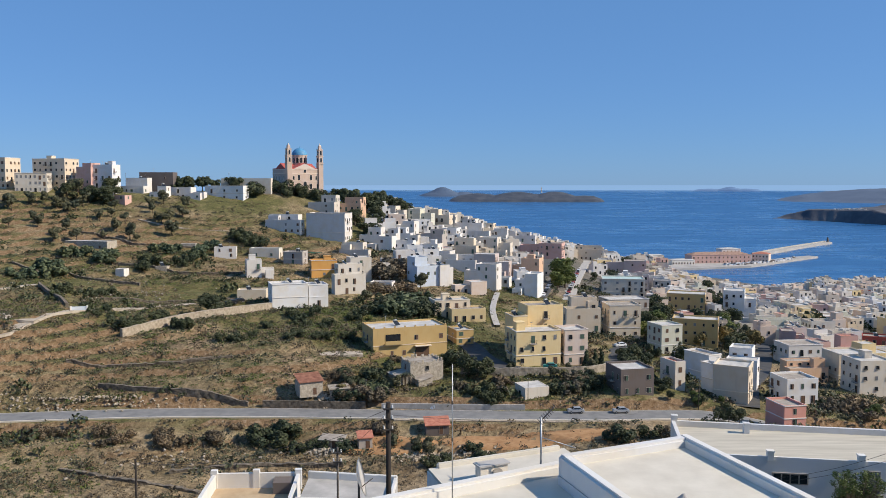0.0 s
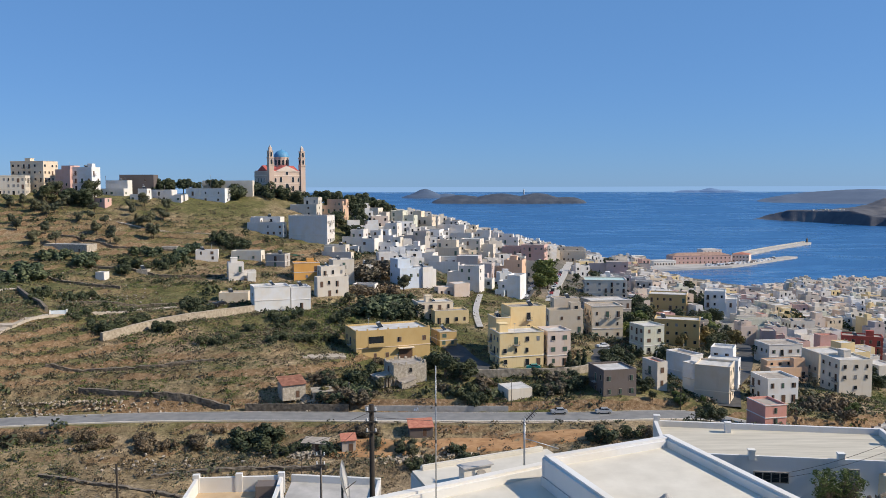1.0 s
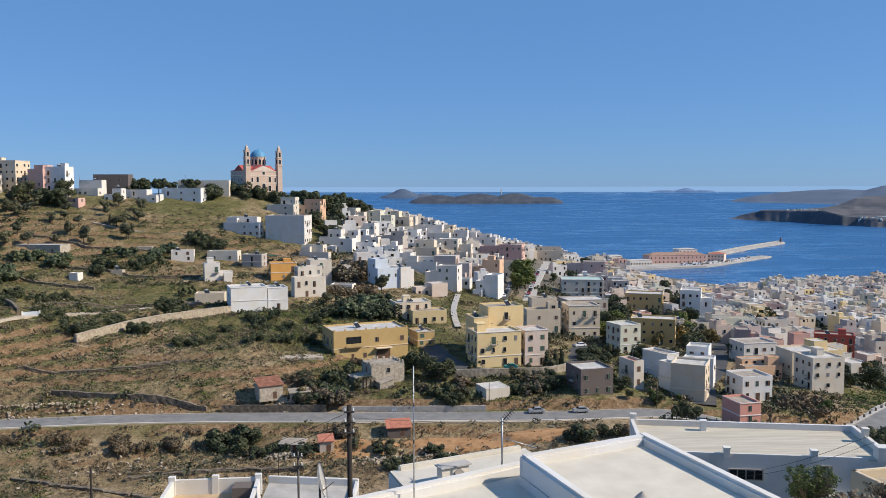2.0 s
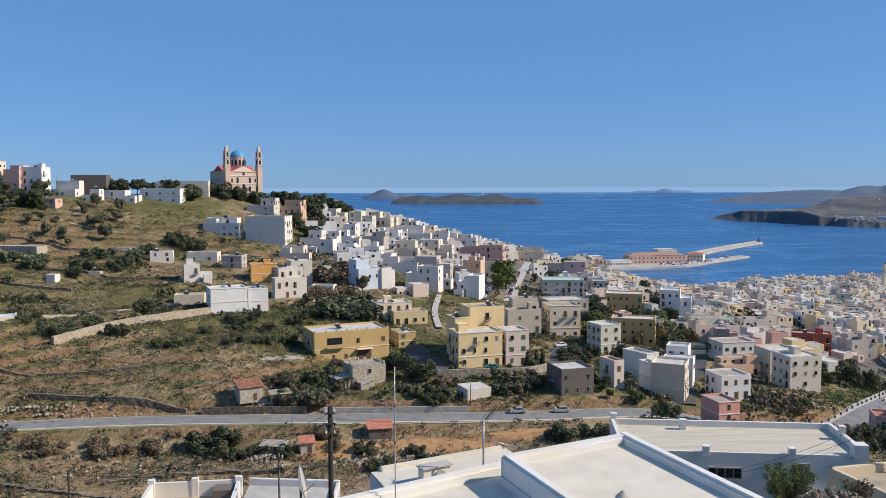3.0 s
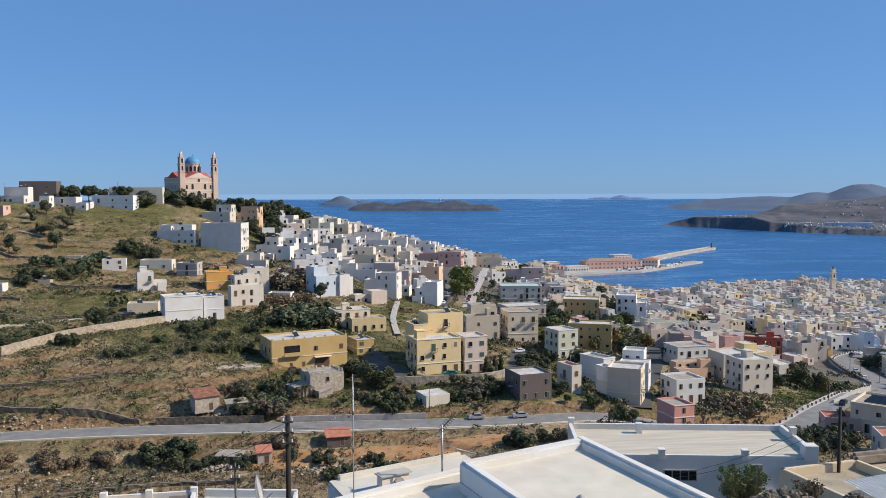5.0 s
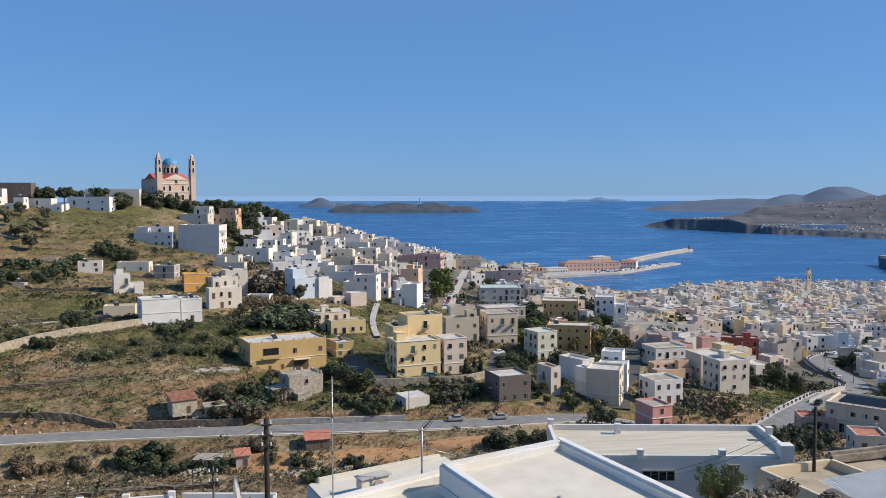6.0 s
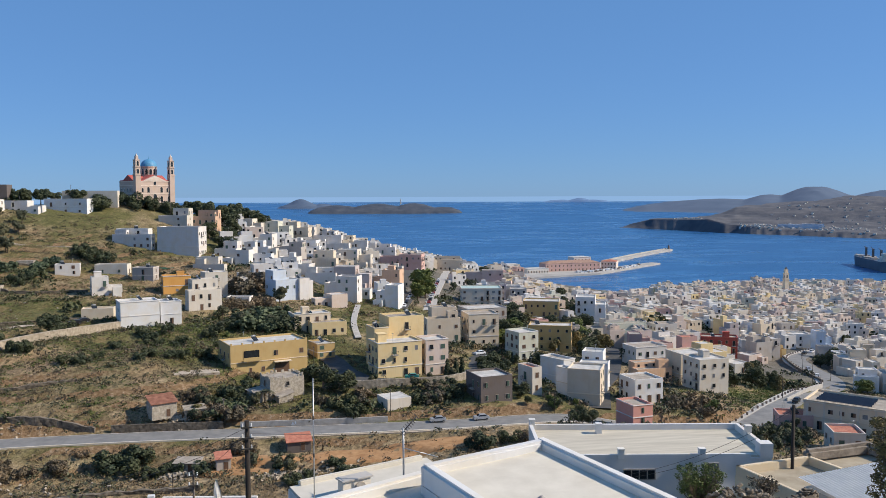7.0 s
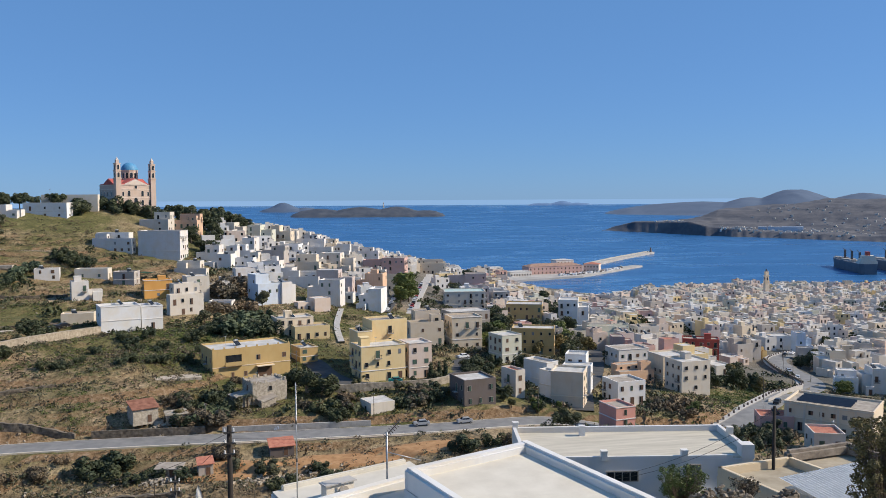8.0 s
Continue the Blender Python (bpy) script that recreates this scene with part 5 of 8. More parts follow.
def build_car(paint):
    root = new("car")
    prof = [(-2.05, 0.35), (-2.1, 0.8), (-1.9, 1.0), (-1.1, 1.06), (-0.55, 1.5), (1.0, 1.52), (1.75, 1.05), (2.05, 0.95), (2.08, 0.4)]
    bm = bmesh.new()
    a = [bm.verts.new((x, -0.84 if z < 1.1 else -0.66, z)) for x, z in prof]
    b = [bm.verts.new((x, 0.84 if z < 1.1 else 0.66, z)) for x, z in prof]
    for i in range(len(prof)):
        j = (i + 1) % len(prof)
        bm.faces.new((a[i], a[j], b[j], b[i]))
    bm.faces.new(a[::-1])
    bm.faces.new(b)
    bmesh.ops.recalc_face_normals(bm, faces=bm.faces)
    part("body", bm, CAR_PAINTS[paint], root)
    for s in (-1, 1):
        bm = bmesh.new()
        v = [bm.verts.new((x, s * y, z)) for x, y, z in ((-0.98, 0.845, 1.08), (1.45, 0.845, 1.08), (0.95, 0.70, 1.44), (-0.55, 0.70, 1.44))]
        bm.faces.new(v if s < 0 else v[::-1])
        part("side_window", bm, GLASS, root)
    for x0, z0, x1, z1, nm in ((-1.07, 1.09, -0.60, 1.47, "windscreen"), (1.70, 1.10, 1.05, 1.49, "rear_window")):
        e = -0.03 if x0 < 0 else 0.03
        bm = bmesh.new()
        v = [bm.verts.new(p) for p in ((x0 + e, -0.7, z0 + 0.02), (x0 + e, 0.7, z0 + 0.02), (x1 + e, 0.6, z1 + 0.02), (x1 + e, -0.6, z1 + 0.02))]
        bm.faces.new(v)
        part(nm, bm, GLASS, root)
    for x in (-1.3, 1.3):
        for s in (-1, 1):
            bm = bmesh.new()
            tube(bm, (x, s * 0.66, 0.31), (x, s * 0.88, 0.31), 0.31, n=14)
            wheel = part("wheel", bm, RUBBER, root)
            bm = bmesh.new()
            tube(bm, (x, s * 0.86, 0.31), (x, s * 0.90, 0.31), 0.18, n=10)
            part("rim", bm, STEEL, wheel)
    return root


def car(paint, x, y, rz, z=None):
    m = pose(x, y, ground(x, y) + 0.3 if z is None else z, 0, 0, rz)
    if paint in CARS:
        ob = copy_thing(CARS[paint], m)
    else:
        ob = CARS[paint] = build_car(paint)
        ob.matrix_world = m
    return tagged(ob, f"{paint} hatchback car parked at the roadside", "car", "parked cars")


car("silver", 33.8, 205.2, 1, 57.55)
car("silver", 45.2, 205.3, 3, 57.5)
car("white", 60.6, 277.4, 20)
car("teal", 31.0, 234.4, -3)
car("black", 75.0, 249.0, 60)
car("white", 61.0, 268.0, 80)
for i in range(12):
    t = i / 11
    car(("silver", "white", "black", "red")[(i * 7) % 4], 57.5 + 25 * t, 377 + 120 * t, 78)
for i in range(5):
    t = i / 4
    car(("white", "black", "silver")[i % 3], 44.5 + 10 * t, 362 + 48 * t, 76)
for x, y, rz, p in ((206, 300, 55, "white"), (214, 318, 70, "silver"), (244, 366, 40, "black"), (254, 375, 40, "white"), (268, 386, 38, "silver"), (150, 228.5, 45, "black"), (-75, 289, 30, "black"), (-73, 291, 30, "black")):
    car(p, x, y, rz)


def utility_pole(x, y, z0, z1, r, label, arms=2, mat=None):
    root = tagged(new("utility_pole"), label, "pole", "poles")
    bm = bmesh.new()
    tube(bm, (x, y, z0), (x, y, z1), r, r * 0.75, 10)
    part("pole", bm, mat or WOOD_POLE, root)
    for k in range(arms):
        bm = bmesh.new()
        zc = z1 - 0.35 - 0.55 * k
        box(bm, x - 0.27, y - r - 0.07, zc, x + 0.27, y - r + 0.02, zc + 0.07)
        arm = part("crossarm", bm, IRON, root)
        for u in (-0.22, 0.22):
            bm = bmesh.new()
            prism(bm, 8, 0.05, 0, 0.16, 0.035)
            part("insulator", bm, WALLS["snow"], arm).matrix_local = pose(x + u, y - r - 0.03, zc + 0.09)
    return root


def cable(name_label, a, b, sag, r=0.012, mat=IRON):
    bm = bmesh.new()
    a, b = Vector(a), Vector(b)
    pts = [a.lerp(b, i / 14) - Vector((0, 0, sag * 4 * (i / 14) * (1 - i / 14))) for i in range(15)]
    side = (b - a).cross(Vector((0, 0, 1))).normalized() * r
    up = Vector((0, 0, r))
    rings = [[bm.verts.new(p + o) for o in (side, up, -side, -up)] for p in pts]
    for p, q in zip(rings, rings[1:]):
        for i in range(4):
            bm.faces.new((p[i], p[(i + 1) % 4], q[(i + 1) % 4], q[i]))
    tagged(new("cable", mesh_of("cable", bm, mat)), name_label, "cable", "overhead cables")


utility_pole(-2.84, 41.9, ground(-2.84, 41.9) - 0.5, 103.83, 0.16, "dark tarred wooden utility pole with crossarms", 3)
utility_pole(24.61, 37.67, ground(24.61, 37.67) - 0.5, 104.4, 0.105, "dark wooden utility pole above the roofs", 0)
utility_pole(-25.05, 65.4, ground(-25, 65.4) - 0.5, 92.85, 0.11, "short dark wooden post on the slope", 0)
utility_pole(-6.25, 47.6, ground(-6.25, 47.6) - 0.5, 99.6, 0.08, "rusty iron post with clamps", 2, IRON)
utility_pole(-23.05, 148.2, ground(-23, 148.2) - 0.5, 66.1, 0.09, "brown wooden post in the field", 0)
for x, y, h in ((66, 208.4, 8), (-20, 210, 7), (150, 236, 9), (178, 262, 9), (205, 290, 9), (3, 246, 8), (22, 209, 7), (-180, 452, 10), (-175, 455, 10), (-122, 470, 12), (206, 310, 9), (232, 350, 9), (-72, 478, 9)):
    utility_pole(x, y, ground(x, y) - 0.5, ground(x, y) + h, 0.10, "slim grey lamp and cable post", 1, IRON)
for dz in (0.0, -0.5):
    cable("thin dark overhead cable from pole to pole", (-2.84, 41.75, 103.5 + dz), (-25.05, 65.4, 92.6), 1.2)
    cable("thin dark overhead cable across the roofs", (24.6, 37.6, 104.2 + dz), (18.4, 44.1, 99.0 + 0.4 * dz), 0.5)
cable("thin dark overhead cable across the slope", (-2.84, 41.75, 103.4), (-6.25, 47.6, 99.3), 0.3)
cable("thin dark overhead cable across the slope", (-2.84, 41.75, 103.2), (66, 208.4, 65.5), 4.0)
cable("thin dark overhead cable beyond the roofs", (24.6, 37.6, 104.3), (150, 236, 60.0), 5.0)

# heaps of broken stone below the road
def rubble_heap(x, y, a, b, n, seed, label, mat=RUBBLE):
    rng = random.Random(seed)
    bm = bmesh.new()
    for i in range(n):
        u, v = rng.gauss(0, a / 2), rng.gauss(0, b / 2)
        s = rng.uniform(0.12, 0.4)
        zz = ground(x + u, y + v) + 0.3 + 0.5 * max(0, 1 - abs(u) / a - abs(v) / b)
        box(bm, -s, -s * 0.7, -s * 0.5, s, s * 0.7, s * 0.5, 0, pose(x + u, y + v, zz, rng.uniform(-40, 40), rng.uniform(-40, 40), rng.uniform(0, 180)))
    tagged(new("rubble", mesh_of("rubble", bm, mat)), label, "rubble", kind="stuff")


rubble_heap(-3, 182, 7, 3, 150, 1, "heap of pale broken stone and timber", STONE_LIGHT)
rubble_heap(8, 184, 5, 2.5, 90, 2, "heap of pale broken stone beside orange earth", STONE_LIGHT)
rubble_heap(-28, 186, 4, 2, 60, 3, "scattered stones beside the shed")
rubble_heap(-30, 212, 5.5, 2.4, 170, 4, "fallen stones of the ruined house", STONE_LIGHT)
rubble_heap(-92, 210.6, 26, 1.3, 170, 8, "pale rocks in the cutting above the road", STONE_LIGHT)
rubble_heap(-110, 207, 22, 1.5, 70, 5, "rocks along the road cutting")
rubble_heap(-60, 182, 30, 8, 60, 6, "loose field stones on the bank")
rubble_heap(-120, 300, 40, 40, 120, 7, "loose stones over the terraces")

# sprayed shapes on the roadside wall
spray = tagged(new("graffiti"), "pale blue sprayed shapes on the grey roadside wall", "graffiti")
rng = random.Random(9)
for i in range(7):
    bm = bmesh.new()
    box(bm, -0.16, -0.02, 0, 0.16, 0.0, rng.uniform(0.7, 1.0))
    part("stroke", bm, WALLS["blue"], spray).matrix_local = pose(-3.2 + 0.62 * i, 208.15, 57.75, 0, rng.choice((-25, 25, 0)), 0)

# public gardens and tree belts between the houses
GARDENS = [(173, 543), (148, 446), (137, 406), (131, 379), (119, 339), (110, 306), (106, 331), (98, 377), (93, 348), (78, 305), (79, 291), (79, 270), (62, 266), (130, 342)]
for gxx, gyy in GARDENS:
    FOOTPRINTS.append((gxx, gyy, 6.5))

# ------------------------------------------------------------------ the town down to the harbour
for line, half in ROADS:
    FOOTPRINTS.extend((float(p[0]), float(p[1]), half + 2.5) for p in line[::2])
OPEN_BANK = [(186, 296, 13), (176, 278, 12), (196, 318, 10), (206, 335, 8)]
FOOTPRINTS.extend(OPEN_BANK)
TOWN_COLOURS = ["white", "white", "snow", "pale", "cream", "pale", "pale", "white", "blush", "pink", "cream", "greygreen", "lilac", "grey", "cream", "blush", "yellow", "pale", "snow", "blush", "blush", "white"]


def clear_of(x, y, r):
    return all((x - a) ** 2 + (y - b) ** 2 > (r + c) ** 2 for a, b, c in FOOTPRINTS)


def town_lots():
    """Lots on a loose street grid that bends with the slope, thinned by streets and gardens, cut off to fit the
    camera's view.
    """
    rng = random.Random(7)
    lots = []
    for i in range(-44, 144):
        for j in range(-11, 122):
            gx, gy = i * 9.6 + (j % 2) * 3.0, j * 9.2
            a = radians(-16)
            x, y = math.cos(a) * gx - math.sin(a) * gy + 40, math.sin(a) * gx + math.cos(a) * gy + 150
            x, y = x + rng.uniform(-2.4, 2.4), y + rng.uniform(-2.4, 2.4)
            az, r = math.degrees(math.atan2(x, y)), math.hypot(x, y)
            if i % 7 == 3 or j % 9 == 4 or rng.random() < 0.07:
                continue
            slope = -3.5 < az < 14 and 365 < r < 700 and r > 365 + 11 * max(0, az - 5)
            slope2 = -5.5 < az < -2 and 400 < r < 520
            flat = az >= 14 and r > (360 if az < 22 else 335) and az < 58
            if not (slope or slope2 or flat) or r > np.interp(az, (14, 16, 18, 19.5, 22, 24, 27, 35, 50), (860, 745, 760, 800, 850, 920, 1000, 1060, 1150)):
                continue
            lots.append((x, y, r, az))
    lots.sort(key=lambda p: p[2])
    return lots


def town_house_data(x, y, r, rng):
    w, d = rng.uniform(6.5, 10.5), rng.uniform(6.5, 9.5)
    h = rng.choice((3.4, 6.4, 6.4, 6.8, 9.4, 9.8))
    if -6 < math.degrees(math.atan2(x, y)) < 13:
        h = rng.choice((3.2, 3.4, 6.0, 6.2))
    elif r > 760:
        h = rng.choice((6.4, 6.6, 9.6, 9.8, 12.6)) if math.degrees(math.atan2(x, y)) > 22.5 else rng.choice((3.4, 6.4))
    return w, d, h


town_rng = random.Random(11)
near_town, far_town = [], []
for x, y, r, az in town_lots():
    z = ground(x, y)
    if z < 2.2:
        continue
    w, d, h = town_house_data(x, y, r, town_rng)
    if not clear_of(x, y, 4.6):
        continue
    # keep roofs below the camera's sight line to the harbour water
    line = 115 - r * np.interp(az, (14.5, 15.1, 17.0, 18.8, 20.7, 22.4, 24.0, 26.0), (0.0, 0.0954, 0.1015, 0.1074, 0.113, 0.1113, 0.1057, 0.0))
    if z + h + 1.2 > line:
        h = 3.1
        if z + h + 1.2 > line:
            continue
    rz = town_rng.choice((-14, 8, 12, 10)) + town_rng.uniform(-5, 5)
    hue = town_rng.choice(TOWN_COLOURS)
    if az < 13:
        hue = town_rng.choice(("white", "snow", "white", "snow", "pale", "cream", hue))
    item = (x, y, z, rz, w, d, h, hue)
    if len(near_town) < 165:
        near_town.append(item)
        FOOTPRINTS.append((x, y, 4.2))
    else:
        far_town.append(item)
        if town_rng.random() < 0.7:
            # a lower wing beside the main block
            c, n = math.cos(radians(rz)), math.sin(radians(rz))
            u, v = town_rng.choice((-1, 1)) * w * 0.5, -d * town_rng.uniform(0.1, 0.4)
            far_town.append((x + c * u - n * v, y + n * u + c * v, z, rz, w * 0.55, d * 0.62, max(2.9, h - town_rng.choice((3.1, 3.3, 1.6))), hue if town_rng.random() < 0.6 else town_rng.choice(TOWN_COLOURS)))
for x, y, z, rz, w, d, h, col in near_town:
    house(x, y, z, rz, w, d, h, col, max(1, round(h / 3.2)), faces="fr", density=0.75, balconies=0.2, group="town houses",
          roof=ROOF_RED if (int(x * 3) % 17 == 0) else None)


def far_houses(items):
    """The rest of the town as one mesh: walls, parapets, roofs and dark windows with real depth."""
    verts, faces, mats = [], [], []
    names = sorted(set(TOWN_COLOURS))
    rng = random.Random(5)

    def quads(m, pts, qs, k):
        base = len(verts)
        verts.extend(tuple(m @ Vector(p)) for p in pts)
        for q in qs:
            faces.append([base + i for i in q])
            mats.append(k)

    ring = [(0, 1, 5, 4), (1, 2, 6, 5), (2, 3, 7, 6), (3, 0, 4, 7)]
    for x, y, z, rz, w, d, h, col in items:
        m = pose(x, y, z, 0, 0, rz)
        k = names.index(col)
        a, b, t, p = w / 2, d / 2, 0.3, 0.6
        low = -4.0
        o = [(-a, -b, low), (a, -b, low), (a, b, low), (-a, b, low), (-a, -b, h + p), (a, -b, h + p), (a, b, h + p), (-a, b, h + p)]
        quads(m, o, ring, k)
        i = [(-a, -b, h + p), (a, -b, h + p), (a, b, h + p), (-a, b, h + p), (-a + t, -b + t, h + p), (a - t, -b + t, h + p), (a - t, b - t, h + p), (-a + t, b - t, h + p)]
        quads(m, i, ring, k)
        i = [(-a + t, -b + t, h + p), (a - t, -b + t, h + p), (a - t, b - t, h + p), (-a + t, b - t, h + p), (-a + t, -b + t, h), (a - t, -b + t, h), (a - t, b - t, h), (-a + t, b - t, h)]
        quads(m, i, ring + [(4, 5, 6, 7)], len(names) + (1 if rng.random() < 0.35 else 0) + (1 if rng.random() < 0.04 else 0))
        if rng.random() < 0.5:
            u, v, s = rng.uniform(-a + 2, a - 2), rng.uniform(-b + 2, b - 2), 1.3
            hut = [(u - s, v - s, h), (u + s, v - s, h), (u + s, v + s, h), (u - s, v + s, h), (u - s, v - s, h + 2.2), (u + s, v - s, h + 2.2), (u + s, v + s, h + 2.2), (u - s, v + s, h + 2.2)]
            quads(m, hut, ring + [(4, 5, 6, 7)], k)
        for fl in range(max(1, round(h / 3.2))):
            for turn, span, off in ((0, w, b), (90, d, a)):
                n = int(span / 2.9)
                for e in range(n):
                    if rng.random() < 0.25:
                        continue
                    c = (e + 0.5) / n * span - span / 2
                    mm = m @ pose(0, 0, 0, 0, 0, turn) @ pose(c, -off, fl * 3.2 + (0.3 if rng.random() < 0.3 else 1.0))
                    tall = rng.uniform(1.3, 1.9)
                    win = [(-0.55, 0, 0), (0.55, 0, 0), (0.55, 0.05, 0), (-0.55, 0.05, 0), (-0.55, -0.06, 0), (0.55, -0.06, 0), (0.55, -0.06, tall), (-0.55, -0.06, tall), (0.55, 0.05, tall), (-0.55, 0.05, tall)]
                    quads(mm, win, [(4, 5, 6, 7), (7, 6, 8, 9), (5, 2, 8, 6), (3, 4, 7, 9)], len(names) + 3)
    me = bpy.data.meshes.new("distant_houses")
    me.from_pydata(verts, [], faces)
    for n in names:
        me.materials.append(WALLS[n])
    for mt in (ROOF_WHITE, ROOF, ROOF_RED, GLASS):
        me.materials.append(mt)
    me.polygons.foreach_set("material_index", mats)
    return tagged(new("distant_houses", me), "densely packed white and pastel flat-roofed houses by the harbour", "houses", kind="stuff")


far_houses(far_town)
for spot in OPEN_BANK:
    FOOTPRINTS.remove(spot)

# ------------------------------------------------------------------ harbour, ships, far shore buildings
QUAY = varied("quay_concrete", (0.33, 0.31, 0.28), (0.48, 0.45, 0.41), 0.05, 0.9)
quay = tagged(new("breakwater"), "long pale concrete quays and breakwater around the harbour", "quay", kind="structure")
bm = bmesh.new()
outline = [(270, 1104), (437, 1160), (604, 1318), (594, 1333), (508, 1268), (530, 1352), (500, 1362), (380, 1285), (270, 1240)]
lo, hi = [bm.verts.new((x, y, -4)) for x, y in outline], [bm.verts.new((x, y, 2.4)) for x, y in outline]
bm.faces.new(hi)
for i in range(len(outline)):
    bm.faces.new((lo[i], lo[(i + 1) % len(outline)], hi[(i + 1) % len(outline)], hi[i]))
bmesh.ops.recalc_face_normals(bm, faces=bm.faces)
part("quay", bm, QUAY, quay)
part("mole", ribbon("mole", smooth_line([(516, 1350, 3.6), (640, 1500, 3.6), (776, 1650, 3.6)], 25.0), 7, 0.0, QUAY, 7.0), None, quay)
part("mole_wall", ribbon("mole_wall", smooth_line([(511, 1354, 5.4), (635, 1504, 5.4), (771, 1654, 5.4)], 25.0), 1.2, 0.0, QUAY, 3.0), None, quay)
bm = bmesh.new()
prism(bm, 10, 2.4, 3.6, 10.5, 1.7)
prism(bm, 10, 1.2, 10.5, 13.0, 0.9)
beacon = tagged(new("harbour_beacon", mesh_of("harbour_beacon", bm, WALLS["dark"])), "small dark beacon at the end of the breakwater", "beacon")
beacon.matrix_world = pose(772, 1645, 0)


def hip_building(x, y, z, rz, w, d, h, col, roof, rise=3.0, label="", n=6, rows=2):
    root = tagged(new("warehouse"), label, "building", "harbour buildings")
    root.matrix_world = pose(x, y, z, 0, 0, rz)
    bm = bmesh.new()
    box(bm, -w / 2, -d / 2, -1, w / 2, d / 2, h)
    part("wall", bm, WALLS[col], root)
    bm = bmesh.new()
    a = [bm.verts.new(p) for p in ((-w / 2 - 0.4, -d / 2 - 0.4, h), (w / 2 + 0.4, -d / 2 - 0.4, h), (w / 2 + 0.4, d / 2 + 0.4, h), (-w / 2 - 0.4, d / 2 + 0.4, h))]
    b = [bm.verts.new((-w / 2 + d / 2, 0, h + rise)), bm.verts.new((w / 2 - d / 2, 0, h + rise))]
    for q in ((a[0], a[1], b[1], b[0]), (a[2], a[3], b[0], b[1]), (a[1], a[2], b[1]), (a[3], a[0], b[0])):
        bm.faces.new(q)
    part("roof", bm, roof, root)
    for k in range(rows):
        for i in range(n):
            part("window", WINDOWS[i % 3], None, root).matrix_local = pose((i + 0.5) / n * w - w / 2, -d / 2, 1.0 + k * (h / rows)) @ Matrix.Scale(1.6, 4)
    return root


hip_building(408, 1216, 2.2, 8, 92, 24, 12, "pink", ROOF_TILE, 4, "long brick-coloured harbour warehouse with a hipped roof", 14, 2)
hip_building(432, 1240, 2.2, 8, 30, 20, 19, "white", ROOF_WHITE, 1.5, "pale upper block of the harbour warehouse", 5, 3)
hip_building(479, 1232, 2.2, -30, 24, 22, 12, "blush", ROOF_RED, 3, "cream customs building with a red roof", 5, 2)
hip_building(345, 1185, 2.2, 6, 34, 16, 7, "white", ROOF_WHITE, 1, "white quayside building with a flat roof", 8, 1)
hip_building(300, 1196, 2.2, 6, 40, 20, 13, "cream", ROOF_WHITE, 1, "cream quayside hall with a flat roof", 8, 2)
rng = random.Random(3)
bm = bmesh.new()
for i in range(150):
    box(bm, -2.1, -0.9, 0, 2.1, 0.9, rng.uniform(1.3, 2.4), rng.randrange(3), pose(*(lambda a, b: (400 + 150 * a + 8 * b, 1168 + 110 * a ** 1.6 + 24 * b))(rng.random(), rng.random()), 2.4, 0, 0, rng.choice((20, 110))))
tagged(new("parked_vehicles", mesh_of("parked_vehicles", bm, WALLS["snow"], WALLS["dark"], WALLS["blue"])), "tightly parked cars and vans on the distant quay", "vehicles", kind="stuff")


def ship(x, y, rz, length, beam, label, hull_mat):
    root = tagged(new("cargo_ship"), label, "ship", "ships in the bay")
    root.matrix_world = pose(x, y, -0.4, 0, 0, rz)
    bm = bmesh.new()
    secs = []
    for s, wd, sheer in ((-0.5, 0.75, 1.0), (-0.42, 1.0, 0.4), (0.3, 1.0, 0.0), (0.42, 0.65, 1.2), (0.5, 0.04, 2.6)):
        X, b = s * length, beam / 2 * wd
        secs.append([bm.verts.new((X, -b * 0.85, -1)), bm.verts.new((X + (3 if s == 0.5 else 0), -b, 15 + sheer)), bm.verts.new((X + (3 if s == 0.5 else 0), b, 15 + sheer)), bm.verts.new((X, b * 0.85, -1))])
    for p, q in zip(secs, secs[1:]):
        for j in range(3):
            bm.faces.new((p[j], p[j + 1], q[j + 1], q[j]))
    bm.faces.new(secs[0])
    bm.faces.new(secs[-1])
    bmesh.ops.recalc_face_normals(bm, faces=bm.faces)
    part("hull", bm, hull_mat, root)
    bm = bmesh.new()
    for z0, z1, k in ((15, 19, 1.0), (19, 23, 0.85), (23, 28, 0.7)):
        box(bm, -length * 0.44, -beam / 2 * k, z0, -length * 0.44 + 18 * k, beam / 2 * k, z1)
    part("superstructure", bm, WALLS["pale"], root)
    bm = bmesh.new()
    box(bm, -length * 0.42, -3, 28, -length * 0.38, 3, 34)
    part("funnel", bm, WALLS["red"], root)
    for s in (-0.2, 0.02, 0.22):
        bm = bmesh.new()
        box(bm, -1.4, -1.4, 15, 1.4, 1.4, 31)
        tube(bm, (0, 0, 30), (12, 0, 33), 0.6, 0.4)
        part("deck_crane", bm, WALLS["dark"], root).matrix_local = pose(s * length, 0, 0)
        bm = bmesh.new()
        box(bm, -7, -beam * 0.36, 15, 7, beam * 0.36, 17.5)
        part("hatch", bm, WALLS["grey"], root).matrix_local = pose((s + 0.1) * length, 0, 0)
    return root


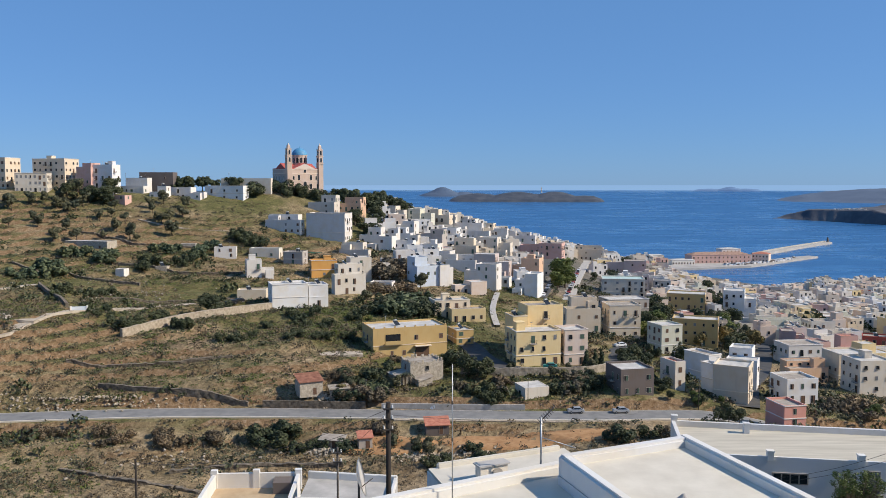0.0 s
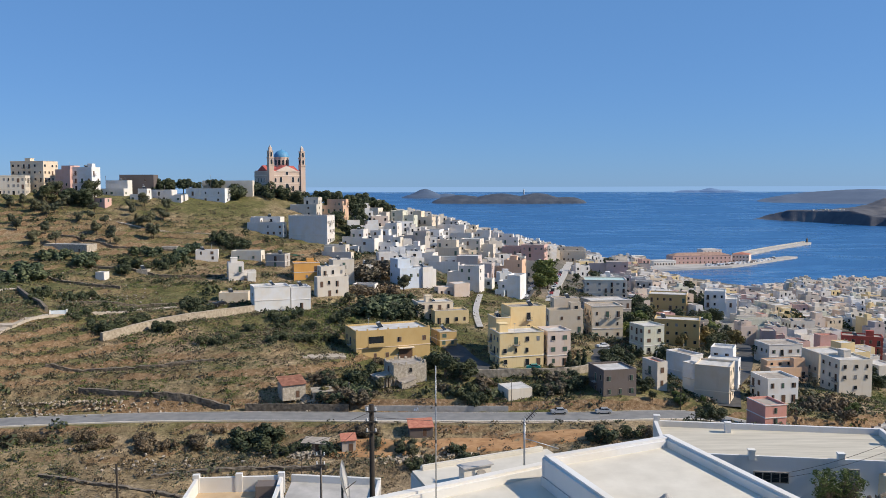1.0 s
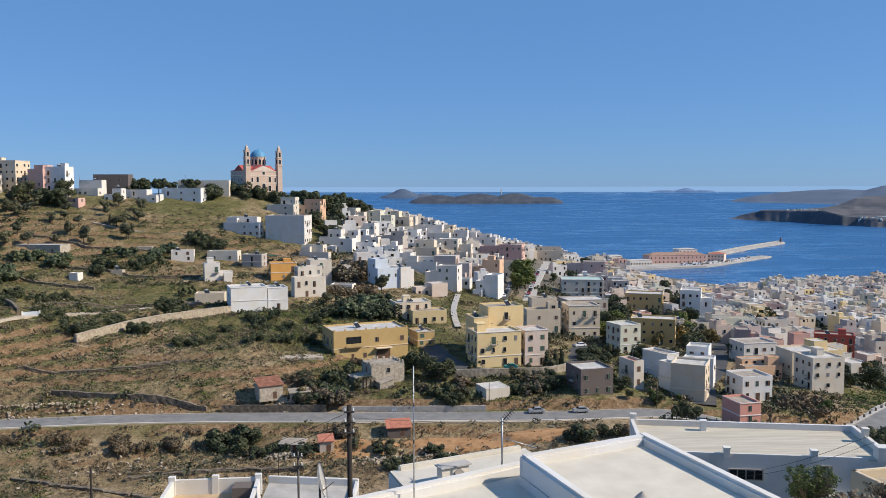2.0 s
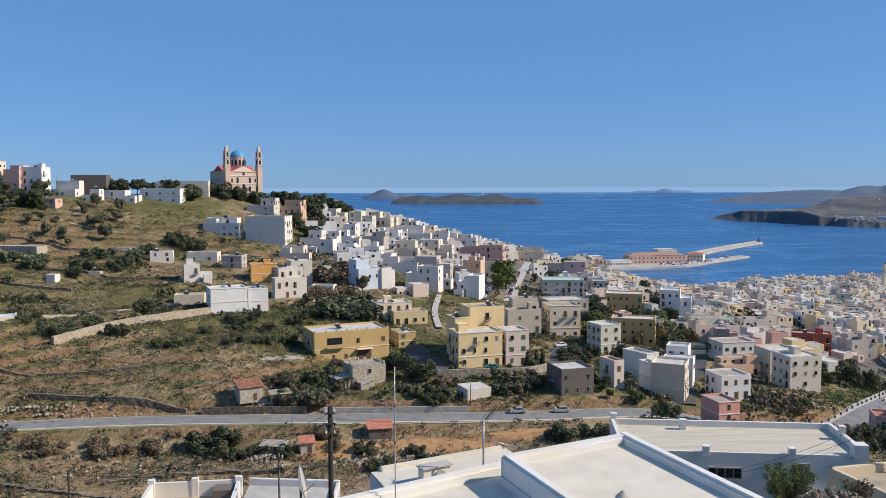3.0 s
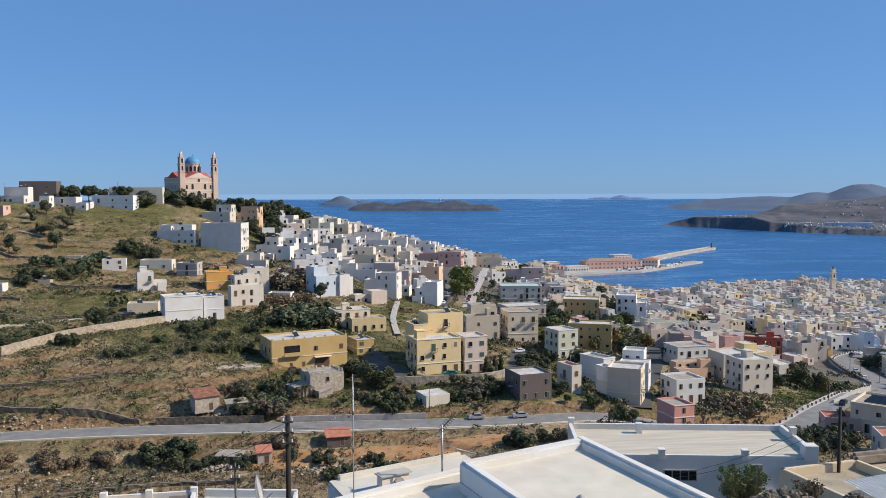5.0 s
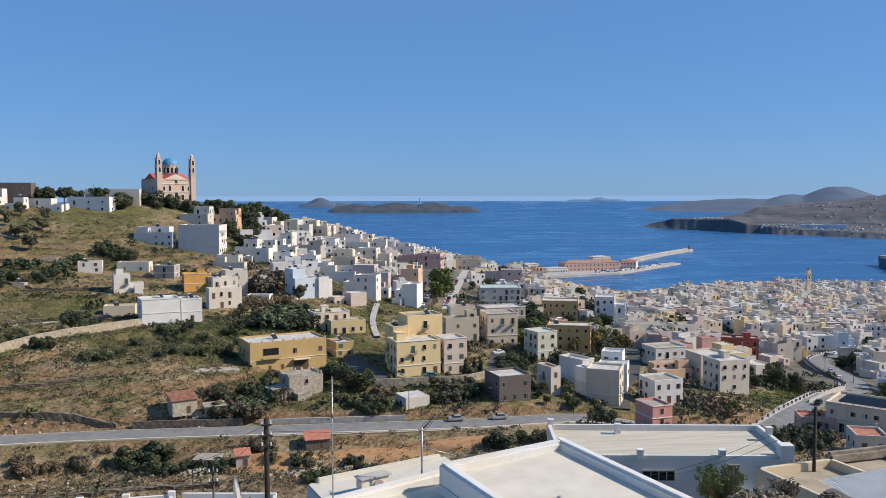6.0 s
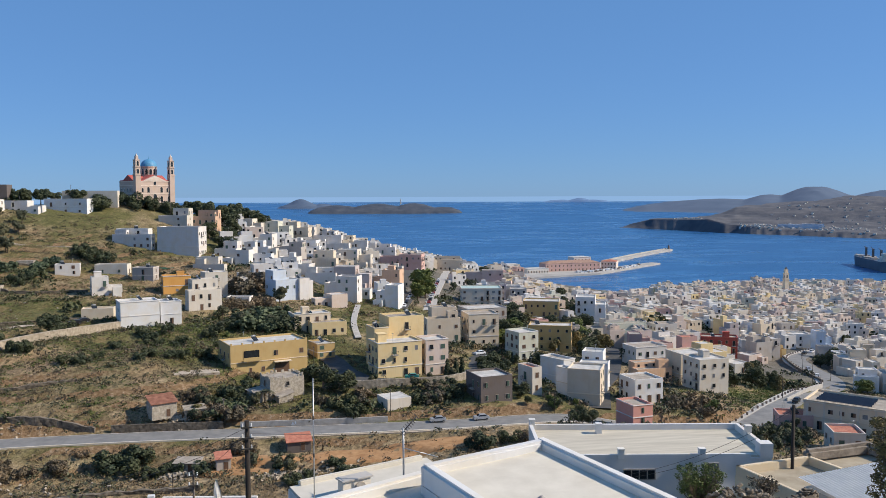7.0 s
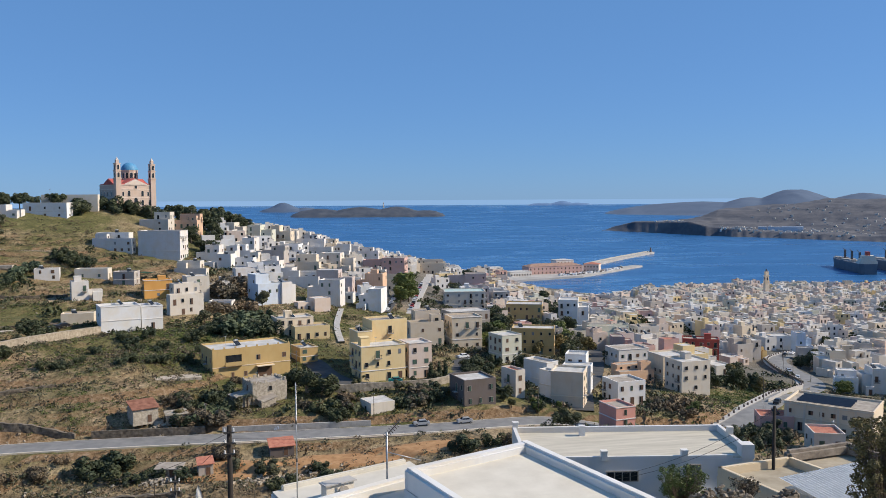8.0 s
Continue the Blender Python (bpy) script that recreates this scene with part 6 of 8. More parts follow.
HULL = varied("grey_hull_paint", (0.10, 0.115, 0.14), (0.15, 0.16, 0.18), 0.05, 0.6)
ship(905, 1180, 70, 170, 26, "moored grey cargo ship with deck cranes", HULL)
ship(958, 1150, 70, 170, 26, "second grey cargo ship moored alongside", HULL)
bm = bmesh.new()
prism(bm, 10, 3.4, 0, 22, 2.4)
prism(bm, 10, 3.2, 22, 23)
prism(bm, 10, 1.6, 23, 28, 1.2)
lighthouse = tagged(new("lighthouse", mesh_of("lighthouse", bm, WALLS["pale"])), "tall pale lighthouse on the bare island", "lighthouse")
lighthouse.matrix_world = pose(474, 3966, sea_z(3990) + 38)
# parish bell tower above the roofs
bell = tagged(new("bell_tower"), "slender cream bell tower rising above the town roofs", "tower")
bell.matrix_world = pose(470, 738, ground(470, 738) + 8)
bm = bmesh.new()
for z0, z1, r in ((-10, 14, 2.2), (14, 14.5, 2.6), (14.5, 20, 1.9), (20, 20.5, 2.3), (20.5, 24, 1.5)):
    box(bm, -r, -r, z0, r, r, z1)
part("shaft", bm, WALLS["cream"], bell)
bm = bmesh.new()
prism(bm, 8, 1.5, 24, 26.5, 0.2)
part("cap", bm, WALLS["dark"], bell)
for q in range(4):
    part("belfry_arch", ARCHES["belfry"], None, bell).matrix_local = pose(0, 0, 0, 0, 0, 90 * q) @ pose(0, -1.9, 15.6)
# buildings on the far headland
rng = random.Random(21)
bm = bmesh.new()
CLUSTERS = ((26.3, 110, 0.5, 25), (33.6, 130, 1.0, 70), (36.5, 150, 1.5, 80), (38.0, 300, 2.0, 120), (34.5, 420, 1.6, 120), (30.6, 70, 0.7, 40), (43, 260, 3.0, 160))
for i in range(260):
    a0, d0, sa_, sd_ = CLUSTERS[i % 7]
    az_, in_ = rng.gauss(a0, sa_), max(25, rng.gauss(d0, sd_))
    if not 23 < az_ < 57:
        continue
    w, h = rng.uniform(3, 8), rng.uniform(1.6, 3.2)
    box(bm, -w / 2, -3, -8, w / 2, 3, h, rng.randrange(2), pose(*on_cape(az_, in_), 0, 0, -az_ + rng.uniform(-20, 20)))
for az_, in_, w, h in ((33.0, 150, 46, 12), (34.0, 165, 60, 16), (32.2, 140, 26, 9)):
    box(bm, -w / 2, -8, -10, w / 2, 8, h, 2, pose(*on_cape(az_, in_), 0, 0, -az_))
tagged(new("distant_houses", mesh_of("distant_houses", bm, WALLS["white"], WALLS["pale"], WALLS["blue"])), "tiny pale houses scattered over the far headland", "houses", kind="stuff")
jetty = tagged(new("jetty", ribbon("jetty", smooth_line([(1205, 2080, 3), (1275, 2120, 3), (1340, 2180, 4)], 20.0), 12, 0.0, QUAY, 6.0)), "small pale jetty with moored boats across the bay", "jetty", kind="structure")

# ------------------------------------------------------------------ roofs close below the viewpoint
LIME = varied("limewashed_roof", (0.58, 0.53, 0.44), (0.69, 0.64, 0.54), 0.9, 0.9, bump=0.12, distance=0.02)
LIME_WARM = varied("warm_roof_coating", (0.55, 0.51, 0.43), (0.66, 0.615, 0.53), 0.8, 0.9, bump=0.12, distance=0.02)
WHITE_WALL = plaster("thick_whitewash", (0.75, 0.745, 0.725), stain=0.38)
STREAKED = varied("streaked_beige_roof", (0.43, 0.39, 0.31), (0.60, 0.55, 0.45), 1.0, 0.9, bump=0.1, stretch=(0.25, 2.6, 1))


def rounded(bm, width=0.05, segments=2):
    edges = [e for e in bm.edges if e.is_manifold and e.calc_face_angle(0) > 0.5]
    bmesh.ops.bevel(bm, geom=edges, offset=width, offset_type="OFFSET", segments=segments, affect="EDGES", clamp_overlap=True)


def beam(a, b, thick, z0, z1, inner=0.0, round_by=0.05, ends=0.0):
    """A wall from a to b (x, y), thick to its right hand side, with soft edges."""
    bm = bmesh.new()
    a, b = Vector((*a, 0)), Vector((*b, 0))
    t = (b - a).normalized()
    a, b = a - t * ends, b + t * ends
    n = Vector((t.y, -t.x, 0)) * thick
    lo = [p + Vector((0, 0, z0)) for p in (a, b, b + n, a + n)]
    hi = [p + Vector((0, 0, z1)) for p in (a, b, b + n, a + n)]
    v, u = [bm.verts.new(p) for p in lo], [bm.verts.new(p) for p in hi]
    bm.faces.new(u)
    bm.faces.new(v[::-1])
    for i in range(4):
        bm.faces.new((v[i], v[(i + 1) % 4], u[(i + 1) % 4], u[i]))
    bmesh.ops.recalc_face_normals(bm, faces=bm.faces)
    rounded(bm, round_by)
    return bm


def plate(corners, z0, z1, round_by=0.0):
    bm = bmesh.new()
    v = [bm.verts.new((x, y, z0)) for x, y in corners]
    u = [bm.verts.new((x, y, z1)) for x, y in corners]
    bm.faces.new(u)
    bm.faces.new(v[::-1])
    k = len(corners)
    for i in range(k):
        bm.faces.new((v[i], v[(i + 1) % k], u[(i + 1) % k], u[i]))
    bmesh.ops.recalc_face_normals(bm, faces=bm.faces)
    if round_by:
        rounded(bm, round_by)
    return bm


# the white house: raised roof with a thick parapet, a lower roof beside it and a terrace behind
near_house = tagged(new("house"), "whitewashed house with thick rounded parapets around its roof terraces", "house")
A0, A1 = (3.89, 27.13), (8.92, 29.36)
ADIR = Vector((0.30, -0.954, 0))
A2 = (A1[0] + ADIR.x * 17, A1[1] + ADIR.y * 17)
A3 = (A0[0] + ADIR.x * 17, A0[1] + ADIR.y * 17)
part("wall", plate([A0, A1, A2, A3], 96, 105.25), WHITE_WALL, near_house)
part("roof", plate([(4.1, 27.0), (8.75, 29.1), (13.7, 13.2), (8.9, 11.2)], 105.2, 105.68), LIME, near_house)
part("parapet", beam(A0, A1, 0.42, 105.2, 106.0, round_by=0.09, ends=0.03), WHITE_WALL, near_house)
part("parapet", beam(A1, A2, 0.42, 105.2, 106.02, round_by=0.09, ends=0.02), WHITE_WALL, near_house)
part("parapet", beam(A3, A0, 0.42, 105.2, 105.985, round_by=0.09, ends=-0.03), WHITE_WALL, near_house)
L0, L1 = (-9.0, 21.4), (4.05, 28.55)
part("wall", plate([L0, (4.3, 28.4), (8.6, 11.4), (-4, 8.0)], 95, 104.55), WHITE_WALL, near_house)
part("roof", plate([(-8.6, 21.3), (4.2, 28.2), (8.5, 11.6), (-3.9, 8.3)], 104.5, 104.93), LIME_WARM, near_house)
part("parapet", beam(L0, L1, 0.46, 104.5, 105.3, round_by=0.09, ends=0.05), WHITE_WALL, near_house)
part("wall", plate([(-0.6, 30.2), (4.9, 32.7), (6.2, 28.3), (0.6, 26.8)], 95, 104.3), WHITE_WALL, near_house)
part("roof", plate([(-0.55, 30.15), (4.9, 32.6), (6.1, 28.6), (0.5, 26.9)], 104.25, 104.42), LIME_WARM, near_house)
for a, b in (((-0.26, 30.31), (4.64, 32.5)),):
    part("parapet", beam(a, b, 0.2, 104.3, 104.6, round_by=0.04), LIME_WARM, near_house)
bm = bmesh.new()
prism(bm, 12, 0.16, 105.6, 105.95, 0.13)
prism(bm, 12, 0.24, 105.95, 106.15, 0.04)
part("vent_cap", bm, CONCRETE, near_house, "small conical roof vent").matrix_local = pose(6.95, 23.1, 0)
bm = bmesh.new()
box(bm, -0.55, -0.2, 0, 0.55, 0.2, 0.62)
ac = tagged(new("air_conditioner", mesh_of("air_conditioner", bm, WALLS["pale"])), "boxy beige air conditioner on the roof", "air conditioner")
ac.matrix_world = pose(1.75, 28.9, 104.42, 0, 0, 25)
bm = bmesh.new()
box(bm, -0.62, -0.28, 0.62, 0.62, 0.26, 0.67)
part("lid", bm, CONCRETE, ac)
bm = bmesh.new()
tube(bm, (0.12, -0.2, 0.3), (0.12, -0.23, 0.3), 0.22, n=16)
part("fan_grille", bm, FRAME, ac)

mast = tagged(new("aerial_mast"), "tall thin grey aerial mast on the roof", "mast")
bm = bmesh.new()
tube(bm, (0.3, 25.62, 105.0), (0.3, 25.62, 109.4), 0.022, 0.016, 8)
part("tube", bm, STEEL, mast)
for zc in (106.9, 108.1):
    bm = bmesh.new()
    tube(bm, (0.3, 25.62, zc), (0.3, 25.62, zc + 0.12), 0.032, n=8)
    part("joint", bm, IRON, mast)
aerial = tagged(new("television_aerial"), "grey aerial pole with a slanted antenna on the roof", "aerial")
bm = bmesh.new()
tube(bm, (3.45, 28.3, 104.6), (3.45, 28.3, 106.9), 0.035, n=8)
tube(bm, (3.45, 28.3, 106.2), (4.7, 28.5, 105.75), 0.018, n=6)
part("pole", bm, STEEL, aerial)
bm = bmesh.new()
tube(bm, (3.4, 28.3, 106.75), (3.95, 28.5, 107.25), 0.02, n=6)
for i in range(9):
    p = Vector((3.4, 28.3, 106.75)).lerp(Vector((3.95, 28.5, 107.25)), i / 8)
    tube(bm, p + Vector((-0.05, 0.22, 0.03)), p + Vector((0.05, -0.22, -0.03)), 0.012, n=5)
part("antenna", bm, IRON, aerial)

dish = tagged(new("satellite_dish"), "white satellite dish seen edge-on", "satellite dish")
bm = bmesh.new()
rows = []
for k in range(6):
    rr = 0.82 * k / 5
    rows.append([bm.verts.new((rr * math.cos(a), rr * math.sin(a), 0.22 * (rr / 0.82) ** 2)) for a in [2 * math.pi * i / 20 for i in range(20)]] if k else [bm.verts.new((0, 0, 0))])
for i in range(20):
    bm.faces.new((rows[0][0], rows[1][i], rows[1][(i + 1) % 20]))
for a, b in zip(rows[1:], rows[2:]):
    for i in range(20):
        bm.faces.new((a[i], b[i], b[(i + 1) % 20], a[(i + 1) % 20])).smooth = True
bmesh.ops.solidify(bm, geom=bm.faces[:], thickness=0.03)
part("reflector", bm, WALLS["snow"], dish).matrix_local = pose(-3.62, 33.8, 102.75, 0, 78, 3)
bm = bmesh.new()
tube(bm, (-3.55, 33.8, 101.0), (-3.55, 33.8, 102.6), 0.05, n=8)
part("post", bm, IRON, dish)
bm = bmesh.new()
tube(bm, (-3.5, 33.8, 102.3), (-2.95, 33.75, 102.75), 0.02, n=6)
part("feed_arm", bm, IRON, dish)

# long flat-roofed house beyond it
B_RZ = -9.5
flat_house = tagged(new("house"), "long white house with a streaked beige flat roof and stepped parapets", "house")
flat_house.matrix_world = pose(20.5, 46.75, 0, 0, 0, B_RZ)
BW, BD = 13.5, 5.6
bm = bmesh.new()
box(bm, -BW / 2, -BD / 2, 92, BW / 2, BD / 2, 99.9)
part("wall", bm, WHITE_WALL, flat_house)
bm = bmesh.new()
box(bm, -BW / 2 + 0.1, -BD / 2 + 0.1, 99.86, BW / 2 - 0.1, BD / 2 - 0.1, 100.02)
part("roof", bm, STREAKED, flat_house)
for (x0, y0, x1, y1, z1) in ((-BW / 2, BD / 2 - 0.22, BW / 2, BD / 2, 100.38), (BW / 2 - 0.22, -BD / 2 + 0.7, BW / 2, BD / 2 - 0.22, 100.42), (-BW / 2, -BD / 2, BW / 2 - 1.2, -BD / 2 + 0.14, 100.12),
                             (-BW / 2, -BD / 2 + 0.14, -BW / 2 + 0.22, BD / 2 - 0.22, 100.42), (BW / 2 - 0.7, -BD / 2 - 0.05, BW / 2 + 0.05, -BD / 2 + 0.7, 100.72)):
    bm = bmesh.new()
    box(bm, x0, y0, 99.88, x1, y1, z1)
    rounded(bm, 0.04)
    part("parapet", bm, WHITE_WALL, flat_house)
for x, y, h in ((-BW / 2 + 0.2, BD / 2 - 0.15, 0.7), (-2.4, BD / 2 - 0.9, 0.62), (-2.0, -BD / 2 + 0.08, 0.42), (2.7, -BD / 2 + 0.08, 0.42), (BW / 2 - 0.12, 0.6, 0.8), (-BW / 2 + 0.1, -BD / 2 + 0.1, 0.7)):
    bm = bmesh.new()
    box(bm, x - 0.17, y - 0.17, 99.9, x + 0.17, y + 0.17, 99.98 + h)
    box(bm, x - 0.2, y - 0.2, 99.98 + h, x + 0.2, y + 0.2, 100.05 + h)
    rounded(bm, 0.025)
    part("parapet_post", bm, WHITE_WALL, flat_house)
bm = bmesh.new()
box(bm, -0.95, -0.06, 0, 0.95, 0.06, 0.62)
win = part("window", bm, FRAME, flat_house)
win.matrix_local = pose(-0.95, -BD / 2 - 0.01, 98.65)
for i in range(4):
    bm = bmesh.new()
    box(bm, -0.19, -0.085, 0.06, 0.19, -0.062, 0.56)
    part("pane", bm, GLASS, win).matrix_local = pose(-0.69 + 0.46 * i, 0, 0)
part("shutter", WINDOWS[6], None, flat_house).matrix_local = pose(3.3, -BD / 2, 98.25) @ Matrix.Diagonal((0.62, 1, 0.85, 1))
bm = bmesh.new()
box(bm, 2.6, -BD / 2 - 0.45, 97.9, 4.4, -BD / 2, 98.05)
part("ledge", bm, WHITE_WALL, flat_house)

# small house with a terrace, lower down the slope
terrace_house = tagged(new("house"), "small white house with a walled roof terrace", "house")
terrace_house.matrix_world = pose(-13.6, 55.5, 0, 0, 0, 3)
TW, TD = 6.4, 8.0
bm = bmesh.new()
box(bm, -TW / 2, -TD / 2, 86, TW / 2, TD / 2, 92.6)
part("wall", bm, WHITE_WALL, terrace_house)
bm = bmesh.new()
box(bm, -TW / 2 + 0.2, -TD / 2, 92.58, TW / 2 - 0.2, TD / 2 - 0.2, 92.75)
part("roof", bm, varied("ochre_terrace_floor", (0.42, 0.30, 0.18), (0.55, 0.42, 0.27), 0.7, 0.9), terrace_house)
for x0, y0, x1, y1, z1 in ((-TW / 2, TD / 2 - 0.25, TW / 2, TD / 2, 93.85), (-TW / 2, -TD / 2, -TW / 2 + 0.25, TD / 2 - 0.25, 93.8), (TW / 2 - 0.25, -TD / 2, TW / 2, TD / 2 - 0.25, 93.8)):
    bm = bmesh.new()
    box(bm, x0, y0, 92.6, x1, y1, z1)
    rounded(bm, 0.04)
    part("parapet", bm, WHITE_WALL, terrace_house)
for x, y in ((-TW / 2 + 0.12, TD / 2 - 0.12), (0.0, TD / 2 - 0.12), (TW / 2 - 0.12, TD / 2 - 0.12)):
    bm = bmesh.new()
    box(bm, x - 0.24, y - 0.2, 92.6, x + 0.24, y + 0.2, 94.1)
    rounded(bm, 0.04)
    part("pillar", bm, WHITE_WALL, terrace_house)
bm = bmesh.new()
box(bm, 1.4, TD / 2 - 1.6, 92.76, 2.8, TD / 2 - 0.3, 93.6)
part("shelter", bm, WALLS["dark"], terrace_house)
yard_house = tagged(new("house"), "low white yard walls below the satellite dish", "house")
part("wall", plate([(-9.6, 57.5), (-3.2, 56.5), (-3.6, 47), (-9.6, 48)], 88, 94.2), CONCRETE, yard_house)
for a, b, z in (((-9.6, 57.5), (-3.2, 56.5), 94.7), ((-3.2, 56.5), (-3.6, 47), 94.6), ((-9.6, 52), (-3.4, 51.5), 94.9)):
    part("parapet", beam(a, b, 0.25, 94.15, z, round_by=0.03), WHITE_WALL, yard_house)

# beige roofs, rubble wall and sheet roof at the foot of the second pole
beige_house = tagged(new("house"), "beige flat-roofed houses with low cream parapets", "house")
BEIGE = varied("beige_roof_screed", (0.30, 0.25, 0.175), (0.43, 0.37, 0.275), 1.1, 0.95)
CREAM_EDGE = plaster("cream_parapet", (0.72, 0.60, 0.42))
c = [(21.36, 37.51), (25.97, 38.33), (26.9, 34.2), (22.2, 33.4)]
part("wall", plate(c, 94, 101.0), CREAM_EDGE, beige_house)
part("roof", plate([(21.5, 37.4), (25.9, 38.2), (26.8, 34.3), (22.3, 33.5)], 100.96, 101.08), BEIGE, beige_house)
for a, b in ((c[0], c[1]), (c[1], c[2]), (c[3], c[0])):
    part("parapet", beam(a, b, 0.24, 100.95, 101.5, round_by=0.03), CREAM_EDGE, beige_house)
back_house = tagged(new("house"), "weathered grey-beige roof with a dark broken parapet", "house")
BROKEN = varied("weathered_concrete", (0.15, 0.125, 0.10), (0.34, 0.29, 0.235), 2.5, 0.95, bump=0.7, distance=0.05)
c = [(26.3, 39.5), (30.8, 40.2), (31.6, 35.3), (26.95, 34.4)]
part("wall", plate(c, 94, 100.78), WALLS["pale"], back_house)
part("roof", plate(c, 100.78, 100.84), BEIGE, back_house)
part("parapet", beam(c[0], c[1], 0.55, 100.8, 101.5, round_by=0.16), BROKEN, back_house, "rounded crumbling grey-brown parapet")
part("parapet", beam(c[1], c[2], 0.55, 100.8, 101.48, round_by=0.16), BROKEN, back_house)
sheet_house = tagged(new("shed"), "low shed with a pale corrugated sheet roof", "shed")
bm = bmesh.new()
n = 60
x0, x1 = -2.4, 3.6
rows = []
for i in range(n + 1):
    x = x0 + (x1 - x0) * i / n
    zz = 0.014 * math.cos(i * math.pi)
    rows.append((bm.verts.new((x, -1.6, zz - 0.15)), bm.verts.new((x, 1.7, zz + 0.25))))
for a, b in zip(rows, rows[1:]):
    bm.faces.new((a[0], b[0], b[1], a[1]))
bmesh.ops.solidify(bm, geom=bm.faces[:], thickness=0.02)
part("roof", bm, varied("pale_sheet_metal", (0.62, 0.66, 0.70), (0.72, 0.75, 0.78), 1.5, 0.6, 0.0, bump=0), sheet_house, "pale blue-grey corrugated sheet").matrix_local = pose(24.4, 31.7, 102.25, 0, 0, 14)
bm = bmesh.new()
box(bm, -2.2, -1.4, -6, 3.4, 1.5, -0.16)
part("wall", bm, WALLS["pale"], sheet_house).matrix_local = pose(24.4, 31.7, 102.25, 0, 0, 14)

# loose stones of the broken wall beside the roofs
rng = random.Random(12)
stone_meshes = []
for k in range(6):
    bm = bmesh.new()
    bmesh.ops.create_icosphere(bm, subdivisions=1, radius=0.5)
    for v in bm.verts:
        v.co = Vector((v.co.x * 1.35, v.co.y * rng.uniform(0.7, 1.1), v.co.z * 0.7)) * rng.uniform(0.6, 1.3)
    stone_meshes.append(mesh_of("stone", bm, RUBBLE if k == 0 else STONE_DARK))
rubble_wall = tagged(new("stone_wall"), "tumbled dry stone wall of brown and grey stones", "wall")
bm = bmesh.new()
pts = [(13.6, 27.6), (15.2, 28.2), (16.6, 28.2), (18.2, 28.0), (20.2, 29.6)]
for a, b in zip(pts, pts[1:]):
    a, b = Vector((*a, 0)), Vector((*b, 0))
    n = Vector((-(b - a).y, (b - a).x, 0)).normalized() * 0.3
    lo = [a - n, b - n, b + n, a + n]
    v, u = [bm.verts.new(p + Vector((0, 0, 96))) for p in lo], [bm.verts.new(p + Vector((0, 0, 103.1))) for p in lo]
    bm.faces.new(u)
    for i in range(4):
        bm.faces.new((v[i], v[(i + 1) % 4], u[(i + 1) % 4], u[i]))
part("core", bm, STONE_DARK, rubble_wall)
for i in range(298):
    t = rng.uniform(0, len(pts) - 1.001)
    k = int(t)
    a, b = pts[k], pts[k + 1]
    s = rng.uniform(0.12, 0.30)
    x, y = a[0] + (b[0] - a[0]) * (t - k), a[1] + (b[1] - a[1]) * (t - k)
    crest = np.interp(t, (0, 0.8, 1.5, 2.2, 3.0, 4.0), (103.55, 103.6, 104.0, 103.75, 103.25, 103.2))
    z = rng.choice((rng.uniform(102.2, crest - 0.1), crest + rng.uniform(-0.2, 0.08)))
    st = part("stone", stone_meshes[i % 6], None, rubble_wall)
    st.matrix_local = pose(x + rng.uniform(-0.1, 0.1), y + (-0.32 if z < 103.0 else rng.uniform(-0.32, 0.3)), z, rng.uniform(0, 50), rng.uniform(0, 50), rng.uniform(0, 180)) @ Matrix.Scale(s, 4)

# ------------------------------------------------------------------ trees and scrub
def leaf_cloud(rng, blobs, leaves, size):
    """Leaf sprays on and inside a set of blobs (x, y, z, radius): vertices and quads."""
    verts, faces = [], []
    weights = [b[3] ** 2 for b in blobs]
    for b in rng.choices(blobs, weights, k=leaves):
        n = Vector((rng.gauss(0, 1), rng.gauss(0, 1), rng.gauss(0.25, 1))).normalized()
        p = Vector(b[:3]) + n * b[3] * rng.uniform(0.72, 1.08)
        q = (n + Vector((rng.gauss(0, 0.5), rng.gauss(0, 0.5), rng.gauss(0.3, 0.5)))).normalized().to_track_quat("Z", "Y")
        s = size * rng.uniform(0.6, 1.5)
        k = len(verts)
        for u, v, w in ((-s, -s * 0.55, 0), (s * 0.9, -s * 0.6, 0), (s, s * 0.5, s * 0.25), (-s * 0.8, s * 0.6, s * 0.2)):
            verts.append(tuple(p + q @ Vector((u, v, w))))
        faces.append((k, k + 1, k + 2, k + 3))
    return verts, faces


def cloud_mesh(name, verts, faces, mat):
    me = bpy.data.meshes.new(name)
    me.from_pydata(verts, [], faces)
    me.materials.append(mat)
    return me


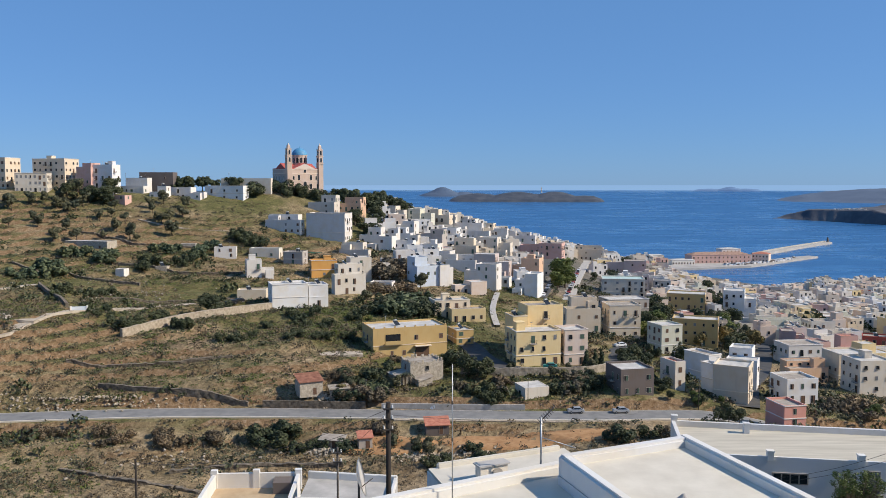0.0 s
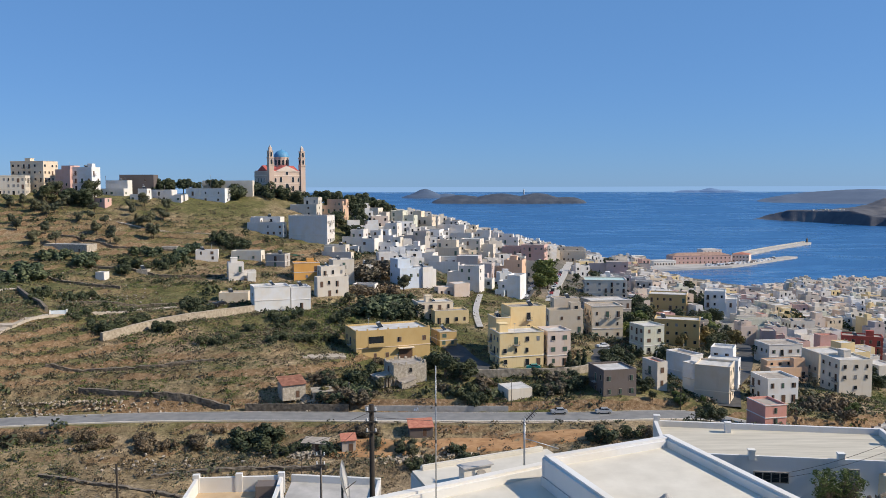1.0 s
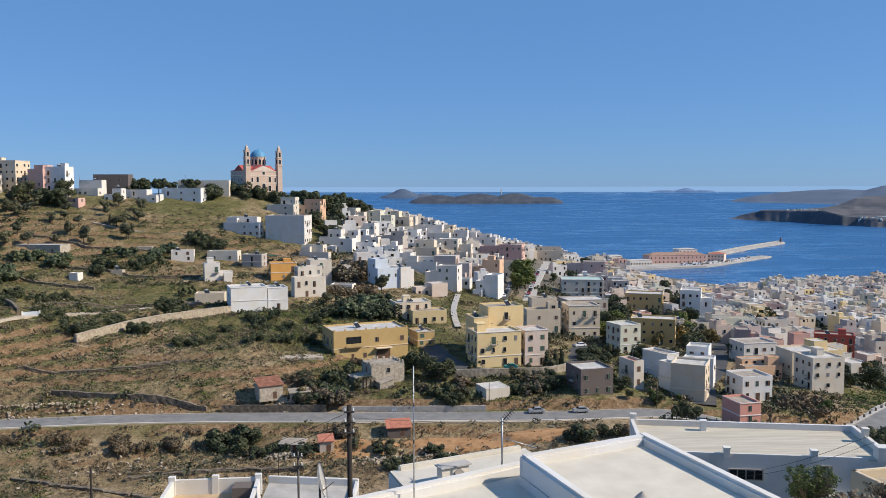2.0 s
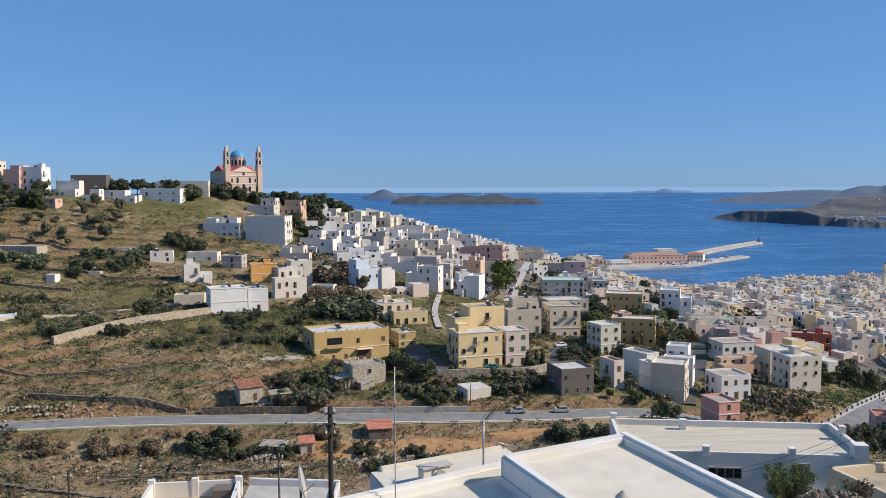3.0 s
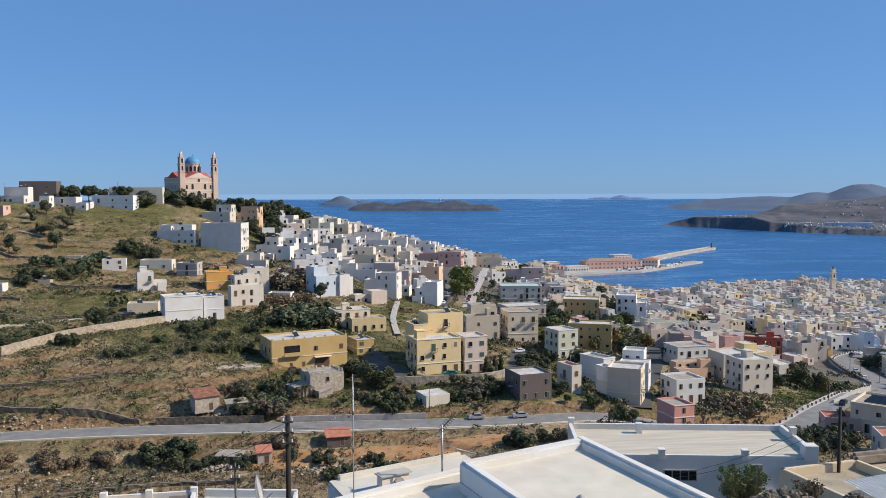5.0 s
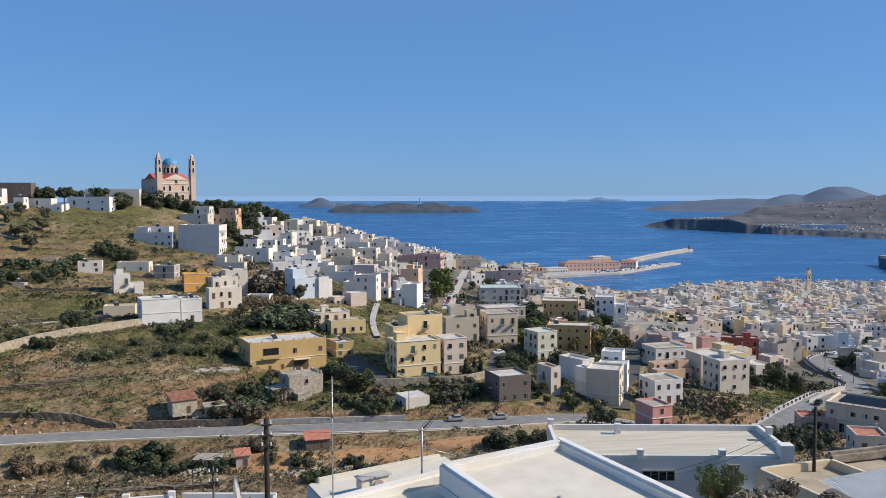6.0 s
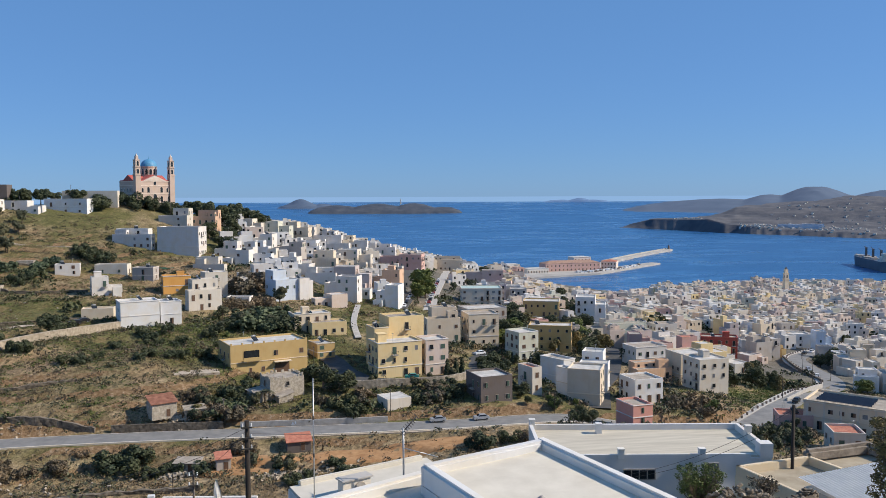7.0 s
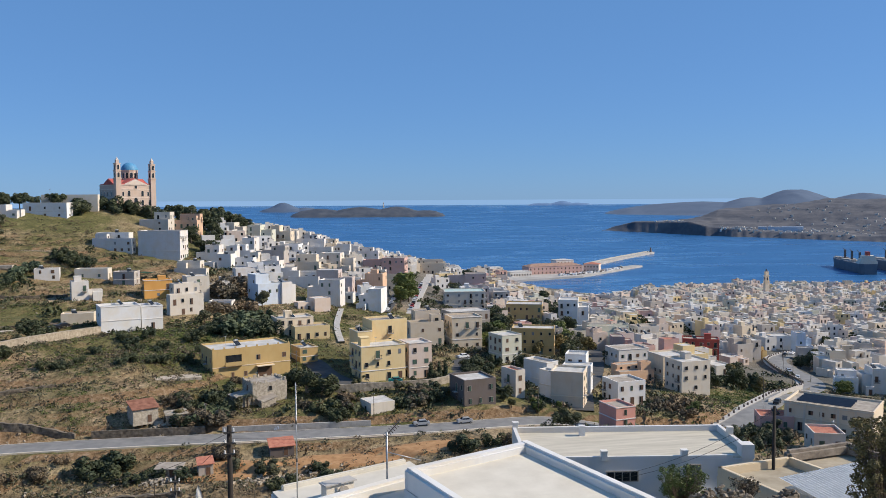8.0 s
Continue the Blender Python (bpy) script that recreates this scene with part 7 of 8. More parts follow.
def make_tree(kind, seed):
    """Unit trees about 5 m high: kinds olive, broad, pine, cypress, bush, pear."""
    rng = random.Random(seed)
    root = new("tree")
    height, mat, blobs, trunk_h, leaves, size = 5.0, LEAF_OLIVE, [], 1.4, 1900, 0.15
    if kind == "olive":
        for i in range(11):
            a = rng.uniform(0, 6.3)
            blobs.append((1.5 * math.cos(a) * rng.random(), 1.5 * math.sin(a) * rng.random(), rng.uniform(2.0, 3.9), rng.uniform(0.6, 1.05)))
    elif kind == "broad":
        mat, leaves = LEAF_DARK, 2200
        for i in range(15):
            a, q = rng.uniform(0, 6.3), rng.random() ** 0.6
            blobs.append((1.9 * math.cos(a) * q, 1.9 * math.sin(a) * q, rng.uniform(1.5, 4.3), rng.uniform(0.6, 1.1)))
    elif kind == "green":
        mat, leaves = LEAF_GREEN, 2200
        for i in range(15):
            a, q = rng.uniform(0, 6.3), rng.random() ** 0.6
            blobs.append((1.8 * math.cos(a) * q, 1.8 * math.sin(a) * q, rng.uniform(1.4, 4.4), rng.uniform(0.6, 1.1)))
    elif kind == "pine":
        mat, leaves, trunk_h = LEAF_DARK, 2200, 2.0
        for i in range(14):
            a, q = rng.uniform(0, 6.3), rng.random() ** 0.5
            blobs.append((2.0 * math.cos(a) * q, 2.0 * math.sin(a) * q, rng.uniform(2.6, 4.4), rng.uniform(0.5, 0.95)))
    elif kind == "cypress":
        mat, leaves, trunk_h = LEAF_DARK, 1400, 0.6
        for i in range(12):
            zz = 0.7 + 4.0 * i / 11
            r = 0.75 * (1 - i / 13) + 0.12
            blobs.append((rng.gauss(0, 0.1), rng.gauss(0, 0.1), zz, r))
    elif kind == "bush":
        mat, leaves, trunk_h = LEAF_DARK, 1500, 0.3
        for i in range(11):
            a, q = rng.uniform(0, 6.3), rng.random() ** 0.6
            blobs.append((2.2 * math.cos(a) * q, 2.2 * math.sin(a) * q, rng.uniform(0.4, 2.2), rng.uniform(0.6, 1.1)))
    elif kind == "scrub":
        mat, leaves, trunk_h = LEAF_DRY, 1500, 0.3
        for i in range(10):
            a, q = rng.uniform(0, 6.3), rng.random() ** 0.6
            blobs.append((2.2 * math.cos(a) * q, 2.2 * math.sin(a) * q, rng.uniform(0.3, 1.8), rng.uniform(0.6, 1.0)))
    elif kind == "pear":
        mat, leaves, trunk_h, size = LEAF_PEAR, 800, 0.3, 0.22
        for i in range(12):
            a, q = rng.uniform(0, 6.3), rng.random() ** 0.6
            blobs.append((2.4 * math.cos(a) * q, 2.0 * math.sin(a) * q, rng.uniform(0.3, 1.9), rng.uniform(0.5, 0.9)))
    elif kind == "rusty":
        mat = LEAF_AUTUMN
        for i in range(13):
            a, q = rng.uniform(0, 6.3), rng.random() ** 0.6
            blobs.append((1.7 * math.cos(a) * q, 1.7 * math.sin(a) * q, rng.uniform(1.6, 4.2), rng.uniform(0.55, 1.0)))
    bm = bmesh.new()
    tube(bm, (0, 0, -0.5), (0.1, 0, trunk_h), 0.20, 0.13, 7)
    for b in blobs[:5]:
        tube(bm, (0.1, 0, trunk_h * 0.9), (b[0] * 0.8, b[1] * 0.8, b[2]), 0.10, 0.03, 5)
    part("trunk", bm, BARK, root)
    part("crown", cloud_mesh("crown", *leaf_cloud(rng, blobs, leaves, size), mat), None, root)
    return root


WORDS = {"olive": ("grey-green olive tree with an open rounded crown", "tree", "trees on the slopes"), "broad": ("dark green dense leafy tree", "tree", "trees on the slopes"),
         "green": ("fresh green leafy tree beside the street", "tree", "trees on the slopes"), "pine": ("dark green spreading pine tree", "tree", "trees on the slopes"),
         "rusty": ("leafy tree with rust-brown and olive foliage", "tree", "trees on the slopes"), "cypress": ("slim dark cypress tree", "tree", "trees on the slopes"), "bush": ("dense dark green bush on the hillside", "bush", "bushes on the slopes"),
         "scrub": ("brown dry thorny bush on the hillside", "bush", "bushes on the slopes"), "pear": ("grey-green prickly pear thicket", "bush", "bushes on the slopes")}
STOCK = {}


def plant(kind, x, y, size, seed=0):
    """One tree or bush, size metres high, standing on the ground."""
    rng = random.Random(int(x * 31 + y * 17 + seed))
    key = (kind, rng.randrange(4))
    natural = {"bush": 3.0, "scrub": 2.7, "pear": 2.6}.get(kind, 5.0)
    k = size / natural
    m = pose(x, y, ground(x, y) - 0.1, 0, 0, rng.uniform(0, 360))
    if key not in STOCK:
        ob = STOCK[key] = make_tree(kind, hash(key[1] * 7 + len(kind)) & 255)
        ob.matrix_world = m
    else:
        ob = copy_thing(STOCK[key], m)
    ob.name = "bush" if natural < 4 else "tree"
    ob.scale = (k * rng.uniform(0.9, 1.15), k * rng.uniform(0.9, 1.15), k)
    tagged(ob, *WORDS[kind])
    return ob


def near_roads(x, y, margin):
    hit = np.zeros(len(x), bool)
    for line, half in ROADS:
        hit |= (((x[:, None] - line[None, :, 0]) ** 2 + (y[:, None] - line[None, :, 1]) ** 2).min(1) < (half + margin) ** 2)
    return hit


def tufts(name, label, count, az0, az1, r0, r1, size, leaves, mat, seed, clump=0.03, threshold=0.0, tall=1.0, bank=False):
    """Low plants over a stretch of open ground, as one mesh of many small leaf sprays."""
    g = np.random.RandomState(seed)
    az, r = np.radians(g.uniform(az0, az1, count * 3)), np.sqrt(g.uniform(r0 ** 2, r1 ** 2, count * 3))
    x, y = r * np.sin(az), r * np.cos(az)
    keep = ~near_roads(x, y, 0.7)
    nz = np.array([noise.fractal(Vector((a * clump, b * clump, seed)), 0.8, 2.0, 3) for a, b in zip(x, y)])
    keep &= nz > threshold
    fp = np.array(FOOTPRINTS)
    for i in range(0, len(fp)):
        keep &= (x - fp[i, 0]) ** 2 + (y - fp[i, 1]) ** 2 > (fp[i, 2] * 0.9) ** 2
    x, y = x[keep][:count], y[keep][:count]
    n = len(x)
    z = ground(x, y)
    s = size * np.exp(g.normal(0, 0.35, n))
    # sprays: a point in a low dome and two leaf axes
    shape = (n, leaves)
    a, q = g.uniform(0, 2 * np.pi, shape), np.sqrt(g.uniform(0, 1, shape))
    cx, cy = x[:, None] + np.cos(a) * q * s[:, None], y[:, None] + np.sin(a) * q * s[:, None]
    cz = z[:, None] + s[:, None] * tall * (np.sqrt(np.maximum(0, 1 - q * q)) * g.uniform(0.3, 1.0, shape)) - 0.05
    ex = g.normal(0, 1, (*shape, 3))
    ey = g.normal(0, 1, (*shape, 3))
    ex /= np.linalg.norm(ex, axis=2, keepdims=True)
    ey = np.cross(ex, ey)
    ey /= np.linalg.norm(ey, axis=2, keepdims=True)
    c = np.stack([cx, cy, cz], 2)
    k = (s[:, None, None] * 0.19)
    v = np.stack([c - ex * k - ey * k * 0.6, c + ex * k - ey * k * 0.6, c + ex * k * 0.9 + ey * k * 0.6, c - ex * k * 0.8 + ey * k * 0.6], 2).reshape(-1, 3)
    f = np.arange(len(v)).reshape(-1, 4)
    me = bpy.data.meshes.new(name)
    me.from_pydata(v.tolist(), [], f.tolist())
    me.materials.append(mat)
    return tagged(new(name, me), label, "plants", kind="stuff")


tufts("scrub", "low brown thorny scrub over the dry hillside", 15000, -33, 14, 158, 470, 0.62, 14, LEAF_DRY, 1, 0.03, -0.25)
tufts("scrub", "grey-green phrygana shrubs over the hillside", 6000, -33, 14, 158, 470, 0.7, 16, LEAF_OLIVE, 2, 0.025, 0.0)
tufts("weeds", "fresh green weeds and grass on the terraces", 9000, -33, 14, 160, 400, 0.5, 16, LEAF_GREEN, 3, 0.02, 0.05, 0.6)
tufts("scrub", "dark dense shrubs along the terrace edges", 600, -33, 13, 200, 440, 1.5, 36, LEAF_DARK, 4, 0.022, 0.12)
tufts("scrub", "mixed shrubs between the houses below the road", 1500, 8, 48, 190, 340, 1.0, 24, LEAF_OLIVE, 5, 0.03, -0.1)
tufts("scrub", "brown bushes on the banks beside the houses", 900, 10, 48, 170, 330, 1.0, 24, LEAF_DRY, 6, 0.03, 0.0)
tufts("weeds", "green weeds on the banks beside the bend", 1400, 24, 44, 190, 340, 0.6, 16, LEAF_GREEN, 8, 0.03, -0.1, 0.6)
tufts("scrub", "dark garden shrubs among the town houses", 800, 4, 50, 230, 600, 1.5, 32, LEAF_DARK, 7, 0.02, 0.1)
tufts("garden_trees", "small dark tree crowns among the distant roofs", 260, 23, 50, 420, 940, 3.2, 80, LEAF_DARK, 9, 0.02, 0.15, 1.6)
tufts("scrub", "brown thorny scrub on the slope above the road", 1600, -29, 0, 212, 305, 0.62, 18, LEAF_DRY, 21, 0.05, -0.3)
tufts("scrub", "grey-green shrubs on the slope above the road", 900, -29, 0, 212, 305, 0.68, 20, LEAF_OLIVE, 22, 0.05, -0.15)
tufts("weeds", "green weeds on the slope above the road", 1600, -24, 2, 212, 300, 0.55, 16, LEAF_GREEN, 23, 0.03, 0.0, 0.6)
tufts("scrub", "brown thorny scrub on the field below the road", 1100, -31, 8, 160, 200, 0.6, 16, LEAF_DRY, 24, 0.05, -0.2)
tufts("scrub", "grey-green shrubs on the bank below the road", 400, -31, 0, 172, 201, 0.75, 20, LEAF_OLIVE, 25, 0.05, -0.05)

tufts("weeds", "fresh green grass on the bank inside the bend", 2600, 29, 35.5, 245, 345, 0.5, 12, LEAF_GREEN, 31, 0.03, -0.6, 0.5)
tufts("weeds", "tawny dry grass over the slopes", 16000, -33, 6, 160, 440, 0.42, 8, LEAF_STRAW, 32, 0.04, -0.3, 0.5)
tufts("weeds", "fresh green grass on the slope above the ochre villa", 5200, -10, 0.5, 252, 312, 0.5, 12, LEAF_GREEN, 33, 0.03, -0.5, 0.5)
plant("olive", -201.2, 414.8, 6.6)
plant("olive", -207.7, 412.7, 6.6)
plant("olive", -130.2, 393.0, 7.6)
plant("olive", -191.6, 391.7, 5.8)
plant("olive", -206.0, 412.4, 5.9)
plant("olive", -129.2, 392.3, 7.7)
plant("olive", -151.0, 422.8, 6.4)
plant("olive", -155.1, 390.3, 7.9)
plant("olive", -147.1, 433.7, 7.7)
plant("olive", -155.2, 401.0, 5.6)
plant("olive", -181.7, 421.5, 8.8)
plant("olive", -138.9, 404.9, 6.1)
plant("olive", -135.0, 405.1, 8.3)
plant("olive", -141.6, 408.1, 6.6)
plant("olive", -163.5, 405.3, 5.6)
plant("olive", -178.0, 378.2, 4.8)
plant("olive", -201.6, 381.0, 5.7)
plant("olive", -168.1, 402.3, 6.2)
plant("olive", -134.9, 431.4, 7.0)
plant("olive", -190.3, 385.6, 5.7)
plant("olive", -176.1, 383.5, 5.9)
plant("olive", -156.6, 378.9, 5.0)
plant("olive", -211.9, 403.8, 7.8)
plant("olive", -165.7, 415.1, 6.4)
plant("olive", -196.0, 392.8, 5.0)
plant("olive", -145.9, 382.1, 8.1)
plant("olive", -142.0, 380.4, 4.8)
plant("olive", -175.8, 370.4, 7.2)
plant("olive", -166.9, 373.4, 6.7)
plant("olive", -147.6, 417.7, 5.9)
plant("olive", -182.1, 415.9, 6.6)
plant("olive", -135.0, 420.9, 5.2)
plant("olive", -214.9, 406.7, 7.9)
plant("olive", -185.3, 405.7, 5.4)
plant("olive", -132.1, 417.6, 6.0)
plant("olive", -216.1, 411.7, 5.7)
plant("olive", -189.5, 442.1, 5.6)
plant("olive", -191.6, 434.6, 9.3)
plant("olive", -195.7, 420.7, 8.2)
plant("olive", -182.8, 409.0, 6.8)
plant("olive", -195.0, 426.5, 5.4)
plant("olive", -193.3, 433.9, 8.9)
plant("olive", -179.3, 428.0, 5.4)
plant("olive", -197.6, 433.1, 6.2)
plant("olive", -188.7, 411.8, 5.6)
plant("olive", -192.7, 409.9, 7.2)
plant("broad", -175.9, 438.0, 9.7)
plant("broad", -181.6, 422.7, 8.8)
plant("broad", -197.4, 446.3, 6.9)
plant("broad", -174.3, 423.5, 9.5)
plant("broad", -192.8, 423.1, 9.0)
plant("broad", -181.9, 422.5, 7.8)
plant("broad", -182.7, 425.4, 6.8)
plant("broad", -172.1, 422.3, 6.0)
plant("broad", -78.4, 273.0, 7.2)
plant("bush", -75.6, 280.0, 3.9)
plant("olive", -80.4, 268.2, 3.4)
plant("bush", -5.8, 292.9, 5.9)
plant("bush", -23.0, 288.1, 4.3)
plant("bush", -6.1, 303.9, 4.3)
plant("bush", -21.6, 301.2, 5.8)
plant("bush", -10.0, 291.8, 4.6)
plant("olive", -27.5, 285.7, 3.9)
plant("olive", -9.5, 343.9, 7.4)
plant("olive", -10.3, 294.8, 5.6)
plant("olive", -9.3, 337.9, 6.8)
plant("olive", -20.5, 290.3, 6.2)
plant("olive", -18.6, 313.4, 4.3)
plant("olive", -28.8, 307.7, 5.6)
plant("pear", -7.0, 301.9, 3.8)
plant("pear", -13.9, 292.7, 4.6)
plant("pear", -18.7, 288.4, 5.3)
plant("pear", -18.4, 301.4, 4.4)
plant("pear", -8.5, 313.9, 4.2)
plant("pear", -12.0, 288.8, 3.5)
plant("pear", -17.8, 298.5, 5.6)
plant("pear", -12.4, 307.8, 5.7)
plant("scrub", -20.6, 364.4, 9.3)
plant("scrub", -30.9, 348.6, 8.8)
plant("scrub", -24.8, 325.1, 5.7)
plant("scrub", -18.4, 359.5, 6.2)
plant("scrub", -25.2, 349.1, 7.6)
plant("scrub", -16.5, 332.6, 5.2)
plant("pine", -61.4, 486.1, 10.2)
plant("pine", -59.1, 486.4, 10.9)
plant("pine", -56.8, 486.7, 8.3)
plant("pine", -54.4, 487.0, 11.4)
plant("pine", -52.1, 487.2, 11.1)
plant("pine", -49.8, 487.5, 10.6)
plant("pine", -47.4, 487.7, 10.5)
plant("pine", -45.1, 487.9, 11.7)
plant("pine", -42.8, 488.1, 11.7)
plant("pine", -40.4, 488.3, 11.5)
plant("pine", -40.9, 524.4, 11.3)
plant("pine", -38.5, 526.6, 9.3)
plant("pine", -35.3, 517.8, 10.1)
plant("pine", -32.8, 517.0, 9.1)
plant("pine", -30.6, 523.1, 9.3)
plant("pine", -27.5, 512.3, 9.2)
plant("pine", -24.9, 510.4, 10.0)
plant("pine", -22.6, 512.5, 9.9)
plant("bush", -82.3, 483.0, 5.2)
plant("bush", -69.0, 485.1, 5.9)
plant("bush", -95.9, 487.7, 4.1)
plant("bush", -106.2, 474.3, 6.3)
plant("bush", -74.7, 484.3, 6.8)
plant("bush", -101.6, 480.4, 5.4)
plant("bush", -85.5, 489.6, 6.3)
plant("bush", -67.6, 485.3, 5.9)
plant("bush", -80.0, 483.4, 5.8)
plant("bush", -73.4, 484.5, 6.7)
plant("pine", -119.1, 475.3, 8.9)
plant("pine", -110.3, 477.4, 6.3)
plant("pine", -121.4, 474.7, 9.3)
plant("pine", -104.5, 478.7, 7.0)
plant("pine", -106.9, 478.2, 7.0)
plant("pine", -130.3, 472.3, 7.5)
plant("pine", -110.6, 477.3, 6.8)
plant("bush", -89.2, 485.9, 5.0)
plant("bush", -105.6, 467.2, 7.5)
plant("bush", -89.9, 485.8, 5.5)
plant("bush", -107.4, 478.1, 5.1)
plant("bush", -88.2, 477.9, 7.0)
plant("bush", -106.2, 478.4, 5.4)
plant("bush", -88.5, 481.9, 7.0)
plant("bush", -94.9, 482.8, 7.6)
plant("pine", -144.5, 468.2, 6.4)
plant("pine", -147.0, 467.4, 7.1)
plant("pine", -146.6, 467.6, 10.0)
plant("pine", -144.2, 468.3, 8.8)
plant("pine", -137.4, 470.4, 9.9)
plant("pine", -135.1, 471.0, 8.2)
plant("bush", -150.8, 465.2, 4.7)
plant("bush", -154.3, 465.1, 5.4)
plant("bush", -154.6, 465.0, 3.8)
plant("bush", -147.9, 467.2, 4.3)
plant("bush", -149.4, 460.4, 4.1)
plant("bush", -156.3, 464.4, 3.4)
plant("broad", -38.1, 467.5, 9.9)
plant("broad", -48.6, 452.4, 9.1)
plant("broad", -38.3, 459.4, 8.0)
plant("broad", -42.1, 439.0, 6.2)
plant("broad", -36.2, 434.5, 8.2)
plant("bush", -79.7, 251.7, 3.0)
plant("bush", -82.0, 253.1, 3.4)
plant("bush", -98.5, 247.1, 3.9)
plant("bush", -95.2, 251.6, 3.9)
plant("bush", -91.2, 261.6, 3.6)
plant("bush", -95.6, 249.3, 3.5)
plant("bush", -94.1, 248.8, 3.4)
plant("bush", -93.8, 250.0, 3.9)
plant("bush", -80.6, 252.4, 3.5)
plant("pear", -152.6, 318.3, 4.1)
plant("pear", -149.6, 323.0, 3.2)
plant("pear", -152.8, 319.3, 4.2)
plant("pear", -157.0, 324.0, 3.5)
plant("pear", -160.0, 311.3, 4.8)
plant("pear", -157.7, 329.2, 5.3)
plant("pear", -151.6, 321.0, 3.0)
plant("pear", -150.9, 320.2, 4.4)
plant("pear", -160.7, 310.9, 3.0)
plant("pear", -160.5, 326.7, 3.9)
plant("pear", -144.0, 351.7, 4.7)
plant("pear", -156.8, 354.9, 4.2)
plant("pear", -161.1, 353.0, 5.0)
plant("pear", -145.5, 348.9, 3.5)
plant("pear", -146.5, 348.5, 4.4)
plant("pear", -156.1, 359.6, 3.0)
plant("pear", -142.5, 347.9, 3.5)
plant("pear", -148.1, 355.4, 4.3)
plant("bush", -114.0, 355.1, 4.3)
plant("bush", -125.5, 347.0, 2.9)
plant("bush", -127.3, 352.7, 4.9)
plant("bush", -126.4, 341.4, 3.0)
plant("bush", -112.0, 360.0, 3.2)
plant("bush", -124.4, 341.0, 4.2)
plant("bush", -111.4, 350.7, 3.2)
plant("bush", -124.0, 348.6, 5.0)
plant("pear", -128.5, 371.4, 4.4)
plant("pear", -124.0, 351.8, 3.1)
plant("pear", -110.3, 366.8, 4.4)
plant("pear", -126.7, 355.1, 2.9)
plant("pear", -107.6, 380.1, 4.3)
plant("pear", -128.3, 372.5, 2.8)
plant("pear", -121.3, 369.6, 4.6)
plant("pear", -110.1, 372.0, 4.7)
plant("bush", -134.8, 290.2, 3.6)
plant("bush", -122.0, 299.1, 3.7)
plant("bush", -130.9, 276.6, 3.1)
plant("bush", -125.7, 293.2, 2.3)
plant("bush", -134.8, 291.3, 2.9)
plant("bush", -130.3, 297.7, 2.7)
plant("bush", -124.3, 293.8, 3.3)
plant("bush", -116.0, 264.7, 1.9)
plant("bush", -110.8, 258.2, 1.8)
plant("bush", -108.5, 263.5, 2.1)
plant("bush", -106.5, 261.1, 1.9)
plant("bush", -108.2, 255.0, 1.8)
plant("bush", -115.7, 263.8, 2.6)
plant("bush", -87.6, 393.4, 4.2)
plant("bush", -101.8, 398.2, 4.7)
plant("bush", -96.1, 402.7, 4.0)
plant("bush", -94.4, 401.0, 4.1)
plant("bush", -101.6, 404.4, 4.9)
plant("bush", -89.7, 403.1, 3.4)
plant("bush", -96.6, 396.4, 5.1)
plant("bush", -91.8, 391.4, 4.2)
plant("broad", 2.6, 230.0, 7.4)
plant("broad", 6.9, 225.9, 6.3)
plant("broad", 11.6, 223.7, 5.9)
plant("bush", -15.0, 228.5, 3.5)
plant("olive", -24.7, 216.6, 3.1)
plant("scrub", -17.2, 214.3, 2.1)
plant("rusty", -19.9, 213.1, 2.3)
plant("bush", -27.9, 223.3, 2.6)
plant("bush", -20.8, 222.0, 3.7)
plant("olive", -25.4, 221.5, 3.2)
plant("scrub", -17.9, 211.2, 3.5)
plant("rusty", -23.9, 221.7, 3.1)
plant("bush", -18.8, 222.2, 3.6)
plant("bush", -24.8, 219.6, 2.8)
plant("olive", -12.5, 217.6, 3.7)
plant("scrub", -25.2, 215.5, 3.1)
plant("rusty", -26.6, 213.4, 3.4)
plant("bush", -25.8, 211.4, 3.2)
plant("bush", -17.5, 218.3, 3.0)
plant("olive", -27.2, 219.3, 3.5)
plant("scrub", -27.6, 221.3, 2.5)
plant("scrub", -17.9, 211.2, 3.3)
plant("scrub", -26.3, 222.4, 2.1)
plant("scrub", -20.9, 213.0, 3.3)
plant("scrub", -30.3, 221.9, 2.2)
plant("scrub", -22.7, 211.8, 2.4)
plant("scrub", -15.2, 211.5, 3.2)
plant("scrub", -26.7, 212.3, 3.4)
plant("scrub", -14.2, 241.6, 2.3)
plant("scrub", -26.1, 221.5, 2.7)
plant("pear", -20.7, 212.0, 2.7)
plant("pear", -16.7, 212.3, 2.5)
plant("pear", -16.6, 216.4, 2.4)
plant("pear", -20.7, 216.0, 2.8)
plant("pear", -19.1, 214.1, 2.2)
plant("pear", -17.3, 215.3, 2.7)
plant("bush", 14.2, 210.5, 2.3)
plant("bush", 7.1, 212.9, 2.8)
plant("bush", 10.5, 210.7, 2.1)
plant("bush", 12.2, 214.7, 2.4)
plant("bush", 12.4, 210.6, 2.5)
plant("bush", 11.4, 214.7, 3.1)
plant("bush", 12.9, 209.6, 3.0)
plant("bush", 9.4, 212.8, 2.2)
plant("bush", 7.3, 212.9, 2.2)
plant("scrub", 4.4, 217.0, 2.2)
plant("scrub", 7.0, 215.9, 2.2)
plant("scrub", 15.1, 214.5, 2.2)
plant("scrub", 15.0, 219.5, 2.0)
plant("scrub", 17.8, 220.3, 1.9)
plant("scrub", 15.6, 220.4, 2.7)
plant("scrub", 37.3, 220.9, 2.8)
plant("rusty", 42.7, 218.9, 2.7)
plant("bush", 34.6, 214.2, 2.8)
plant("bush", 29.8, 213.9, 2.9)
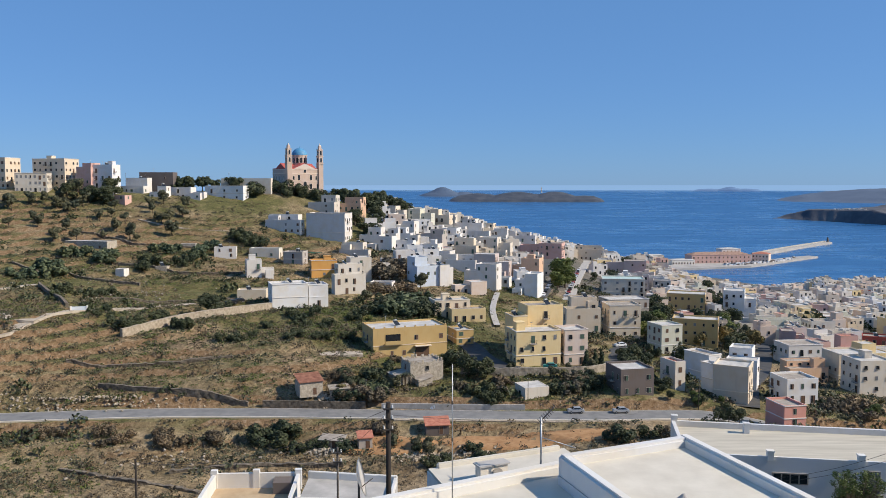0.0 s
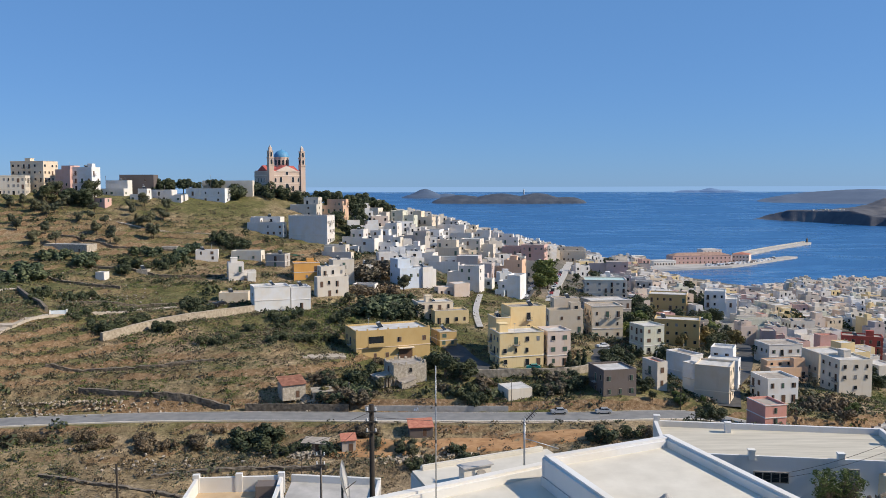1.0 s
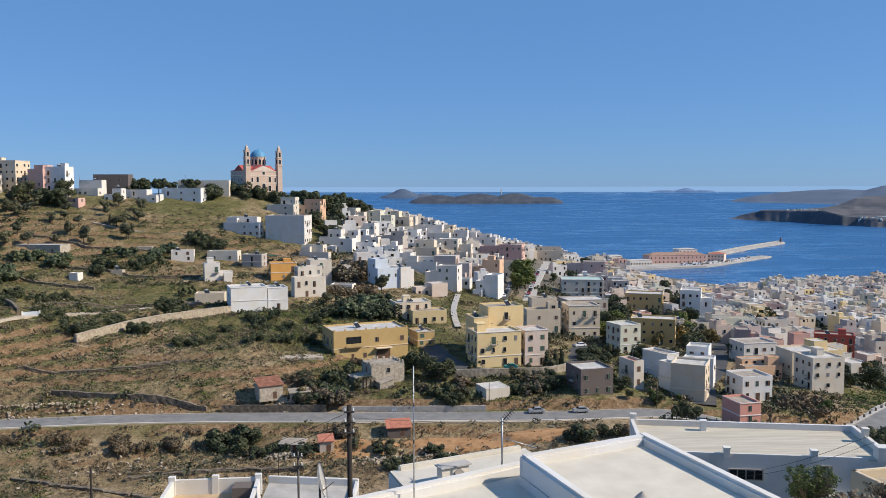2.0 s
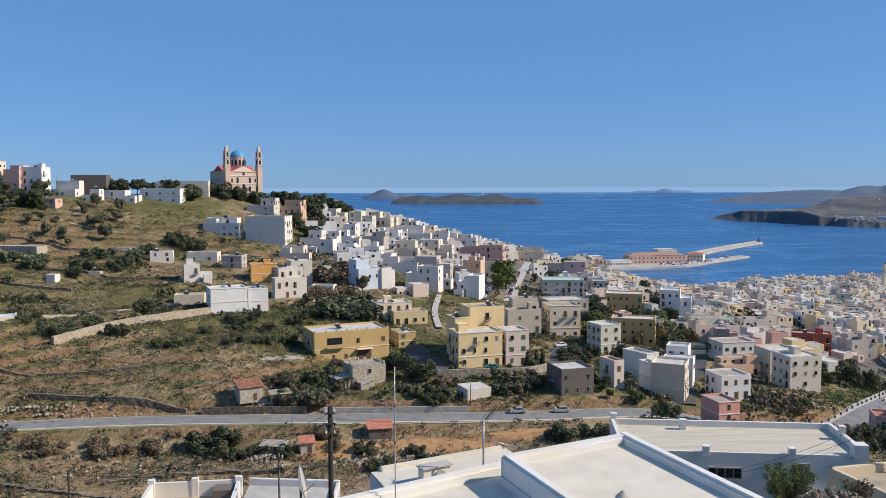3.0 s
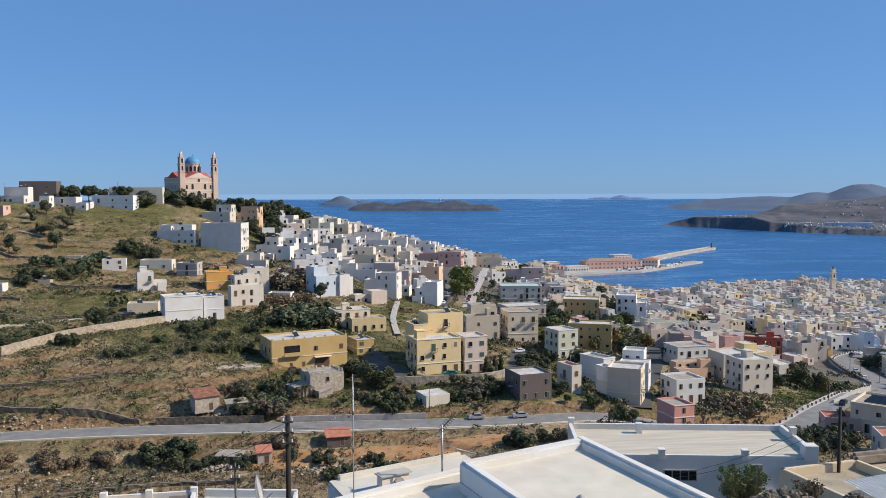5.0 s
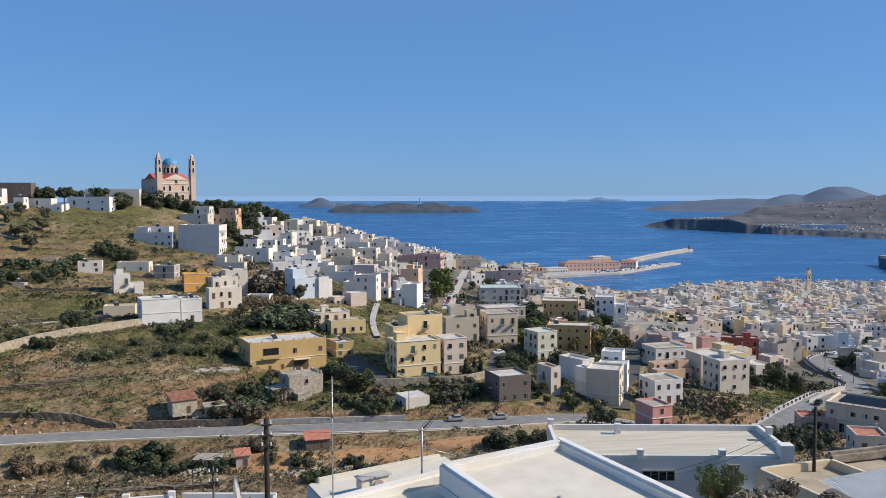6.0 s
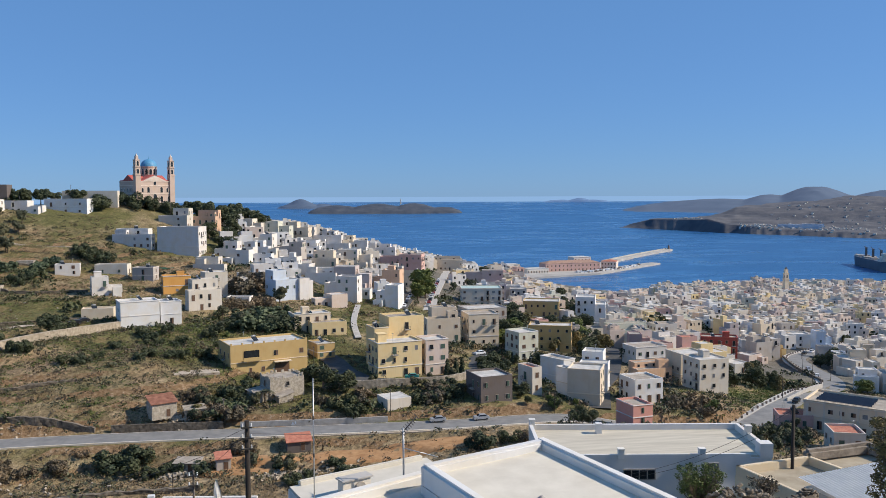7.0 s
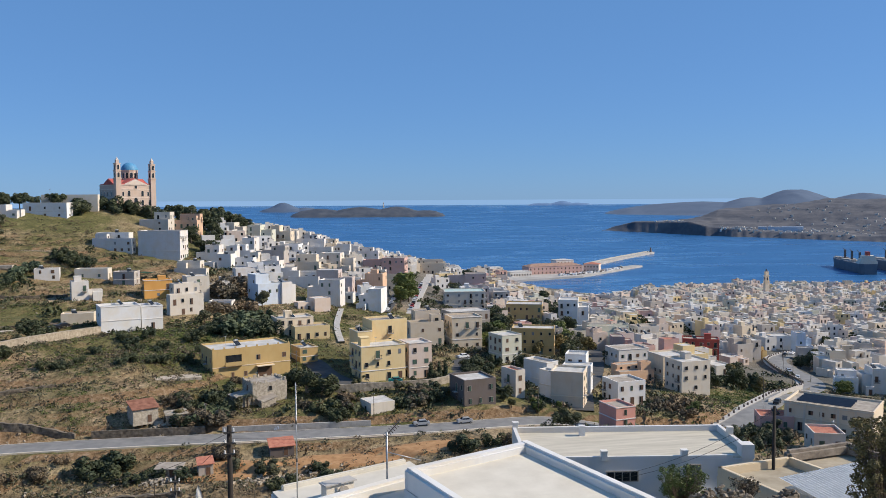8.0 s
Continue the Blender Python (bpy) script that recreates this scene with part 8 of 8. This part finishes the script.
plant("olive", 30.8, 224.9, 4.2)
plant("scrub", 34.5, 214.2, 3.2)
plant("rusty", 42.8, 218.9, 3.0)
plant("bush", 39.7, 224.5, 3.1)
plant("bush", 39.3, 216.5, 3.7)
plant("olive", 42.1, 218.0, 3.6)
plant("scrub", 35.3, 223.2, 3.1)
plant("rusty", 33.0, 224.6, 2.9)
plant("olive", 19.0, 229.2, 3.3)
plant("olive", 36.7, 226.0, 2.6)
plant("olive", 34.1, 225.4, 2.7)
plant("olive", 42.7, 235.1, 3.7)
plant("olive", 40.1, 225.5, 3.4)
plant("olive", 36.0, 230.2, 3.3)
plant("cypress", 42.2, 238.3, 5.7)
plant("cypress", 44.8, 238.8, 5.7)
plant("cypress", 46.8, 239.5, 5.7)
plant("green", 59.4, 412.7, 13.7)
plant("green", 55.3, 395.2, 9.3)
plant("green", 60.8, 406.5, 11.3)
plant("green", -12.0, 273.7, 2.1)
plant("green", -9.6, 286.8, 1.9)
plant("green", -57.7, 249.4, 1.9)
plant("green", -25.2, 281.9, 1.7)
plant("green", -33.9, 255.8, 1.7)
plant("green", -39.1, 269.2, 2.3)
plant("bush", -62.6, 242.0, 1.7)
plant("bush", -38.5, 249.0, 2.3)
plant("bush", -38.8, 264.2, 2.0)
plant("bush", -56.1, 260.0, 2.7)
plant("bush", -44.4, 248.1, 2.9)
plant("bush", -35.5, 251.5, 2.9)
plant("bush", -29.1, 257.4, 2.2)
plant("bush", -46.3, 244.7, 2.6)
plant("bush", -30.3, 256.2, 2.6)
plant("bush", -58.3, 248.2, 1.9)
plant("bush", -43.8, 267.4, 1.8)
plant("bush", -27.6, 254.5, 2.1)
plant("bush", -66.4, 243.1, 2.6)
plant("bush", -61.3, 242.4, 2.7)
plant("bush", -31.3, 280.3, 2.4)
plant("bush", -47.3, 269.9, 3.4)
plant("bush", -29.1, 281.5, 3.7)
plant("bush", -46.5, 264.9, 2.5)
plant("bush", -50.1, 274.5, 3.6)
plant("bush", -43.4, 278.6, 3.1)
plant("bush", -37.6, 269.4, 3.2)
plant("bush", -25.0, 263.8, 2.7)
plant("broad", 151.1, 436.6, 8.1)
plant("rusty", 97.1, 306.0, 6.0)
plant("broad", 110.4, 314.2, 6.3)
plant("broad", 129.8, 402.6, 8.5)
plant("broad", 145.7, 438.4, 11.1)
plant("rusty", 109.0, 313.6, 8.0)
plant("broad", 113.6, 322.6, 7.7)
plant("broad", 106.6, 317.6, 8.3)
plant("broad", 131.7, 415.6, 7.3)
plant("rusty", 105.1, 311.8, 6.8)
plant("broad", 143.5, 400.0, 8.8)
plant("broad", 112.0, 344.2, 6.5)
plant("broad", 117.2, 376.2, 8.3)
plant("rusty", 148.7, 413.0, 10.8)
plant("broad", 154.3, 433.4, 10.6)
plant("broad", 111.9, 307.3, 7.3)
plant("broad", 122.3, 367.2, 8.5)
plant("rusty", 145.5, 421.6, 10.9)
plant("broad", 100.1, 373.8, 7.2)
plant("broad", 80.7, 322.0, 5.4)
plant("broad", 93.6, 349.7, 8.8)
plant("rusty", 101.3, 366.2, 9.1)
plant("broad", 94.7, 351.5, 9.2)
plant("broad", 81.0, 327.1, 7.4)
plant("broad", 81.4, 320.8, 8.3)
plant("rusty", 79.2, 303.8, 5.4)
plant("olive", 101.6, 356.8, 5.8)
plant("olive", 109.5, 394.1, 5.9)
plant("olive", 93.1, 357.1, 7.0)
plant("olive", 109.1, 403.5, 6.6)
plant("olive", 99.6, 375.0, 8.8)
plant("olive", 104.1, 388.3, 9.4)
plant("broad", 100.2, 475.6, 7.9)
plant("rusty", 106.9, 533.4, 6.0)
plant("broad", 99.0, 473.8, 8.2)
plant("broad", 122.6, 553.6, 7.8)
plant("broad", 137.2, 613.8, 8.1)
plant("rusty", 98.3, 483.1, 7.3)
plant("broad", 85.6, 463.2, 5.4)
plant("broad", 104.4, 533.9, 6.8)
plant("broad", 70.7, 267.8, 3.8)
plant("broad", 64.3, 254.0, 3.9)
plant("broad", 62.3, 260.6, 4.9)
plant("broad", 55.3, 247.9, 3.2)
plant("broad", 79.3, 281.0, 5.7)
plant("broad", 56.9, 255.7, 3.8)
plant("broad", 69.9, 254.6, 3.5)
plant("broad", 55.1, 245.9, 4.0)
plant("bush", 58.5, 260.5, 3.5)
plant("bush", 61.4, 261.9, 3.0)
plant("bush", 56.4, 245.6, 4.0)
plant("bush", 60.3, 249.8, 3.5)
plant("bush", 56.0, 249.8, 2.8)
plant("bush", 65.6, 269.1, 4.1)
plant("bush", 58.2, 251.4, 2.7)
plant("bush", 60.2, 251.9, 2.7)
plant("broad", 152.6, 358.9, 7.5)
plant("rusty", 169.1, 383.3, 6.8)
plant("broad", 122.8, 295.5, 6.7)
plant("broad", 139.4, 358.9, 6.3)
plant("broad", 133.3, 308.4, 5.9)
plant("rusty", 135.0, 307.7, 6.9)
plant("broad", 152.1, 360.2, 7.5)
plant("broad", 59.3, 210.8, 2.5)
plant("broad", 54.9, 214.1, 2.7)
plant("broad", 58.8, 218.2, 3.3)
plant("broad", 58.3, 215.2, 2.4)
plant("broad", 60.1, 217.9, 3.7)
plant("broad", 67.0, 195.9, 3.6)
plant("broad", 69.5, 196.0, 3.6)
plant("broad", 72.1, 196.2, 3.6)
plant("green", 65.8, 209.9, 2.4)
plant("green", 66.9, 210.6, 2.0)
plant("green", 73.6, 213.7, 2.2)
plant("green", 65.9, 212.0, 2.6)
plant("green", 66.8, 210.7, 2.6)
plant("bush", 73.6, 209.4, 1.9)
plant("bush", 67.0, 210.6, 2.4)
plant("bush", 66.6, 211.8, 2.3)
plant("scrub", 109.4, 208.0, 3.1)
plant("scrub", 105.9, 220.9, 2.9)
plant("scrub", 101.5, 213.1, 2.6)
plant("scrub", 110.0, 221.2, 2.7)
plant("scrub", 107.5, 213.5, 2.7)
plant("scrub", 110.0, 215.6, 3.4)
plant("scrub", 109.5, 213.6, 2.0)
plant("rusty", 124.0, 228.5, 2.0)
plant("scrub", 116.7, 231.2, 2.2)
plant("green", 114.3, 213.3, 3.1)
plant("green", 110.8, 209.5, 2.5)
plant("broad", 155.3, 279.8, 4.9)
plant("broad", 169.7, 286.5, 6.5)
plant("rusty", 166.1, 282.8, 6.8)
plant("broad", 149.1, 263.8, 5.6)
plant("broad", 158.9, 268.5, 7.3)
plant("rusty", 171.8, 277.0, 3.5)
plant("rusty", 164.8, 261.4, 2.5)
plant("broad", 168.7, 269.6, 5.2)
plant("broad", 171.8, 277.1, 4.9)
plant("rusty", 166.6, 265.0, 5.3)
plant("broad", 160.6, 266.3, 4.6)
plant("broad", 253.7, 357.1, 6.7)
plant("broad", 250.7, 353.1, 5.9)
plant("rusty", 246.8, 348.5, 5.9)
plant("broad", 237.9, 335.2, 7.5)
plant("broad", 235.4, 340.6, 5.7)
plant("broad", 245.1, 343.5, 8.1)
plant("green", 199.2, 264.4, 5.2)
plant("green", 202.1, 264.6, 5.0)
plant("green", 181.9, 251.0, 3.0)
plant("green", 119.7, 194.0, 1.4)
plant("bush", 110.6, 169.0, 3.0)
plant("bush", 118.4, 181.8, 2.9)
plant("bush", 115.0, 180.5, 3.0)
plant("bush", 104.8, 169.2, 2.9)
plant("bush", 114.3, 183.3, 3.0)
plant("bush", 111.4, 183.9, 3.1)
plant("bush", 110.6, 180.8, 2.4)
plant("bush", 118.1, 182.0, 2.3)
plant("bush", 108.4, 181.0, 2.9)
plant("bush", 111.9, 174.1, 3.0)
plant("bush", 107.5, 180.4, 2.7)
plant("bush", 103.5, 166.5, 2.0)
plant("olive", 116.4, 172.4, 3.3)
plant("olive", 121.8, 180.8, 2.9)
plant("olive", 108.3, 172.9, 3.5)
plant("olive", 110.5, 171.5, 3.2)
plant("olive", 124.2, 188.8, 3.9)
plant("olive", 116.8, 184.0, 2.6)
plant("olive", 119.9, 186.8, 3.0)
plant("olive", 118.6, 186.5, 2.8)
plant("bush", -42.2, 193.5, 5.2)
plant("bush", -41.3, 194.7, 3.6)
plant("bush", -37.7, 189.3, 3.6)
plant("bush", -37.5, 195.4, 3.6)
plant("bush", -33.5, 187.0, 2.3)
plant("bush", -25.5, 190.3, 2.7)
plant("bush", -33.4, 187.0, 2.8)
plant("bush", -22.4, 186.7, 3.1)
plant("bush", -28.9, 188.8, 3.1)
plant("olive", -3.6, 187.0, 2.9)
plant("olive", -3.1, 183.0, 3.7)
plant("olive", -11.6, 188.6, 3.0)
plant("olive", -6.3, 186.9, 3.7)
plant("olive", -11.3, 187.7, 2.7)
plant("scrub", -99.4, 191.8, 1.9)
plant("scrub", -75.7, 192.7, 2.5)
plant("scrub", -95.7, 194.8, 2.5)
plant("scrub", -67.7, 193.5, 2.4)
plant("scrub", -59.9, 189.8, 2.2)
plant("scrub", -66.9, 193.8, 2.5)
plant("scrub", -92.7, 195.1, 2.1)
plant("scrub", -61.7, 189.2, 1.9)
plant("scrub", -99.2, 195.2, 2.7)
plant("scrub", -50.7, 197.6, 2.1)
plant("scrub", -76.6, 190.1, 2.3)
plant("scrub", -78.8, 189.2, 2.5)
plant("scrub", -54.4, 191.4, 2.8)
plant("scrub", -65.5, 190.0, 2.2)
plant("scrub", -65.4, 189.0, 2.7)
plant("scrub", -54.6, 192.4, 2.2)
plant("scrub", -81.6, 194.6, 2.8)
plant("scrub", -15.2, 195.4, 2.8)
plant("scrub", -13.2, 196.6, 2.4)
plant("scrub", -16.1, 194.3, 2.6)
plant("scrub", -13.8, 193.5, 2.5)
plant("scrub", -15.4, 193.4, 2.9)
plant("bush", 7.3, 180.9, 1.9)
plant("bush", 6.8, 185.9, 2.7)
plant("bush", -2.9, 177.0, 2.5)
plant("bush", 1.0, 181.0, 2.1)
plant("bush", 9.7, 180.7, 2.9)
plant("bush", -6.2, 185.9, 2.0)
plant("bush", -2.4, 175.0, 1.8)
plant("bush", 1.1, 176.0, 2.0)
plant("bush", 41.8, 185.3, 3.9)
plant("bush", 48.0, 186.9, 3.1)
plant("bush", 38.7, 186.0, 2.4)
plant("scrub", 51.7, 185.9, 2.6)
plant("bush", -52.4, 371.3, 2.8)
plant("bush", -44.6, 359.2, 3.0)
plant("bush", -45.0, 359.2, 3.9)
plant("bush", -53.3, 370.2, 4.4)
plant("bush", -41.1, 348.6, 3.2)
plant("bush", -45.4, 366.2, 4.0)
plant("bush", -37.2, 364.1, 3.5)
plant("bush", -42.2, 360.5, 3.3)
plant("pine", 19.7, 232.2, 2.3)
plant("pine", 22.2, 238.0, 2.9)
plant("pine", 22.2, 239.0, 2.7)
plant("broad", 160.7, 493.5, 9.4)
plant("green", 166.1, 526.4, 10.2)
plant("broad", 167.9, 525.8, 13.7)
plant("olive", 135.8, 415.4, 7.6)
plant("broad", 144.3, 428.4, 9.1)
plant("rusty", 144.4, 427.3, 7.6)
plant("broad", 129.9, 388.9, 7.6)
plant("broad", 144.3, 416.7, 10.6)
plant("broad", 133.6, 400.3, 8.6)
plant("rusty", 125.6, 364.0, 6.7)
plant("olive", 128.5, 377.8, 9.6)
plant("green", 128.2, 370.4, 9.5)
plant("green", 122.3, 343.9, 7.7)
plant("rusty", 114.0, 327.8, 6.0)
plant("green", 111.2, 321.3, 7.2)
plant("broad", 104.5, 292.9, 7.7)
plant("olive", 107.0, 297.3, 7.3)
plant("olive", 113.2, 307.9, 6.3)
plant("broad", 107.9, 332.9, 6.6)
plant("broad", 103.7, 318.6, 7.3)
plant("broad", 107.0, 335.3, 6.4)
plant("rusty", 96.5, 360.3, 7.7)
plant("broad", 96.0, 360.4, 8.6)
plant("broad", 97.4, 376.6, 9.9)
plant("olive", 88.0, 326.4, 6.6)
plant("rusty", 85.5, 327.0, 6.7)
plant("green", 85.9, 331.0, 7.8)
plant("olive", 76.4, 295.3, 6.5)
plant("green", 75.2, 302.8, 6.9)
plant("green", 78.2, 301.0, 6.9)
plant("green", 79.1, 288.3, 5.6)
plant("green", 78.8, 288.4, 7.6)
plant("broad", 77.1, 289.9, 7.3)
plant("rusty", 81.6, 273.1, 5.2)
plant("broad", 78.6, 267.7, 5.9)
plant("broad", 78.7, 267.7, 5.2)
plant("olive", 61.6, 260.8, 4.7)
plant("broad", 60.9, 258.9, 5.3)
plant("broad", 60.1, 255.0, 5.1)
plant("olive", 126.8, 342.3, 8.5)
plant("olive", 123.9, 322.0, 6.7)
plant("rusty", 120.0, 314.9, 8.4)

def close_shrub(x, y, z, r, h, leaves, mat, label, seed, count=110, leaf=0.034):
    """A nearby shrub: twigs and many small leaves."""
    rng = random.Random(seed)
    root = tagged(new("shrub"), label, "shrub")
    blobs = [(rng.uniform(-1, 1) * r, rng.uniform(-1, 1) * r * 0.7, rng.uniform(0.1, 1) * h, rng.uniform(0.05, 0.2) * r) for _ in range(count)]
    bm = bmesh.new()
    for b in blobs:
        tube(bm, (0, 0, -0.6), b[:3], 0.014, 0.005, 4)
    part("stem", bm, BARK, root).matrix_local = pose(x, y, z)
    part("foliage", cloud_mesh("foliage", *leaf_cloud(rng, blobs, leaves, leaf), mat), None, root).matrix_local = pose(x, y, z)


close_shrub(15.3, 29.6, 103.2, 0.8, 1.15, 5200, LEAF_GREEN, "leafy green shrub behind the stone wall", 1, 260, 0.026)
close_shrub(16.9, 20.4, 105.6, 0.85, 3.0, 21000, LEAF_AUTUMN, "olive-brown dense shrub beside the sheet roof", 2, 420, 0.024)
close_shrub(17.9, 29.2, 103.4, 0.5, 0.5, 500, LEAF_DRY, "dry weeds on the stone wall", 3)


def palm(x, y, height):
    """A date palm: ringed trunk and arching fronds of paired leaflets."""
    rng = random.Random(4)
    root = tagged(new("palm_tree"), "date palm with arching grey-green and dry fronds", "palm tree")
    root.matrix_world = pose(x, y, ground(x, y) - 0.2)
    bm = bmesh.new()
    for i in range(8):
        tube(bm, (0, 0, height * i / 8), (0, 0, height * (i + 1) / 8), 0.26, 0.21, 9)
    part("trunk", bm, BARK, root)
    for mat, count, droop, label in ((LEAF_OLIVE, 26, 1.0, ""), (LEAF_DRY, 12, 1.9, "dry brown hanging fronds")):
        verts, faces = [], []
        for f in range(count):
            a, rise = rng.uniform(0, 6.28), rng.uniform(0.2, 1.3) if droop == 1.0 else rng.uniform(-0.2, 0.4)
            d, side = Vector((math.cos(a), math.sin(a), 0)), Vector((-math.sin(a), math.cos(a), 0))
            for k in range(1, 15):
                t = k / 14
                p = Vector((0, 0, height)) + d * 2.6 * t + Vector((0, 0, rise * t * 1.6 - droop * 2.3 * t * t))
                for sgn in (-1, 1):
                    tip = p + side * sgn * 0.55 * (1.1 - t * 0.7) + d * 0.25 - Vector((0, 0, 0.22))
                    n = len(verts)
                    verts += [tuple(p - d * 0.07), tuple(p + d * 0.07), tuple(tip)]
                    faces.append((n, n + 1, n + 2))
        part("fronds", cloud_mesh("fronds", verts, faces, mat), None, root, label)


palm(-10.2, 219.5, 3.6)
NET = varied("green_shade_net", (0.02, 0.10, 0.06), (0.05, 0.17, 0.11), 1.5, 0.9, bump=0.3)
net = tagged(new("shade_shelter"), "sagging green shade net on thin posts", "shelter")
net.matrix_world = pose(-62.0, 380.0, ground(-62.0, 380.0), 0, 0, -12)
bm = bmesh.new()
cells = [[bm.verts.new((-5 + 10 * i / 8, -3 + 6 * j / 4, 2.9 - 0.35 * math.sin(math.pi * i / 8 * 2) ** 2 - 0.3 * math.sin(math.pi * j / 4))) for i in range(9)] for j in range(5)]
for a, b in zip(cells, cells[1:]):
    for i in range(8):
        bm.faces.new((a[i], a[i + 1], b[i + 1], b[i]))
bmesh.ops.solidify(bm, geom=bm.faces[:], thickness=0.04)
part("net", bm, NET, net)
for u in (-4.9, 0, 4.9):
    for v in (-2.9, 2.9):
        bm = bmesh.new()
        tube(bm, (u, v, -0.6), (u, v, 2.9), 0.06, n=6)
        part("post", bm, IRON, net)

# whitewashed gate across the track
gate = tagged(new("gate"), "white-painted gate with two posts across the dirt track", "gate")
gate.matrix_world = pose(-116.0, 259.6, ground(-116.0, 259.6), 0, 0, 24)
for u in (-2.4, 2.4):
    bm = bmesh.new()
    box(bm, u - 0.25, -0.25, -0.6, u + 0.25, 0.25, 1.9)
    rounded(bm, 0.04)
    part("post", bm, WALLS["snow"], gate)
bm = bmesh.new()
box(bm, -2.15, -0.05, 0.2, 2.15, 0.05, 1.65)
part("leaf", bm, WALLS["blue"], gate, "pale blue-white sheet gate leaf")
